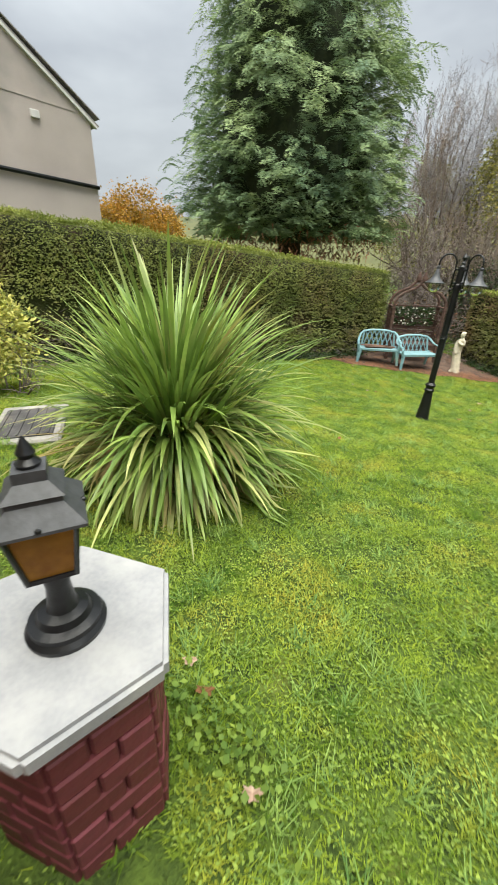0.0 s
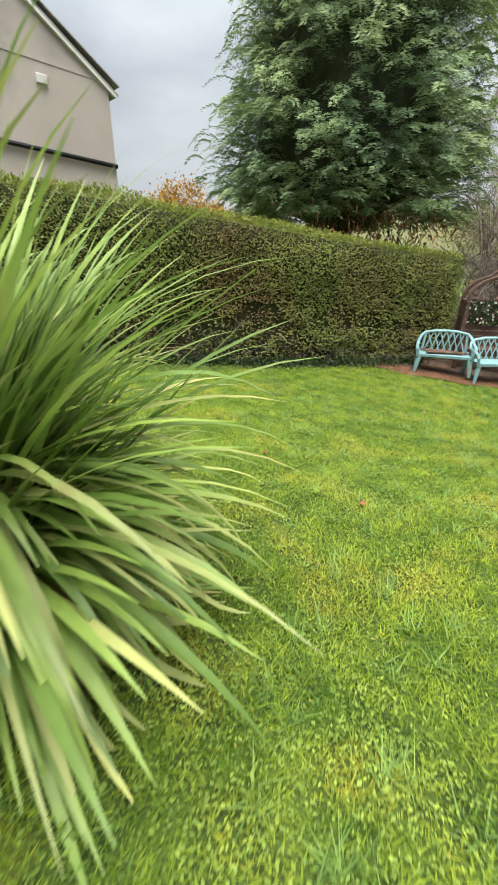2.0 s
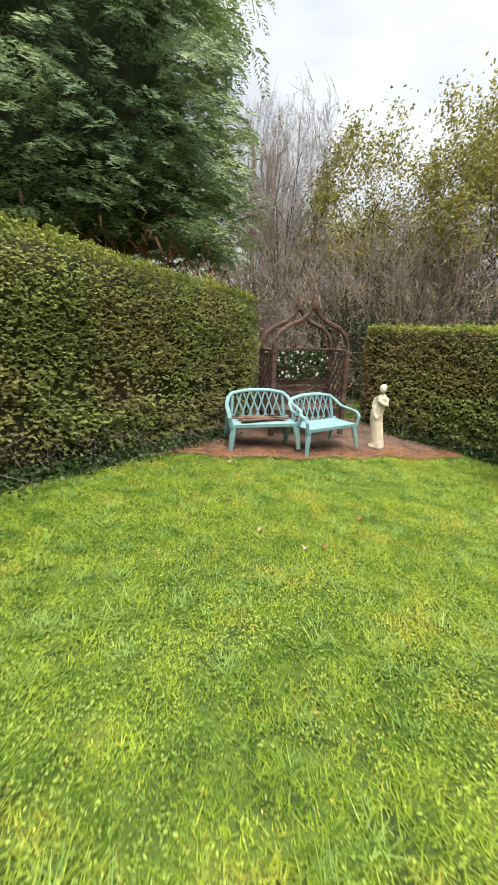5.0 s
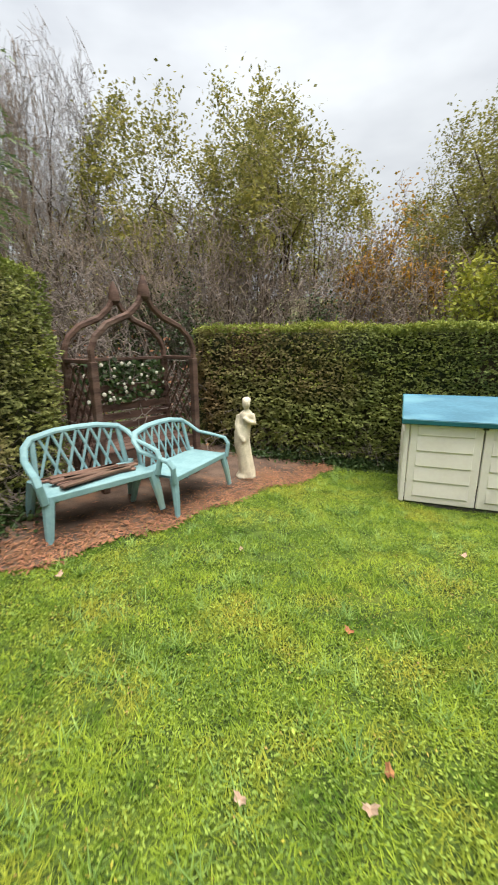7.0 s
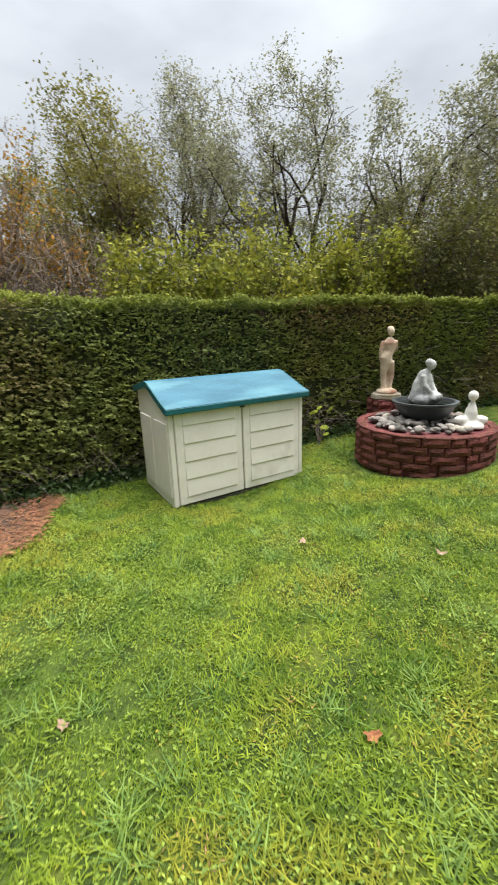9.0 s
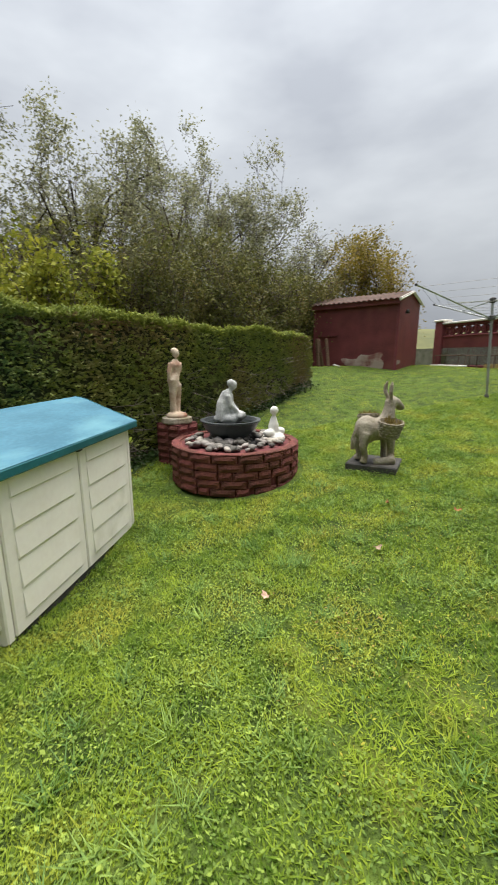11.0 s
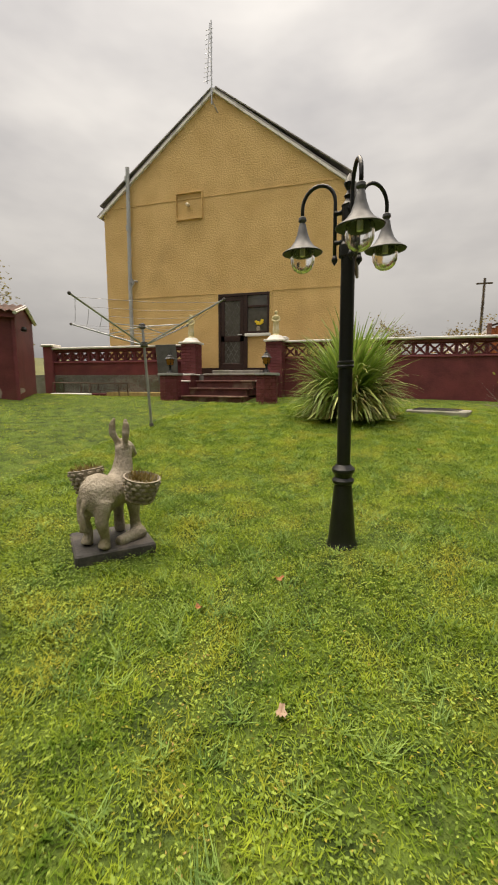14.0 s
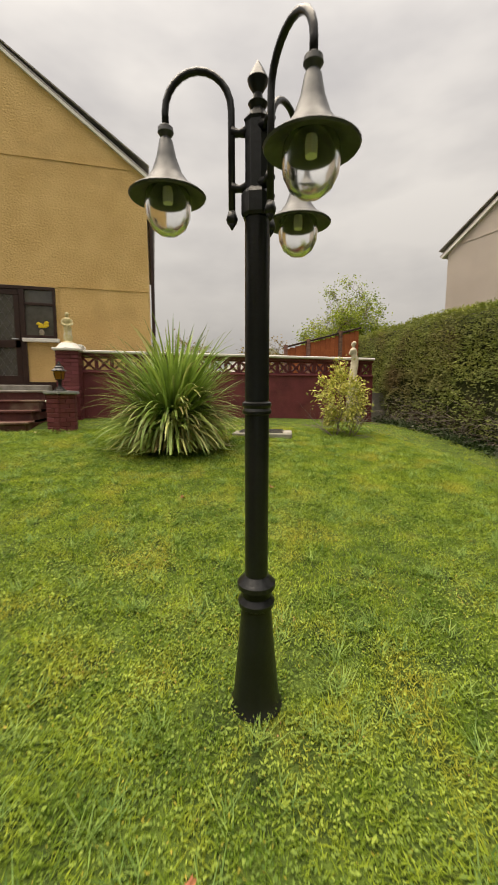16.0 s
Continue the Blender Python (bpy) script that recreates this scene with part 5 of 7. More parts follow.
def storage_box():
    """A cream plastic garden store with two doors and a sloping teal lid."""
    t = thing("storage_box", on(-0.97, -3.555, 154.0, -0.01), "cream plastic garden storage box with a teal lid", "storage box")
    W, D, H, HB = 1.46, 0.8, 0.93, 1.06
    part("base_tray", new_box(-W / 2 + 0.01, W / 2 - 0.01, -D / 2 + 0.01, D / 2, 0, 0.05, 0.01), M["slate"], t, "dark grey base")
    for sx in (-1, 1):
        bm = bmesh.new()
        x = sx * W / 2
        pr = [(-D / 2 + 0.02, 0.05), (D / 2, 0.05), (D / 2, HB), (0.0, HB + 0.02), (-D / 2 + 0.02, H)]
        a = [bm.verts.new((x, y, z)) for y, z in pr]
        b = [bm.verts.new((x - sx * 0.03, y, z)) for y, z in pr]
        bm.faces.new(a)
        bm.faces.new(b[::-1])
        for k in range(5):
            bm.faces.new((a[k], b[k], b[(k + 1) % 5], a[(k + 1) % 5]))
        bmesh.ops.recalc_face_normals(bm, faces=bm.faces)
        for y in (-0.22, 0.2):
            box(bm, x - 0.005 if sx > 0 else x - 0.012, x + 0.012 if sx > 0 else x + 0.005, y - 0.15, y + 0.15, 0.14, 0.82, 0.004)
        part("side_panel", bm, M["cream"], t)
    part("back_panel", new_box(-W / 2 + 0.03, W / 2 - 0.03, D / 2 - 0.03, D / 2, 0.05, HB), M["cream"], t)
    part("corner_post", new_box(-W / 2, -W / 2 + 0.05, -D / 2, -D / 2 + 0.03, 0.05, H, 0.008), M["cream"], t)
    part("corner_post", new_box(W / 2 - 0.05, W / 2, -D / 2, -D / 2 + 0.03, 0.05, H, 0.008), M["cream"], t)
    for x0, x1 in ((-W / 2 + 0.055, -0.006), (0.006, W / 2 - 0.055)):
        d = part("door", new_box(x0, x1, -D / 2 - 0.005, -D / 2 + 0.025, 0.06, H - 0.005, 0.008), M["cream"], t)
        for k in range(5):
            z = 0.13 + k * 0.165
            bm = bmesh.new()
            a0, a1 = x0 + 0.07, x1 - 0.07
            vs = [(a0, -D / 2 - 0.006, z), (a1, -D / 2 - 0.006, z), (a1 - 0.01, -D / 2 - 0.014, z + 0.009), (a0 + 0.01, -D / 2 - 0.014, z + 0.009), (a0 + 0.004, -D / 2 - 0.006, z + 0.15), (a1 - 0.004, -D / 2 - 0.006, z + 0.15)]
            w = [bm.verts.new(p) for p in vs]
            bm.faces.new((w[0], w[1], w[2], w[3]))
            bm.faces.new((w[3], w[2], w[5], w[4]))
            bm.faces.new((w[0], w[3], w[4]))
            bm.faces.new((w[1], w[5], w[2]))
            part("lapped_board", bm, M["cream"], d)
    part("latch", new_box(-0.025, 0.025, -D / 2 - 0.025, -D / 2 - 0.004, H - 0.045, H - 0.02, 0.004), M["slate"], t, "dark grey latch")
    # curved lid with a dark rim
    prof = [(-D / 2 - 0.06, H + 0.035), (-D / 2 + 0.05, H + 0.075), (-D / 2 + 0.2, H + 0.135), (-0.02, H + 0.21), (0.06, H + 0.225), (D / 2 + 0.03, H + 0.15)]
    bm = bmesh.new()
    top = [[bm.verts.new((x, y, z)) for y, z in prof] for x in np.linspace(-W / 2 - 0.03, W / 2 + 0.03, 7)]
    bot = [[bm.verts.new((x, y, z - 0.03)) for y, z in prof] for x in np.linspace(-W / 2 - 0.03, W / 2 + 0.03, 7)]
    for i in range(6):
        for j in range(5):
            bm.faces.new((top[i][j], top[i + 1][j], top[i + 1][j + 1], top[i][j + 1]))
            bm.faces.new((bot[i][j + 1], bot[i + 1][j + 1], bot[i + 1][j], bot[i][j]))
        bm.faces.new((bot[i][0], bot[i + 1][0], top[i + 1][0], top[i][0]))
        bm.faces.new((top[i][5], top[i + 1][5], bot[i + 1][5], bot[i][5]))
    for i, s in ((0, 1), (6, -1)):
        for j in range(5):
            q = (top[i][j], top[i][j + 1], bot[i][j + 1], bot[i][j])
            bm.faces.new(q if s > 0 else q[::-1])
    bmesh.ops.recalc_face_normals(bm, faces=bm.faces)
    lid = part("lid", bm, M["teal"], t, "faded teal lid")
    bm = new_box(-W / 2 - 0.034, W / 2 + 0.034, -D / 2 - 0.064, -D / 2 - 0.03, H - 0.02, H + 0.034, 0.008)
    for sx in (-1, 1):
        x = sx * (W / 2 + 0.03)
        for (y0, z0), (y1, z1) in zip(prof, prof[1:]):
            vs = [bm.verts.new(p) for p in ((x - 0.004, y0, z0 - 0.055), (x - 0.004, y1, z1 - 0.055), (x - 0.004, y1, z1 + 0.002), (x - 0.004, y0, z0 + 0.002), (x + 0.006, y0, z0 - 0.055), (x + 0.006, y1, z1 - 0.055), (x + 0.006, y1, z1 + 0.002), (x + 0.006, y0, z0 + 0.002))]
            for f in ((0, 1, 2, 3), (7, 6, 5, 4), (0, 4, 5, 1), (1, 5, 6, 2), (2, 6, 7, 3), (3, 7, 4, 0)):
                bm.faces.new([vs[k] for k in f])
    bmesh.ops.recalc_face_normals(bm, faces=bm.faces)
    part("lid_rim", bm, M["teal_dark"], lid, "dark teal rim")


storage_box()

# ---------------------------------------------------------------- fountain bed
FX, FY, FR = -2.08, -1.8, 0.66
FZ = float(gz(FX, FY)) - 0.06


def stone_mesh(w, h, d, seed):
    bm = bmesh.new()
    bmesh.ops.create_grid(bm, x_segments=4, y_segments=2, size=0.5)
    for v in bm.verts:
        x, z = v.co.x * w, (v.co.y + 0.5) * h
        edge = min(0.5 - abs(v.co.x), 0.5 - abs(v.co.y))
        y = -d * (0.25 + 0.75 * min(1, edge * 3)) * (1 + 0.6 * noise.noise(Vector((x * 22 + seed, z * 22, seed)))) if edge > 0.01 else 0.0
        v.co = Vector((x * (0.96 if edge < 0.01 else 1), y, z))
    r = bmesh.ops.extrude_face_region(bm, geom=bm.faces[:])
    for v in [g for g in r["geom"] if isinstance(g, bmesh.types.BMVert)]:
        v.co.y = 0.1
    bmesh.ops.recalc_face_normals(bm, faces=bm.faces)
    me = bpy.data.meshes.new("stone")
    bm.to_mesh(me)
    bm.free()
    me.materials.append(M["stone_red"])
    return me


def fountain_bed():
    t = thing("raised_bed", pose(FX, FY, FZ), "round raised bed of red rock-faced stone bricks", "raised bed")
    part("mortar_ring", lathe(bmesh.new(), [(FR - 0.016, 0), (FR - 0.016, 0.39)], 40), M["mortar"], t)
    meshes = [stone_mesh(0.236, 0.072, 0.017, s * 3.1) for s in range(5)]
    half = [stone_mesh(0.126, 0.072, 0.015, s * 1.7 + 9) for s in range(3)]
    for row in range(5):
        a = row * 0.37
        end = a + 2 * math.pi
        while a < end - 0.12:
            small = random.random() < 0.2
            w = 0.13 if small else 0.24
            da = (w + 0.005) / FR
            if a + da > end + 0.05:
                small, w = True, 0.13
                da = (w + 0.005) / FR
            mid = a + da / 2
            piece("stone", random.choice(half if small else meshes), t, pose(FR * 1.0 * math.cos(mid), FR * math.sin(mid), 0.004 + row * 0.079, random.uniform(-2, 2), random.uniform(-1, 1), math.degrees(mid) + 90))
            a += da
    # flat coping pieces
    for k in range(18):
        mid = 2 * math.pi * k / 18
        bm = new_box(-0.11, 0.11, -0.004, 0.075, 0, 0.014, 0.005)
        ob = part("coping_stone", bm, M["stone_red"], t)
        ob.matrix_local = pose(FR * math.cos(mid), FR * math.sin(mid), 0.394, random.uniform(-2, 2), random.uniform(-2, 2), math.degrees(mid) + 90)
    part("bed_fill", lathe(bmesh.new(), [(FR - 0.1, 0.3), (FR - 0.12, 0.385), (0.1, 0.4)], 24), M["slate"], t, "dark pond liner")


fountain_bed()


def pebbles():
    bm = bmesh.new()
    for k in range(170):
        a, r = random.uniform(0, 2 * math.pi), (FR - 0.14) * math.sqrt(random.uniform(0.02, 1))
        s = random.uniform(0.028, 0.06)
        blob(bm, (0, 0, 0), (s, s * random.uniform(0.6, 0.9), s * random.uniform(0.4, 0.65)), pose(r * math.cos(a), r * math.sin(a), 0.395 + s * 0.4 + random.uniform(0, 0.02), random.uniform(-20, 20), random.uniform(-20, 20), random.uniform(0, 180)), 0.35, 2, k)
    ob = part("pebbles", bm, M["pebble"], smooth=True)
    ob.matrix_world = pose(FX, FY, FZ)
    tagged(ob, "grey and buff river pebbles filling the raised bed", "pebbles", kind="stuff")


pebbles()


def fountain_bowl():
    t = thing("fountain_bowl", pose(FX - 0.1, FY - 0.02, FZ + 0.415), "dark grey fountain bowl of still water", "bowl")
    prof = [(0.16, 0), (0.2, 0.03), (0.27, 0.1), (0.305, 0.175), (0.325, 0.185), (0.325, 0.2), (0.285, 0.2), (0.25, 0.13), (0.02, 0.1)]
    part("basin", lathe(bmesh.new(), prof, 40), M["bowl"], t, smooth=True)
    part("water", lathe(bmesh.new(), [(0.27, 0.15), (0.272, 0.165), (0.02, 0.166)], 40), M["water"], t, "dark still water")


fountain_bowl()


def kneeling_figure(m):
    """A draped figure kneeling forward, cast as one piece."""
    bm = bmesh.new()
    blob(bm, (0, -0.02, 0.07), (0.16, 0.2, 0.08), rough=0.3, seed=1)
    blob(bm, (0, 0.1, 0.1), (0.1, 0.14, 0.06), rough=0.3, seed=2)
    tube(bm, [(0, -0.06, 0.08), (0, -0.06, 0.22), (0, -0.01, 0.32), (0, 0.02, 0.36)], [0.13, 0.105, 0.09, 0.05], 12)
    tube(bm, [(0, 0.01, 0.35), (0, 0.04, 0.41)], [0.035, 0.03], 8)
    blob(bm, (0, 0.06, 0.43), (0.05, 0.06, 0.055))
    blob(bm, (0, 0.03, 0.45), (0.055, 0.055, 0.045))
    for sx in (-1, 1):
        tube(bm, [(sx * 0.08, 0.0, 0.32), (sx * 0.1, 0.04, 0.22), (sx * 0.05, 0.13, 0.14)], [0.035, 0.03, 0.024], 8)
    for k in range(9):
        a = random.uniform(0, 2 * math.pi)
        tube(bm, [(0.1 * math.cos(a), -0.05 + 0.09 * math.sin(a), 0.26), (0.15 * math.cos(a), -0.04 + 0.15 * math.sin(a), 0.04)], [0.012, 0.03], 6)
    bmesh.ops.scale(bm, vec=(0.72, 0.8, 1.0), verts=bm.verts)
    ob = fused("kneeling_statue", bm, M["stone_grey"], voxel=0.011)
    ob.matrix_world = m
    return tagged(ob, "mottled grey cast statue kneeling in the fountain bowl", "statue")


kneeling_figure(pose(FX - 0.13, FY - 0.03, FZ + 0.55, 0, 0, -20))


def small_cherub(m):
    bm = bmesh.new()
    lathe(bm, [(0.13, 0), (0.12, 0.03), (0.07, 0.06)], 14)
    for sx in (-1, 1):
        blob(bm, (sx * 0.09, 0.01, 0.07), (0.07, 0.06, 0.045), rough=0.2)
    tube(bm, [(0, 0, 0.05), (0, 0, 0.15), (0, 0, 0.24)], [0.06, 0.055, 0.025], 12)
    blob(bm, (0, 0.005, 0.3), (0.048, 0.048, 0.052))
    ob = fused("cherub_statue", bm, M["white"], voxel=0.01)
    ob.matrix_world = m
    return tagged(ob, "small white painted bust among the pebbles", "statue")


small_cherub(pose(FX + 0.05, FY + 0.42, FZ + 0.41, 0, 0, -60))


def brick_pedestal(x, y):
    t = thing("statue_pedestal", on(x, y, 40, -0.05), "rough red brick pedestal beside the raised bed", "pedestal")
    me = stone_mesh(0.17, 0.072, 0.02, 4.0)
    part("pedestal_core", new_box(-0.16, 0.16, -0.16, 0.16, 0, 0.5), M["mortar"], t)
    for row in range(6):
        for k in range(4):
            for q in (-1, 1):
                piece("stone", me, t, pose(0, 0, 0.004 + row * 0.082, 0, 0, 90 * k) @ pose(q * 0.085, -0.165, 0))
    part("pedestal_cap", lathe(bmesh.new(), [(0.17, 0.5), (0.18, 0.515), (0.17, 0.56), (0.12, 0.57)], 18), M["stone_old"], t)
    return t


brick_pedestal(-2.68, -2.33)


def standing_figure(m, h, material, label, draped=False, bend=0.05):
    """A standing classical garden statue, cast as one piece; about 1 high before scaling."""
    bm = bmesh.new()
    lathe(bm, [(0.15, 0), (0.155, 0.03), (0.13, 0.06), (0.1, 0.065)], 14)
    if draped:
        tube(bm, [(0.02, 0, 0.04), (0.0, 0, 0.2), (-bend, 0, 0.42), (-bend, 0, 0.55), (0, 0, 0.66), (bend * 0.5, 0, 0.78), (bend * 0.5, 0, 0.83)], [0.135, 0.115, 0.12, 0.12, 0.09, 0.1, 0.045], 14, 0.8)
        for k in range(10):
            a = random.uniform(0, 2 * math.pi)
            tube(bm, [(-bend + 0.1 * math.cos(a), 0.085 * math.sin(a), 0.52), (0.02 + 0.11 * math.cos(a + 0.4), 0.1 * math.sin(a + 0.4), 0.06)], [0.014, 0.032], 6)
    else:
        tube(bm, [(-0.05, 0, 0.05), (-0.06, 0.01, 0.25), (-0.05, 0, 0.47)], [0.032, 0.045, 0.066], 10)
        tube(bm, [(0.06, 0.03, 0.05), (0.09, 0.05, 0.27), (0.03, 0, 0.47)], [0.03, 0.045, 0.066], 10)
        tube(bm, [(-0.01, 0, 0.43), (-bend, 0, 0.53), (0, 0, 0.62), (0.01, 0, 0.74), (0.01, 0, 0.82)], [0.095, 0.1, 0.078, 0.1, 0.04], 12, 0.75)
        tube(bm, [(-0.02, 0.05, 0.03), (-0.01, 0.07, 0.3)], [0.05, 0.035], 8)
    if draped:
        bmesh.ops.scale(bm, vec=(0.8, 0.85, 1.0), verts=bm.verts)
    blob(bm, (0.015, -0.01, 0.9), (0.05, 0.056, 0.066))
    blob(bm, (0.015, 0.015, 0.935), (0.054, 0.056, 0.048), rough=0.2)
    if draped:
        tube(bm, [(0.08, 0, 0.78), (0.105, -0.03, 0.67), (0.04, -0.08, 0.7), (-0.01, -0.085, 0.75)], [0.036, 0.032, 0.027, 0.024], 8)
        tube(bm, [(-0.07, 0, 0.77), (-0.1, -0.02, 0.65), (-0.05, -0.07, 0.52), (0.0, -0.09, 0.46)], [0.034, 0.03, 0.026, 0.024], 8)
    else:
        tube(bm, [(0.1, 0, 0.77), (0.13, 0.03, 0.65), (0.06, 0.09, 0.56)], [0.036, 0.032, 0.025], 8)
        tube(bm, [(-0.09, 0, 0.77), (-0.13, -0.01, 0.64), (-0.12, 0.0, 0.5)], [0.036, 0.032, 0.025], 8)
    bmesh.ops.scale(bm, vec=(h, h, h), verts=bm.verts)
    ob = fused("garden_statue", bm, material, voxel=0.013 * h)
    ob.matrix_world = m
    return tagged(ob, label, "statue", "garden statues")


standing_figure(pose(-2.68, -2.33, float(gz(-2.68, -2.33)) + 0.515, 0, 0, 130), 0.8, M["stone_pink"], "weathered cream classical statue on a brick pedestal")
standing_figure(on(1.46, -4.22, 170), 1.0, M["stone"], "pale stone draped statue standing by the hedge", draped=True)
fz = float(gz(4.2, 7.0))
ped = thing("statue_plinth", pose(4.2, 7.0, fz), "fluted pale stone plinth by the garden wall", "plinth")
part("shaft", lathe(bmesh.new(), [(0.2, 0), (0.2, 0.08), (0.15, 0.12), (0.14, 0.8), (0.2, 0.86), (0.2, 0.92)], 12), M["stone"], ped)
standing_figure(pose(4.2, 7.0, fz + 0.92, 0, 0, 200), 0.98, M["stone"], "pale stone draped statue on a plinth", draped=True)


def donkey():
    base = thing("statue_slab", on(-1.52, -0.45, 44.5), "dark mossy stone slab under the donkey", "slab")
    part("slab_body", new_box(-0.25, 0.25, -0.21, 0.24, -0.06, 0.05, 0.012), M["slate"], base)
    t = thing("donkey_planter", on(-1.5, -0.47, -10, 0.05), "lichened stone donkey carrying two woven pannier planters", "planter")
    bm = bmesh.new()
    blob(bm, (0, 0.0, 0.34), (0.115, 0.19, 0.12), rough=0.12)
    blob(bm, (0, -0.1, 0.34), (0.125, 0.125, 0.15))
    tube(bm, [(0, 0.06, 0.36), (0, 0.12, 0.46), (-0.005, 0.14, 0.56), (-0.01, 0.15, 0.63)], [0.1, 0.075, 0.058, 0.06], 10)
    tube(bm, [(-0.01, 0.14, 0.63), (-0.05, 0.23, 0.6), (-0.085, 0.31, 0.54)], [0.06, 0.05, 0.038], 10)
    for sx in (-1, 1):
        tube(bm, [(sx * 0.035 - 0.01, 0.13, 0.65), (sx * 0.06 - 0.01, 0.11, 0.72), (sx * 0.062 - 0.01, 0.115, 0.78), (sx * 0.045 - 0.01, 0.125, 0.83)], [0.026, 0.034, 0.03, 0.012], 8, 0.6)
        tube(bm, [(sx * 0.075, -0.13, 0.32), (sx * 0.08, -0.16, 0.18), (sx * 0.075, -0.13, 0.08), (sx * 0.075, -0.15, 0.01)], [0.065, 0.042, 0.032, 0.045], 8)
        tube(bm, [(sx * 0.07, 0.13, 0.3), (sx * 0.075, 0.14, 0.14), (sx * 0.075, 0.15, 0.01)], [0.055, 0.036, 0.042], 8)
    tube(bm, [(0, -0.2, 0.36), (0.01, -0.25, 0.26), (0.01, -0.24, 0.14)], [0.02, 0.016, 0.026], 6)
    tube(bm, [(0.1, -0.05, 0.02), (0.13, 0.16, 0.04)], [0.04, 0.05], 8)
    fused("donkey_body", bm, M["stone_old"], t, voxel=0.013)
    for sx in (-1, 1):
        pan = part("pannier", lathe(bmesh.new(), [(0.075, 0.0), (0.09, 0.06), (0.108, 0.13), (0.118, 0.165), (0.108, 0.168), (0.095, 0.12), (0.02, 0.11)], 20), M["stone_old"], t, "woven basket pannier", smooth=True)
        pan.matrix_local = pose(sx * 0.225, 0.03, 0.3, 0, sx * 10, 0)
        bm = bmesh.new()
        for row in range(5):
            r = 0.084 + 0.0075 * row
            for k in range(12):
                a = 2 * math.pi * (k + 0.5 * (row % 2)) / 12
                blob(bm, (0, 0, 0), (0.024, 0.01, 0.014), pose(r * math.cos(a), r * math.sin(a), 0.018 + row * 0.031, 0, 0, math.degrees(a) + 90), sub=1)
        part("weave", bm, M["stone_old"], pan)
        n = 150
        at = np.column_stack([rng.normal(0, 0.045, (n, 2)), np.full(n, 0.13)])
        v, f = leaf_quads(at, rng.normal(0, 0.5, (n, 3)) + [0, 0, 0.8], rng.normal(0, 1, (n, 3)), rng.uniform(0.04, 0.1, n), rng.uniform(0.004, 0.012, n))
        mesh_part("dry_plant", v, f, M["straw"], pan, "dried brown planting")


donkey()

# ---------------------------------------------------------------- rotary dryer


def rotary_dryer():
    t = thing("rotary_dryer", on(-2.98, 2.64) @ pose(0, 0, 0, 0, -4, 0), "aluminium rotary washing line with drooping arms", "washing line")
    part("pole", tube(bmesh.new(), [(0, 0, -0.05), (0, 0, 1.5)], 0.02, 12), M["alu"], t, smooth=True)
    part("ground_socket", lathe(bmesh.new(), [(0.035, -0.02), (0.035, 0.04), (0.024, 0.06)], 12), M["slate"], t)
    part("hub", lathe(bmesh.new(), [(0.03, 1.2), (0.055, 1.21), (0.055, 1.27), (0.03, 1.28)], 12), M["slate"], t, "dark plastic hub")
    part("top_hub", lathe(bmesh.new(), [(0.022, 1.46), (0.05, 1.48), (0.05, 1.53), (0.02, 1.55)], 12), M["slate"], t, "dark plastic hub")
    tips = []
    for a in (-5, 85, 175, 265):
        d = Vector((math.cos(radians(a)), math.sin(radians(a)), 0))
        tip = d * 1.35 + Vector((0, 0, 1.7))
        tips.append(tip)
        arm = part("arm", tube(bmesh.new(), [d * 0.04 + Vector((0, 0, 1.24)), tip], 0.012, 8), M["alu"], t)
        part("arm_tip", blob(bmesh.new(), tip, (0.025, 0.025, 0.025), sub=1), M["slate"], arm)
        part("strut", tube(bmesh.new(), [d * 0.04 + Vector((0, 0, 1.5)), d * 0.62 + Vector((0, 0, 1.46))], 0.008, 6), M["alu"], t)
    for k in range(4):
        bm = bmesh.new()
        for q in range(5):
            u = 0.3 + 0.16 * q
            a, b = tips[k], tips[(k + 1) % 4]
            h = Vector((0, 0, 1.24))
            p, r = h + (a - h) * u, h + (b - h) * u
            tube(bm, [p, (p + r) / 2 - Vector((0, 0, 0.03)), r], 0.0025, 4)
        part("line", bm, M["lead"], t)


rotary_dryer()

# ---------------------------------------------------------------- red shed


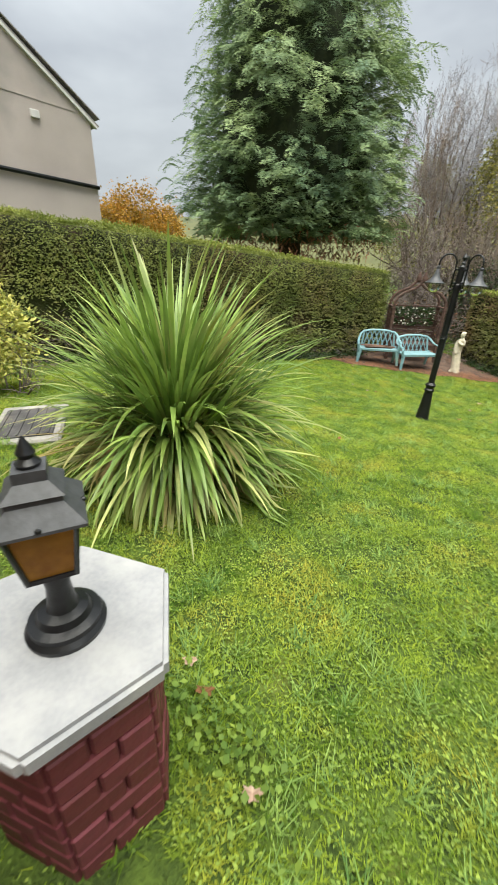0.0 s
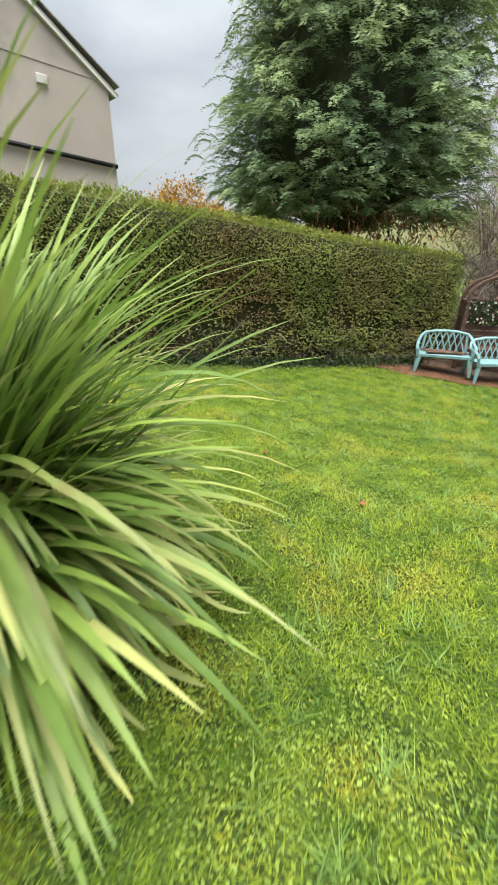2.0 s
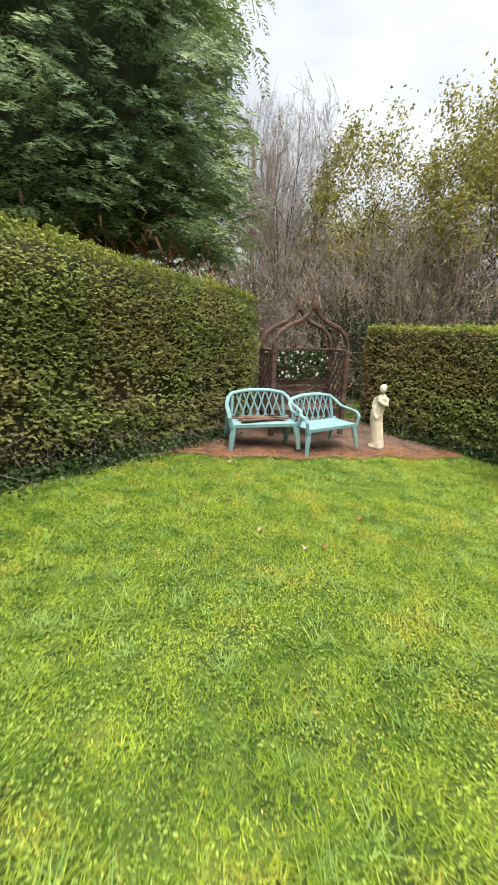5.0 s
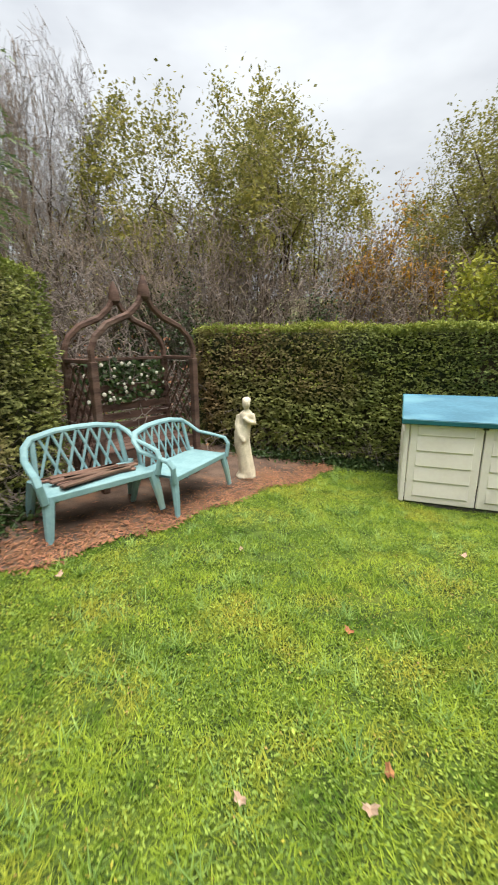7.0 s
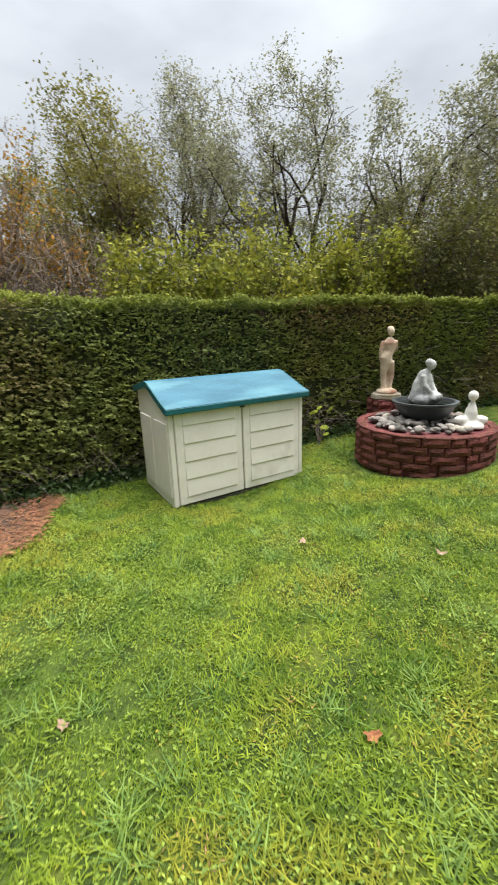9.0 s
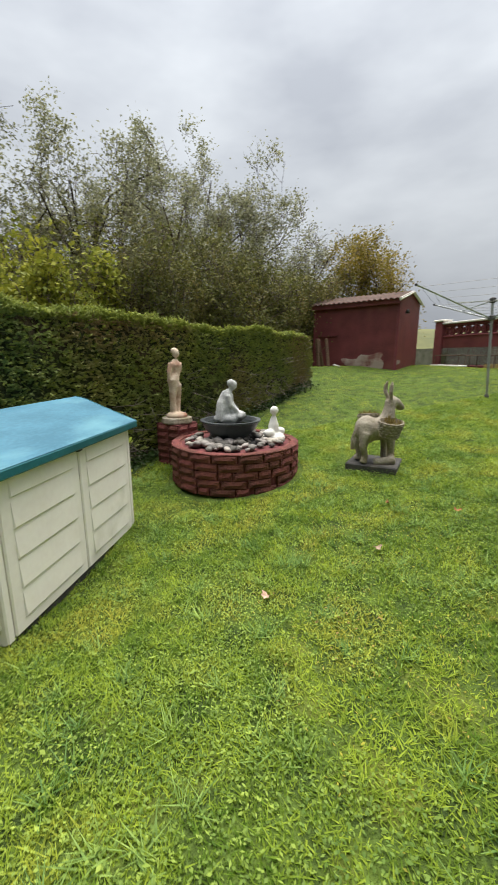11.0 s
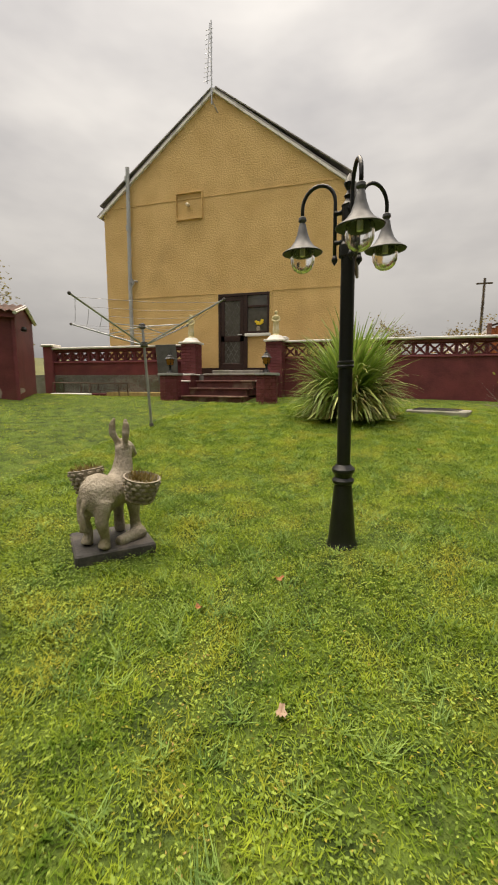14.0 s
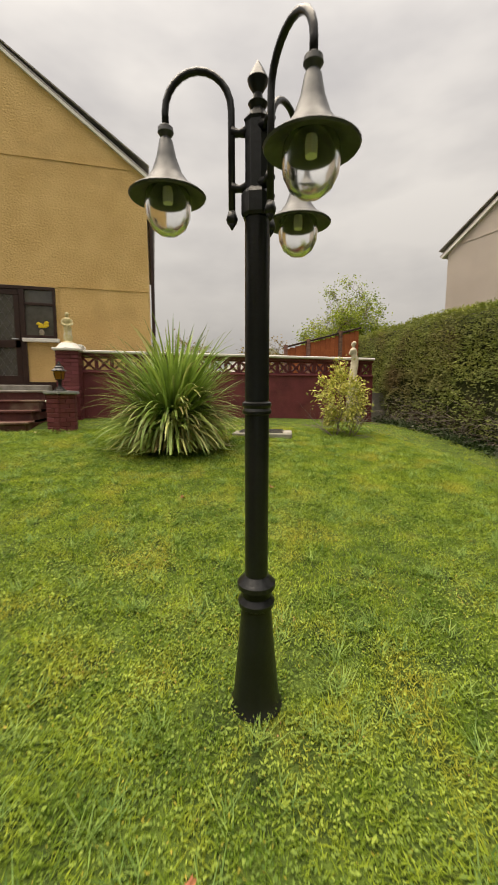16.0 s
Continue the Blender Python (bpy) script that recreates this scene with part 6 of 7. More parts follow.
def red_shed():
    m = pose(-7.24, 2.8, 0.72, 0, 0, 34)
    t = thing("garden_shed", m, "dark red painted block shed with corrugated roof", "shed")
    W, D, H = 2.3, 1.55, 1.76
    bm = bmesh.new()
    box(bm, -W / 2, W / 2, 0, D, -0.3, H)
    part("shed_wall", bm, M["red"], t)
    part("plaster_patch", blob(bmesh.new(), (0.3, 0.012, 0.2), (0.7, 0.02, 0.34), rough=0.7, sub=4), M["red_worn"], t, "flaking faded paint")
    for x in (-W / 2 + 0.03, W / 2 - 0.03):
        part("corner_board", new_box(x - 0.03, x + 0.03, -0.03, -0.002, -0.1, H - 0.02, 0.006), M["red"], t)
    part("fascia", new_box(-W / 2 - 0.03, W / 2 + 0.03, -0.1, -0.035, H - 0.12, H + 0.02, 0.01), M["red"], t)
    bm = bmesh.new()
    n = 72
    rows = [(-0.16, H + 0.0), (D * 0.5, H + 0.26), (D + 0.1, H + 0.02)]
    vs = [[bm.verts.new((-W / 2 - 0.06 + (W + 0.12) * i / n, y, z + 0.022 * math.sin(i * 2 * math.pi / 4))) for i in range(n + 1)] for y, z in rows]
    for a, b in zip(vs, vs[1:]):
        for i in range(n):
            bm.faces.new((a[i], a[i + 1], b[i + 1], b[i]))
    ob = part("corrugated_roof", bm, M["wood_dark"], t, "brown corrugated roof")
    so = ob.modifiers.new("thick", "SOLIDIFY")
    so.thickness = 0.012
    bm = bmesh.new()
    v = [bm.verts.new(p) for p in ((W / 2, 0, H), (W / 2, D, H), (W / 2, D / 2, H + 0.24), (W / 2 - 0.05, 0, H), (W / 2 - 0.05, D, H), (W / 2 - 0.05, D / 2, H + 0.24))]
    for f in ((0, 1, 2), (5, 4, 3), (0, 3, 4, 1), (1, 4, 5, 2), (2, 5, 3, 0)):
        bm.faces.new([v[k] for k in f])
    part("gable_panel", bm, M["red"], t)
    part("barge_board", tube(bmesh.new(), [(W / 2 + 0.04, -0.16, H - 0.03), (W / 2 + 0.04, D / 2, H + 0.23), (W / 2 + 0.04, D + 0.1, H)], 0.04, 4), M["white"], t, "white barge board")
    part("ledge", new_box(-0.95, -0.45, -0.05, -0.002, 0.95, 0.98), M["red"], t)
    part("wall_lamp", lathe(bmesh.new(), [(0.05, 0), (0.06, 0.04), (0.03, 0.09)], 10, pose(W / 2 + 0.08, 0.3, H - 0.32)), M["black"], t)


red_shed()

lean = thing("white_board", pose(-6.98, 2.72, 0.76, 0, 16, 36), "white painted board propped against the shed", "board")
part("plank", new_box(-0.6, 0.6, -0.05, 0.05, 0, 0.03, 0.005), M["white"], lean)
for k, (x, y, r) in enumerate(((-7.35, 1.9, 20), (-7.2, 2.1, -15), (-7.5, 2.1, 5))):
    st = thing("old_post", pose(x, y, float(gz(x, y)) - 0.05, random.uniform(-18, 18), random.uniform(-18, 18), r), "weathered brown post leaning by the hedge end", "post", "old posts")
    part("post_body", new_box(-0.035, 0.035, -0.035, 0.035, 0, 0.75, 0.006), M["wood_old"], st)

gravel = part("gravel_strip", new_box(-6.6, -4.6, 6.55, 7.15, 0.55, 0.93), M["gravel"])
tagged(gravel, "ochre gravel strip below the terrace wall", "gravel", kind="structure")
for x in (-7.5, -6.35):
    fr = thing("metal_stand", pose(x, 6.3, float(gz(x, 6.3))), "rusty low metal garden table frame", "table frame", "metal frames")
    for sx in (-0.45, 0.45):
        for sy in (-0.2, 0.2):
            part("leg", tube(bmesh.new(), [(sx, sy, -0.02), (sx, sy, 0.34)], 0.015, 6), M["wood_dark"], fr)
    bm = bmesh.new()
    for sy in (-0.2, 0.2):
        tube(bm, [(-0.45, sy, 0.34), (0.45, sy, 0.34)], 0.015, 6)
    for sx in (-0.45, 0.45):
        tube(bm, [(sx, -0.2, 0.34), (sx, 0.2, 0.34)], 0.015, 6)
    part("top_frame", bm, M["wood_dark"], fr)
slab2 = thing("white_slab", on(-7.2, 5.9, 6), "pale paving slab lying on the grass", "slab")
part("slab_body", new_box(-0.5, 0.5, -0.15, 0.15, 0, 0.05, 0.01), M["white"], slab2)

cover = thing("drain_cover", on(1.45, 5.05, -20), "dark drain cover in a pale stone kerb", "drain cover")
part("kerb_frame", new_box(-0.5, 0.5, -0.32, 0.32, -0.05, 0.05, 0.02), M["concrete"], cover)
part("cover_plate", new_box(-0.4, 0.35, -0.25, 0.25, 0.05, 0.065, 0.006), M["slate"], cover)
for q in range(6):
    part("cover_rib", new_box(-0.38, 0.33, -0.22 + q * 0.085, -0.2 + q * 0.085, 0.066, 0.074), M["slate"], cover)

for k, (x, y, pale) in enumerate(((-0.14, 2.21, 0), (-0.33, -0.54, 0), (1.17, -1.42, 0), (1.66, -2.37, 1), (1.8, -0.65, 1), (-2.2, 5.2, 1), (-1.71, 5.12, 1), (-1.85, 5.14, 0), (-0.68, -0.9, 0), (-0.15, -1.37, 1), (2.83, -2.0, 1), (1.3, -0.69, 0), (1.41, -0.59, 1), (0.01, -2.2, 1), (0.8, 2.38, 0))):
    lf = thing("fallen_leaf", on(x, y, random.uniform(0, 360), 0.03), "pale curled fallen leaf on the lawn" if pale else "rust-brown curled fallen leaf on the lawn", "leaf", "fallen leaves")
    bm = bmesh.new()
    s = random.uniform(0.017, 0.028)
    lobes = 14
    c = bm.verts.new((0, 0, 0))
    ring = [bm.verts.new((s * (1.25 if q % 2 else 0.85) * math.cos(2 * math.pi * q / lobes) * 1.2, s * (1.2 if q % 2 else 0.8) * math.sin(2 * math.pi * q / lobes) * 0.8, 0.012 * math.cos(4 * math.pi * q / lobes) + 0.006)) for q in range(lobes)]
    for q in range(lobes):
        bm.faces.new((c, ring[q], ring[(q + 1) % lobes]))
    ob = part("leaf_blade", bm, M["leaf_pale" if pale else "leaf_dead"], lf)
# ---------------------------------------------------------------- shrubs and trees


def leaf_cloud(name, centre, size, n, length, width, mat_name, parent, clumps=40, droop=0.0, shell=0.6):
    """Leaves gathered in uneven clumps inside an ellipsoid."""
    c = unit(rng.normal(0, 1, (clumps, 3))) * (shell + (1 - shell) * rng.random((clumps, 1))) * np.array(size) + np.array(centre)
    k = rng.integers(0, clumps, n)
    at = c[k] + rng.normal(0, 1, (n, 3)) * np.array(size) * rng.uniform(0.1, 0.26, (clumps, 1))[k]
    out = unit(at - np.array(centre))
    along = out + rng.normal(0, 0.7, (n, 3)) + [0, 0, -droop]
    v, f = leaf_quads(at, along, rng.normal(0, 0.6, (n, 3)) + [0, 0, 1], rng.uniform(*length, n), rng.uniform(*width, n))
    ob = mesh_part(name, v, f, M[mat_name], parent)
    ob["kind"] = "stuff"
    return ob


def branches(height, spread, seed, levels=4, trunk=0.12, first=0.3, up=0.5, kids=(3, 5), stems=1, lean=0.1):
    """Segments of a branching frame from the foot upward, and the ends of its twigs."""
    r = np.random.default_rng(seed)
    segs, ends = [], []

    def grow(p, d, L, rad, level):
        n = 4 if level == 0 else 3
        pts = [p]
        for k in range(n):
            d = unit(d + r.normal(0, 0.16 + 0.05 * level, 3) + [0, 0, 0.06])
            q = pts[-1] + d * L / n
            segs.append([*pts[-1], *q, rad * (1 - 0.6 * k / n), rad * (1 - 0.6 * (k + 1) / n)])
            pts.append(q)
        if level >= levels:
            ends.append(pts[-1])
            ends.append(pts[-2])
            return
        for j in range(r.integers(*kids) + (3 if level == 0 else 0)):
            t = r.uniform(first if level == 0 else 0.25, 1.0)
            i = min(int(t * n), n - 1)
            s = pts[i] + (pts[i + 1] - pts[i]) * (t * n - i)
            a = r.uniform(0, 2 * math.pi)
            side = unit(np.cross(d, [math.cos(a), math.sin(a), 0.3]))
            nd = unit(d * up + side * spread + [0, 0, 0.15])
            grow(s, nd, L * r.uniform(0.45, 0.68), rad * 0.45 * (1.05 - 0.4 * t), level + 1)

    for s in range(stems):
        a = r.uniform(0, 2 * math.pi)
        tilt = lean * (s > 0 or stems > 1)
        grow(np.array([0.12 * math.cos(a) * (stems > 1), 0.12 * math.sin(a) * (stems > 1), -0.2]), unit(np.array([tilt * math.cos(a), tilt * math.sin(a), 1.0])), height * (0.62 if levels > 2 else 0.8) * r.uniform(0.85, 1.05), trunk, 0)
    return np.array(segs), np.array(ends)


def tree(x, y, height, label, leaf_mat, leaves, seed, spread=0.8, twig_mat="twig", stems=1, levels=4, trunk=0.11, lean=0.3, leaf=(0.06, 0.11), category="tree", kids=(3, 5), first=0.3, scatter=0.22, bark="bark", name="tree", clear=0.0, wide=None, up=0.5, fine=0.006, patchy=1.6):
    """A branching frame scaled to its height and half-width, with leaves gathered round the twig ends."""
    t = thing(name, pose(x, y, float(gz(x, y)) - 0.1), label, category, "trees beyond the hedge")
    segs, ends = branches(height, spread, seed, levels, trunk, first, up=up, stems=stems, lean=lean, kids=kids)
    k = height / segs[:, 5].max()
    segs[:, :6] *= k
    ends = ends * k
    if wide:
        off = np.median(ends[:, :2], axis=0)
        q = wide / np.percentile(np.hypot(*(ends[:, :2] - off).T), 78)
        for c in (0, 1):
            bend = np.clip(ends[:, 2] / height, 0, 1)
            ends[:, c] = (ends[:, c] - off[c] * bend) * q
            for b in (0, 3):
                segs[:, b + c] = (segs[:, b + c] - off[c] * np.clip(segs[:, b + 2] / height, 0, 1)) * q
        # round the crown: what grows past the dome is drawn back to it
        zc = height * 0.42
        for arr, cols in ((ends, (0,)), (segs, (0, 3))):
            for b in cols:
                rho = np.sqrt((np.hypot(arr[:, b], arr[:, b + 1]) / (wide * 1.12)) ** 2 + ((arr[:, b + 2] - zc) / (height - zc)) ** 2)
                pull = np.where(rho > 1, rho**-0.95, 1.0)
                arr[:, b] *= pull
                arr[:, b + 1] *= pull
                arr[:, b + 2] = zc + (arr[:, b + 2] - zc) * np.where(arr[:, b + 2] > zc, pull, 1.0)
    thick = segs[:, 6] > trunk * 0.16
    v, f = tubes(segs[thick], 6)
    mesh_part("trunk", v, f, M[bark], t, smooth=True)
    if (~thick).any():
        s = segs[~thick]
        s[:, 6:] = np.maximum(s[:, 6:], fine)
        s[:, 7] *= 0.7
        v, f = tubes(s, 3)
        mesh_part("twig_mass", v, f, M[twig_mat], t)["kind"] = "stuff"
    if leaves:
        r = np.random.default_rng(seed + 50)
        leaves, leaf = int(leaves * 1.35), (leaf[0] * 0.8, leaf[1] * 0.8)
        ends = ends[ends[:, 2] > clear * height]
        # some twigs keep many leaves and some have lost theirs
        keep = r.random(len(ends)) ** patchy
        e = ends[r.choice(len(ends), leaves, p=keep / keep.sum())]
        at = e + np.clip(r.normal(0, 1, (leaves, 3)), -1.6, 1.6) * r.uniform(0.03, scatter, (leaves, 1))
        v, f = leaf_quads(at, r.normal(0, 1, (leaves, 3)) + [0, 0, -0.2], r.normal(0, 0.7, (leaves, 3)) + [0, 0, 1], r.uniform(*leaf, leaves), r.uniform(leaf[0] * 0.45, leaf[1] * 0.6, leaves))
        mesh_part("crown", v, f, M[leaf_mat], t)["kind"] = "stuff"
    return t


def conifer(x, y, height, radius, skirt):
    """A dense cypress: limbs clothed in drooping flat sprays, with gaps between."""
    z = float(gz(x, y))
    t = thing("conifer_tree", pose(x, y, z), "tall dense dark green cypress behind the hedge", "tree")
    part("trunk", tube(bmesh.new(), [(0, 0, -0.2), (0.05, 0, height * 0.4), (0, 0, height * 0.97)], [0.4, 0.28, 0.04], 10), M["bark"], t)
    # added solid core, coloured near black for the shade deep in the crown
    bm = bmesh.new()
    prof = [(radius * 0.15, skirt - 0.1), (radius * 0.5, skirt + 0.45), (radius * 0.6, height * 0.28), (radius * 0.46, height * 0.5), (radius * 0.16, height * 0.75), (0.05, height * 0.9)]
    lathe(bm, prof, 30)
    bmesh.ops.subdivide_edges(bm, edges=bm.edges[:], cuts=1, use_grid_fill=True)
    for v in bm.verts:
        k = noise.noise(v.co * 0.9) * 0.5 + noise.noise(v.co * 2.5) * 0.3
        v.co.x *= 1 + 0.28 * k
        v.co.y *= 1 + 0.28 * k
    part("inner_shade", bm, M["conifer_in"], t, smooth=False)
    # boughs, each carrying several flat fans that rise from it and hang at their tips
    boughs, fans, per = 1500, 4, 80
    u0 = rng.random(boughs) ** 1.3
    az0 = rng.uniform(0, 2 * math.pi, boughs)
    lump = np.array([noise.noise(Vector((math.cos(a) * 2.0, math.sin(a) * 2.0, q * 7.0))) for a, q in zip(az0, u0)])
    r0 = np.interp(u0, [0, 0.05, 0.2, 0.35, 0.51, 0.8, 1], [0.9, 1.0, 1.0, 0.87, 0.72, 0.4, 0.03]) * radius * (0.94 + 0.22 * lump) * rng.uniform(0.8, 1.06, boughs)
    N = boughs * fans
    u = np.clip(np.repeat(u0, fans) + rng.normal(0, 0.014, N), 0, 1)
    az = np.repeat(az0, fans) + rng.normal(0, 0.075, N) / (0.35 + np.repeat(r0, fans) / radius)
    rr = np.repeat(r0, fans) * rng.uniform(0.84, 1.03, N)
    zz = skirt + (height - skirt) * u
    out = np.column_stack([np.cos(az), np.sin(az), np.zeros(N)])
    side = np.column_stack([-np.sin(az), np.cos(az), np.zeros(N)])
    yaw = rng.normal(0, 0.45, (N, 1))
    out, side = out * np.cos(yaw) + side * np.sin(yaw), side * np.cos(yaw) - out * np.sin(yaw)
    tip = np.column_stack([np.cos(az) * rr, np.sin(az) * rr, zz])
    s = np.tile((np.arange(per) + 0.5) / per, (N, 1))
    L = rng.uniform(0.45, 0.95, (N, 1))
    hang = rng.uniform(0.35, 0.8, (N, 1)) * np.interp(np.repeat(u0, fans), [0, 0.25, 0.5, 1], [0.3, 0.5, 1.0, 1.1])[:, None]
    sgn = np.where(np.arange(per) % 2, 1.0, -1.0)[None] * np.ones((N, 1))
    wide = rng.uniform(0.1, 0.2, (N, 1)) * (1.15 - s) * (0.35 + s * 1.2)
    fan = sgn * wide * rng.random((N, per))
    pos = tip[:, None] - out[:, None] * (L * (1 - s))[:, :, None] + side[:, None] * fan[:, :, None]
    pos[:, :, 2] += 0.22 * L * np.sin(s * 2.6) - hang * s**2.4 * L - 0.4 * np.abs(fan) + rng.normal(0, 0.012, (N, per))
    along = out[:, None] * (0.9 - 0.4 * s)[:, :, None] + side[:, None] * (sgn * 0.75)[:, :, None] + rng.normal(0, 0.14, (N, per, 3))
    along[:, :, 2] -= 0.05 + 1.0 * hang * s
    nrm = out[:, None] * 1.0 + rng.normal(0, 0.25, (N, per, 3))
    nrm[:, :, 2] += 0.75
    n = N * per
    v, f = leaf_tris(pos.reshape(-1, 3), along.reshape(-1, 3), nrm.reshape(-1, 3), rng.uniform(0.055, 0.105, n), rng.uniform(0.017, 0.031, n))
    mesh_part("crown", v, f, M["conifer"], t)["kind"] = "stuff"
    # rusty dead skirt under the lowest boughs
    n = 1400
    a, rad = rng.uniform(0, 2 * math.pi, n), radius * rng.uniform(0.3, 0.8, n)
    at = np.column_stack([np.cos(a) * rad, np.sin(a) * rad, skirt + rng.uniform(-0.5, 0.25, n)])
    v, f = leaf_tris(at, rng.normal(0, 0.6, (n, 3)) + [0, 0, -1.0], rng.normal(0, 1, (n, 3)), rng.uniform(0.12, 0.3, n), rng.uniform(0.02, 0.05, n))
    mesh_part("dead_skirt", v, f, M["needles"], t, "rust-brown dead sprays")["kind"] = "stuff"


conifer(7.15, -3.9, 13.5, 3.6, 2.35)

tree(1.4, -12.8, 8.6, "rounded tree with thin olive autumn leaves", "olive", 42000, 31, spread=0.95, stems=11, lean=0.95, levels=4, trunk=0.075, leaf=(0.09, 0.16), scatter=0.34, kids=(2, 5), first=0.25, clear=0.4, wide=3.9, patchy=0.7)
tree(5.5, -10.6, 8.4, "bare grey-twigged tree beside the cypress", "olive", 0, 12, spread=0.5, stems=4, lean=0.2, twig_mat="twig_pale", trunk=0.05, kids=(4, 6), wide=1.5, fine=0.005)
tree(6.7, -11.8, 9.4, "bare grey-twigged tree beside the cypress", "olive", 0, 41, spread=0.5, stems=4, lean=0.2, twig_mat="twig_pale", trunk=0.05, kids=(4, 6), wide=1.7, fine=0.005)
tree(5.9, -9.0, 7.2, "bare brown-twigged tree beside the cypress", "olive", 0, 32, spread=0.5, stems=4, lean=0.3, twig_mat="twig_brown", trunk=0.045, kids=(3, 5), wide=1.0, fine=0.006, bark="twig_brown")
tree(-2.4, -9.6, 5.5, "small tree with golden autumn leaves", "gold", 5000, 13, spread=0.8, stems=3, leaf=(0.08, 0.15), scatter=0.3, wide=1.1)
tree(-5.9, -11.4, 7.3, "olive-leaved autumn tree beyond the hedge", "olive", 26000, 14, spread=0.8, stems=5, lean=0.4, leaf=(0.08, 0.14), scatter=0.3, wide=2.1, first=0.2)
tree(-9.4, -10.8, 8.6, "slender tree with sparse grey-green leaves", "grey_leaf", 13000, 15, spread=0.55, stems=4, lean=0.2, twig_mat="twig_dark", leaf=(0.07, 0.12), wide=2.0)
tree(-8.8, -7.1, 7.6, "open dark-limbed tree with sparse grey-green leaves", "grey_leaf", 17000, 16, spread=0.65, stems=3, lean=0.3, twig_mat="twig_dark", leaf=(0.07, 0.12), wide=2.5, trunk=0.13, bark="bark_dark")
tree(-10.1, -3.4, 6.7, "open dark-limbed tree with sparse grey-green leaves", "grey_leaf", 18000, 17, spread=0.75, stems=3, lean=0.35, twig_mat="twig_dark", leaf=(0.07, 0.12), wide=2.1, trunk=0.13, bark="bark_dark")
tree(-10.9, -1.5, 6.6, "open tree with thinning grey-green leaves", "grey_leaf", 15000, 18, spread=0.8, stems=3, lean=0.3, twig_mat="twig_dark", leaf=(0.07, 0.12), wide=1.9)
tree(-11.5, 0.3, 7.4, "open tree with thinning grey-green leaves", "grey_leaf", 20000, 19, spread=0.75, stems=4, lean=0.4, twig_mat="twig_dark", leaf=(0.07, 0.13), wide=2.6)
tree(-11.6, 3.8, 4.9, "slight tree with thinning grey-green leaves", "grey_leaf", 4500, 24, spread=0.75, stems=3, lean=0.3, twig_mat="twig_dark", leaf=(0.07, 0.13), wide=1.4)
tree(-10.2, 5.0, 4.5, "small olive-yellow tree behind the shed", "yellow_dull", 17000, 20, spread=0.7, stems=3, leaf=(0.07, 0.13), scatter=0.26, wide=1.4)
tree(21.0, -5.1, 5.5, "distant tree with orange autumn leaves", "gold", 26000, 21, spread=0.9, stems=5, leaf=(0.12, 0.22), scatter=0.4, wide=2.2)
tree(6.2, 11.4, 4.9, "bushy bright green tree beyond the wall", "bright_leaf", 30000, 22, spread=0.6, stems=6, lean=0.35, leaf=(0.06, 0.12), scatter=0.22, wide=1.35, first=0.15)
tree(9.0, -14.5, 7.0, "olive autumn tree in the distance", "olive", 9000, 23, spread=0.9, stems=3, leaf=(0.1, 0.18), scatter=0.35)

# bare thicket and shrubs just beyond the hedge
for k, (x, y, h, w) in enumerate(((4.9, -8.3, 3.4, 1.3), (3.7, -8.6, 3.8, 1.3), (2.6, -8.9, 4.2, 1.5), (1.5, -9.4, 4.2, 1.5), (0.4, -9.3, 4.2, 1.6), (-0.9, -8.5, 4.1, 1.5), (-2.0, -8.9, 3.6, 1.3), (-3.2, -9.4, 3.4, 1.3), (4.3, -6.6, 2.5, 1.0))):
    tree(x, y, h * 1.2, "tangled bare brown thicket beyond the hedge", "olive", 500, 60 + k, spread=1.1, stems=8, lean=0.7, trunk=0.03, levels=3, kids=(4, 6), first=0.1, leaf=(0.05, 0.09), category="thicket", name="thicket", wide=w, twig_mat="twig_brown" if k % 2 else "twig", fine=0.008)
SHRUBS = ((-4.3, -6.9, 3.5, "yellow", 9000, 1.3), (-5.5, -5.7, 3.4, "yellow", 9000, 1.3), (-6.1, -4.0, 3.1, "yellow", 7000, 1.0), (-7.7, -2.7, 4.0, "olive_dark", 17000, 1.5), (-7.9, -1.2, 3.6, "olive_dark", 14000, 1.3), (-8.3, 0.1, 3.6, "olive_dark", 15000, 1.4), (-9.2, 1.7, 3.5, "olive_dark", 14000, 1.3), (-9.9, 3.2, 3.2, "olive_dark", 9500, 1.2), (-2.9, -8.0, 2.9, "olive", 3200, 1.0), (2.5, -7.7, 2.8, "dark_leaf", 3600, 0.75), (-0.2, -7.5, 2.8, "dark_leaf", 2800, 0.7), (3.3, -7.9, 2.7, "dark_leaf", 2600, 0.6), (-7.5, -7.8, 4.0, "olive_dark", 6000, 1.6), (-4.6, -9.9, 4.3, "olive", 5200, 1.7), (-9.3, -4.8, 3.9, "olive_dark", 6500, 1.4))
for k, (x, y, h, mname, n, w) in enumerate(SHRUBS):
    words = {"yellow": "yellow-green leafy shrub beyond the hedge", "dark_leaf": "dark ivy-clad shrub beyond the hedge"}.get(mname, "leafy olive shrub beyond the hedge")
    tree(x, y, h, words, mname, n, 90 + k, spread=0.95, stems=6, lean=0.6, trunk=0.04, levels=3, kids=(4, 6), first=0.1, leaf=(0.09, 0.17) if mname == "yellow" else (0.06, 0.11), category="shrub", name="shrub", scatter=0.24, wide=w, twig_mat="twig_dark")
for k, (x, y, h) in enumerate(((3.5, -5.2, 1.5), (3.0, -5.6, 1.7))):
    tree(x, y, h, "dead brown brushwood behind the arbour", "needles", 200, 120 + k, spread=1.2, stems=8, lean=0.8, trunk=0.018, levels=2, kids=(4, 7), first=0.1, leaf=(0.05, 0.11), category="brushwood", name="brushwood")

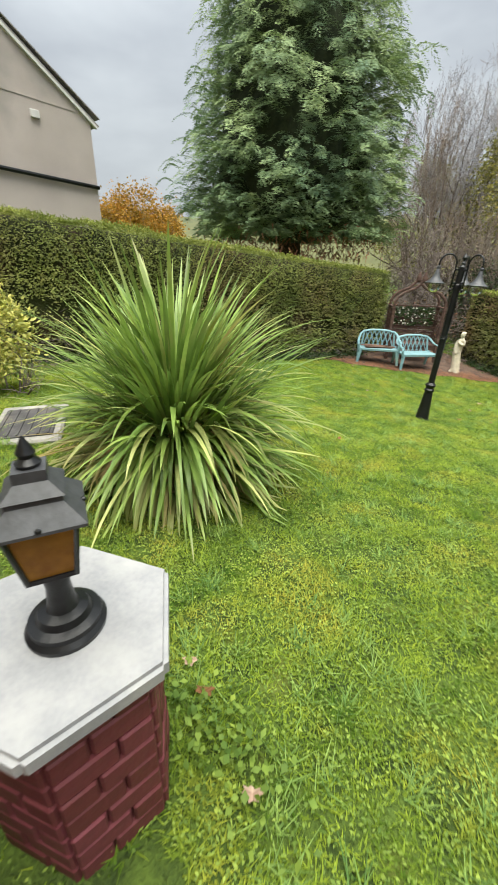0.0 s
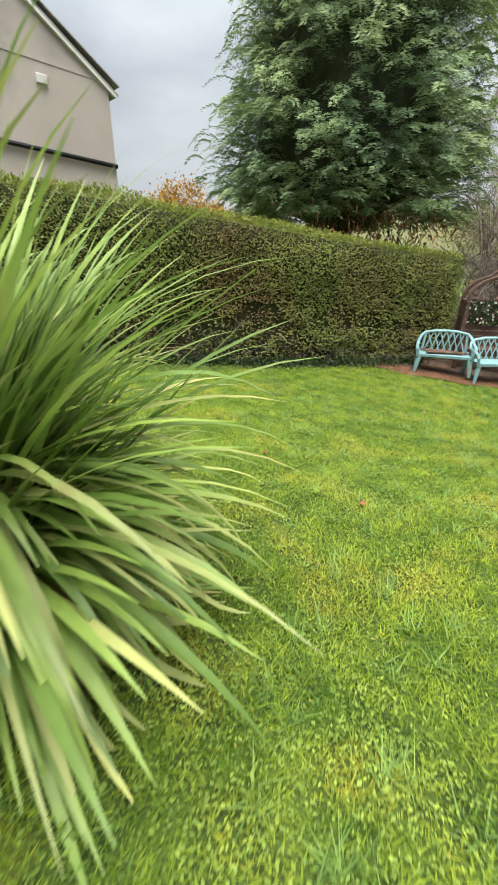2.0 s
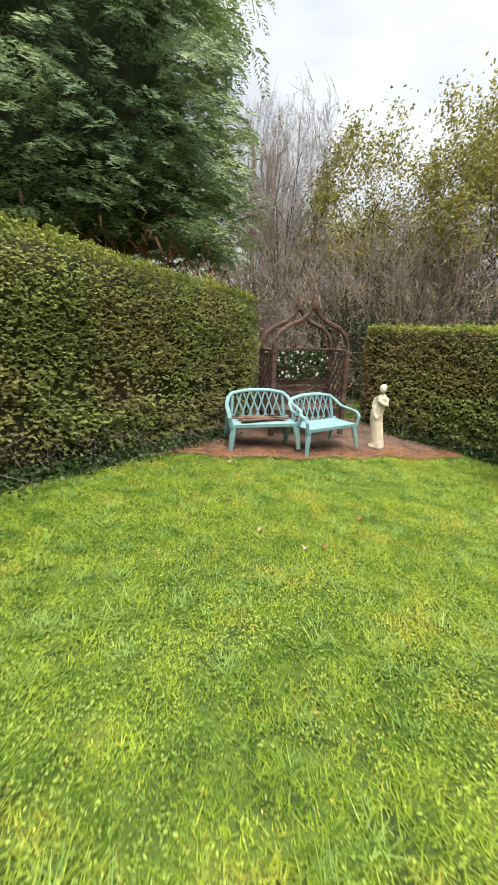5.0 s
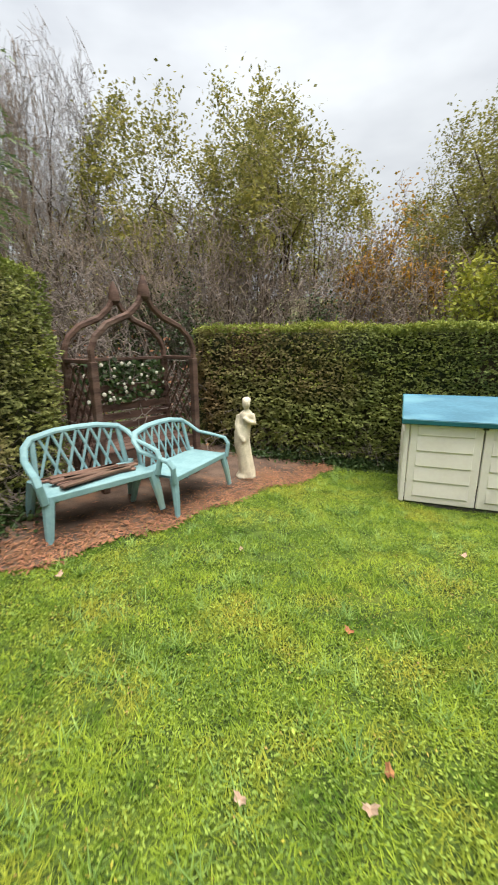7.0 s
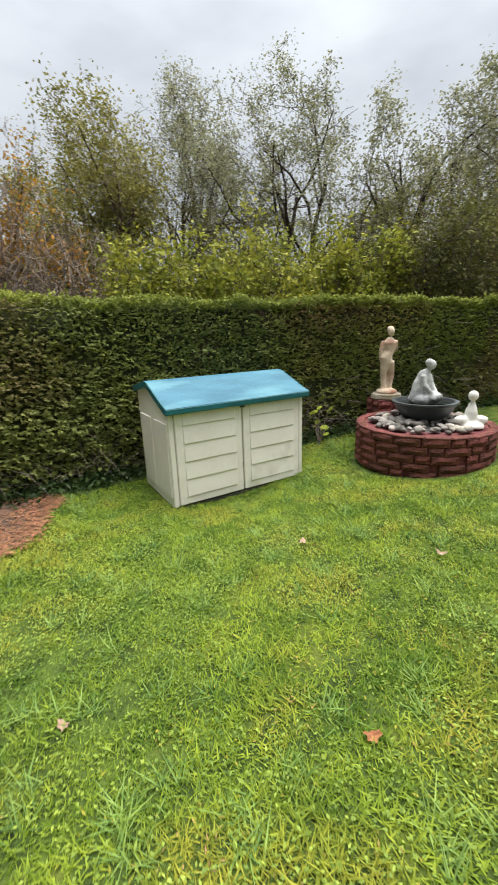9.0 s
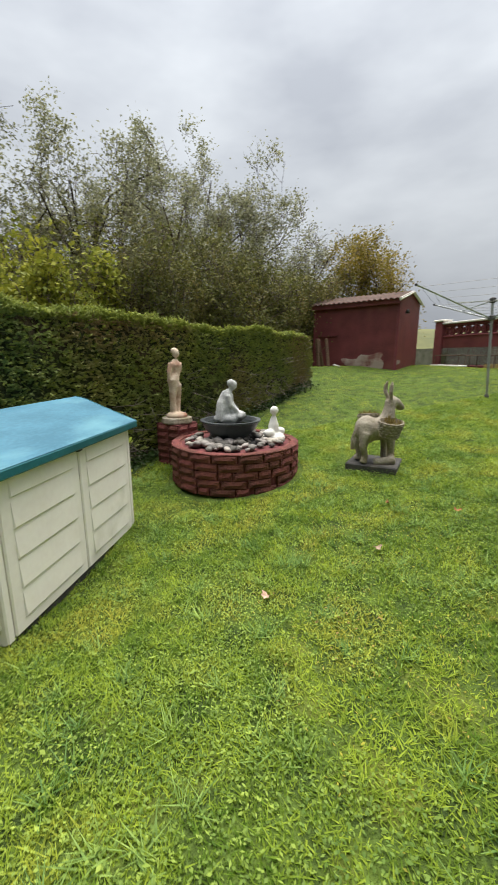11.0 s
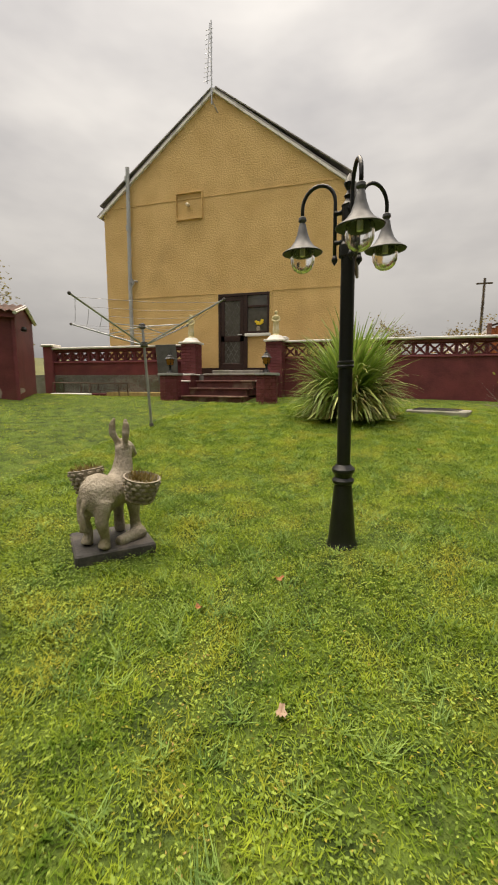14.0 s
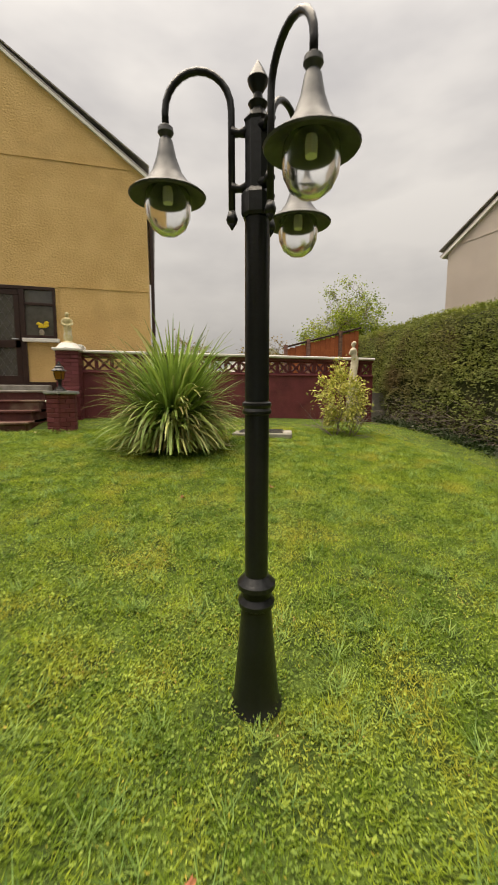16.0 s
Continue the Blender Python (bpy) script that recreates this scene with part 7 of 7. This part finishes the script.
variegated = thing("variegated_shrub", on(2.9, 4.97), "yellow variegated garden shrub on the lawn", "shrub")
sg, en = branches(1.0, 0.8, 5, levels=2, trunk=0.018, stems=6, lean=0.5, first=0.2)
v, f = tubes(sg)
mesh_part("stems", v, f, M["twig"], variegated)
leaf_cloud("leaves", (0, 0, 0.7), (0.4, 0.4, 0.5), 2400, (0.05, 0.09), (0.025, 0.045), "variegated", variegated, 40)

# weeds at the foot of the pier and along the hedges
weeds = thing("weeds", on(-2.0, 5.15), "dark green weeds at the foot of the brick pier", "weeds", kind="stuff")
n = 260
at = np.column_stack([rng.normal(-0.02, 0.16, n), rng.normal(0.05, 0.07, n), rng.uniform(0.0, 0.07, n)])
v, f = leaf_quads(at, rng.normal(0, 0.7, (n, 3)) + [0, 0, 0.4], rng.normal(0, 0.4, (n, 3)) + [0, 0, 1], rng.uniform(0.02, 0.045, n), rng.uniform(0.015, 0.03, n))
mesh_part("weed_leaves", v, f, M["clover"], weeds)
edge = thing("hedge_foot_weeds", Matrix(), "ivy and weeds growing along the hedge foot", "weeds", kind="stuff")
n = 9000
yy = rng.uniform(-3.1, 7.5, n)
xx = hedge_line_e(yy) - np.abs(rng.normal(0, 0.13, n)) + 0.08
m2 = 7000
ss = rng.uniform(-5.4, 1.6, m2)
xx = np.concatenate([xx, ss])
yy = np.concatenate([yy, south_front(ss) + np.abs(rng.normal(0, 0.13, m2)) - 0.05])
n = len(xx)
at = np.column_stack([xx, yy, lawn_z(xx, yy) + np.abs(rng.normal(0, 0.06, n))])
v, f = leaf_quads(at, rng.normal(0, 0.8, (n, 3)) + [0, 0, 0.3], rng.normal(0, 0.4, (n, 3)) + [0, 0, 1], rng.uniform(0.03, 0.075, n), rng.uniform(0.02, 0.045, n))
mesh_part("foot_leaves", v, f, M["dark_leaf"], edge)

def round_leaved_plant(x, y):
    """A young plant of a few broad rounded leaves on thin stalks."""
    t = thing("young_plant", on(x, y), "young plant with round pale green leaves by the hedge", "plant")
    r = random.Random(4)
    for k in range(11):
        a, h, d = r.uniform(0, 6.28), r.uniform(0.12, 0.5), r.uniform(0.05, 0.17)
        tip = Vector((d * math.cos(a), d * math.sin(a), h))
        part("stalk", tube(bmesh.new(), [(0, 0, -0.02), tip * 0.6 + Vector((0, 0, 0.03)), tip], 0.004, 5), M["twig"], t)
        bm = bmesh.new()
        bmesh.ops.create_circle(bm, cap_ends=True, cap_tris=True, segments=10, radius=r.uniform(0.035, 0.055))
        for v in bm.verts:
            v.co.z = -3.0 * v.co.length_squared
        leaf = part("leaf", bm, M["bright_leaf"], t)
        leaf.matrix_local = pose(tip.x, tip.y, tip.z, r.uniform(20, 60), r.uniform(-25, 25), r.uniform(-80, 40) + 45)


round_leaved_plant(-2.2, -3.0)

# ---------------------------------------------------------------- beyond the garden


def far_hills():
    n = 160
    v = []
    for i in range(n):
        a = 2 * math.pi * i / n
        d = (math.cos(a), math.sin(a))
        north = max(0.0, math.cos(a - radians(75)))
        h = (10.5 - 7 * north) * (1 + 0.25 * noise.noise(Vector((d[0] * 3, d[1] * 3, 0))))
        for k, (r, z) in enumerate(((60, -0.5), (68, 0.55), (80, 0.9), (110, 1.0), (400, 0.6))):
            v.append((d[0] * r, d[1] * r, z * h if z > 0 else z))
    idx = np.arange(n * 5).reshape(n, 5)
    nx = np.roll(idx, -1, 0)
    f = np.stack([idx[:, :-1], nx[:, :-1], nx[:, 1:], idx[:, 1:]], -1).reshape(-1, 4)
    ob = mesh_part("backdrop", v, f, M["hill"], smooth=True)
    tagged(ob, "low wooded hills in the far distance", "hills", kind="structure")


far_hills()

fence = thing("garden_fence", pose(3.2, 9.05, 1.4), "rust-orange boarded fence rising beyond the garden wall", "fence")
for k in range(15):
    x = k * 0.15
    part("fence_board", new_box(x, x + 0.144, -0.012, 0.012, 0, 1.24 + 0.27 * x + 0.004 * (k % 3), 0.003), M["rust"], fence)
for x in (-0.05, 0.62, 1.6):
    part("fence_post", new_box(x, x + 0.1, -0.075, -0.014, 0, 1.36 + 0.27 * x, 0.006), M["wood_old"], fence)
cap = part("fence_rail", new_box(-0.06, 2.4, -0.05, 0.04, 0, 0.05, 0.006), M["brown_frame"], fence, "dark capping rail")
cap.matrix_local = pose(0, 0, 1.26, 0, -15.1, 0)

pole = thing("utility_pole", pose(8.0, 29, 0), "tall wooden utility pole in the distance", "utility pole")
part("pole_shaft", tube(bmesh.new(), [(0, 0, 0), (0, 0, 8.6)], [0.12, 0.08], 8), M["bark"], pole)
part("cross_arm", new_box(-0.5, 0.5, -0.05, 0.05, 8.2, 8.3), M["bark"], pole)
gable_house("distant_house", pose(13.5, 44, 0, 0, 0, 10), 8, 8, 0, 4.2, 7.2, M["render_grey"], "distant pale rendered house with a low roof")
gable_house("distant_house", pose(24, 46, 0, 0, 0, -30), 8, 8, 0, 4.0, 6.8, M["render_grey"], "distant pale rendered house with a low roof")
for k, (x, y, h) in enumerate(((5.3, 17.0, 3.6), (1.4, 24.0, 4.5))):
    tree(x, y, h, "rounded garden shrub beyond the wall", "straw", 4000, 140 + k, spread=0.9, stems=5, lean=0.5, trunk=0.05, levels=3, kids=(3, 5), leaf=(0.1, 0.2), category="shrub", name="shrub", scatter=0.3)
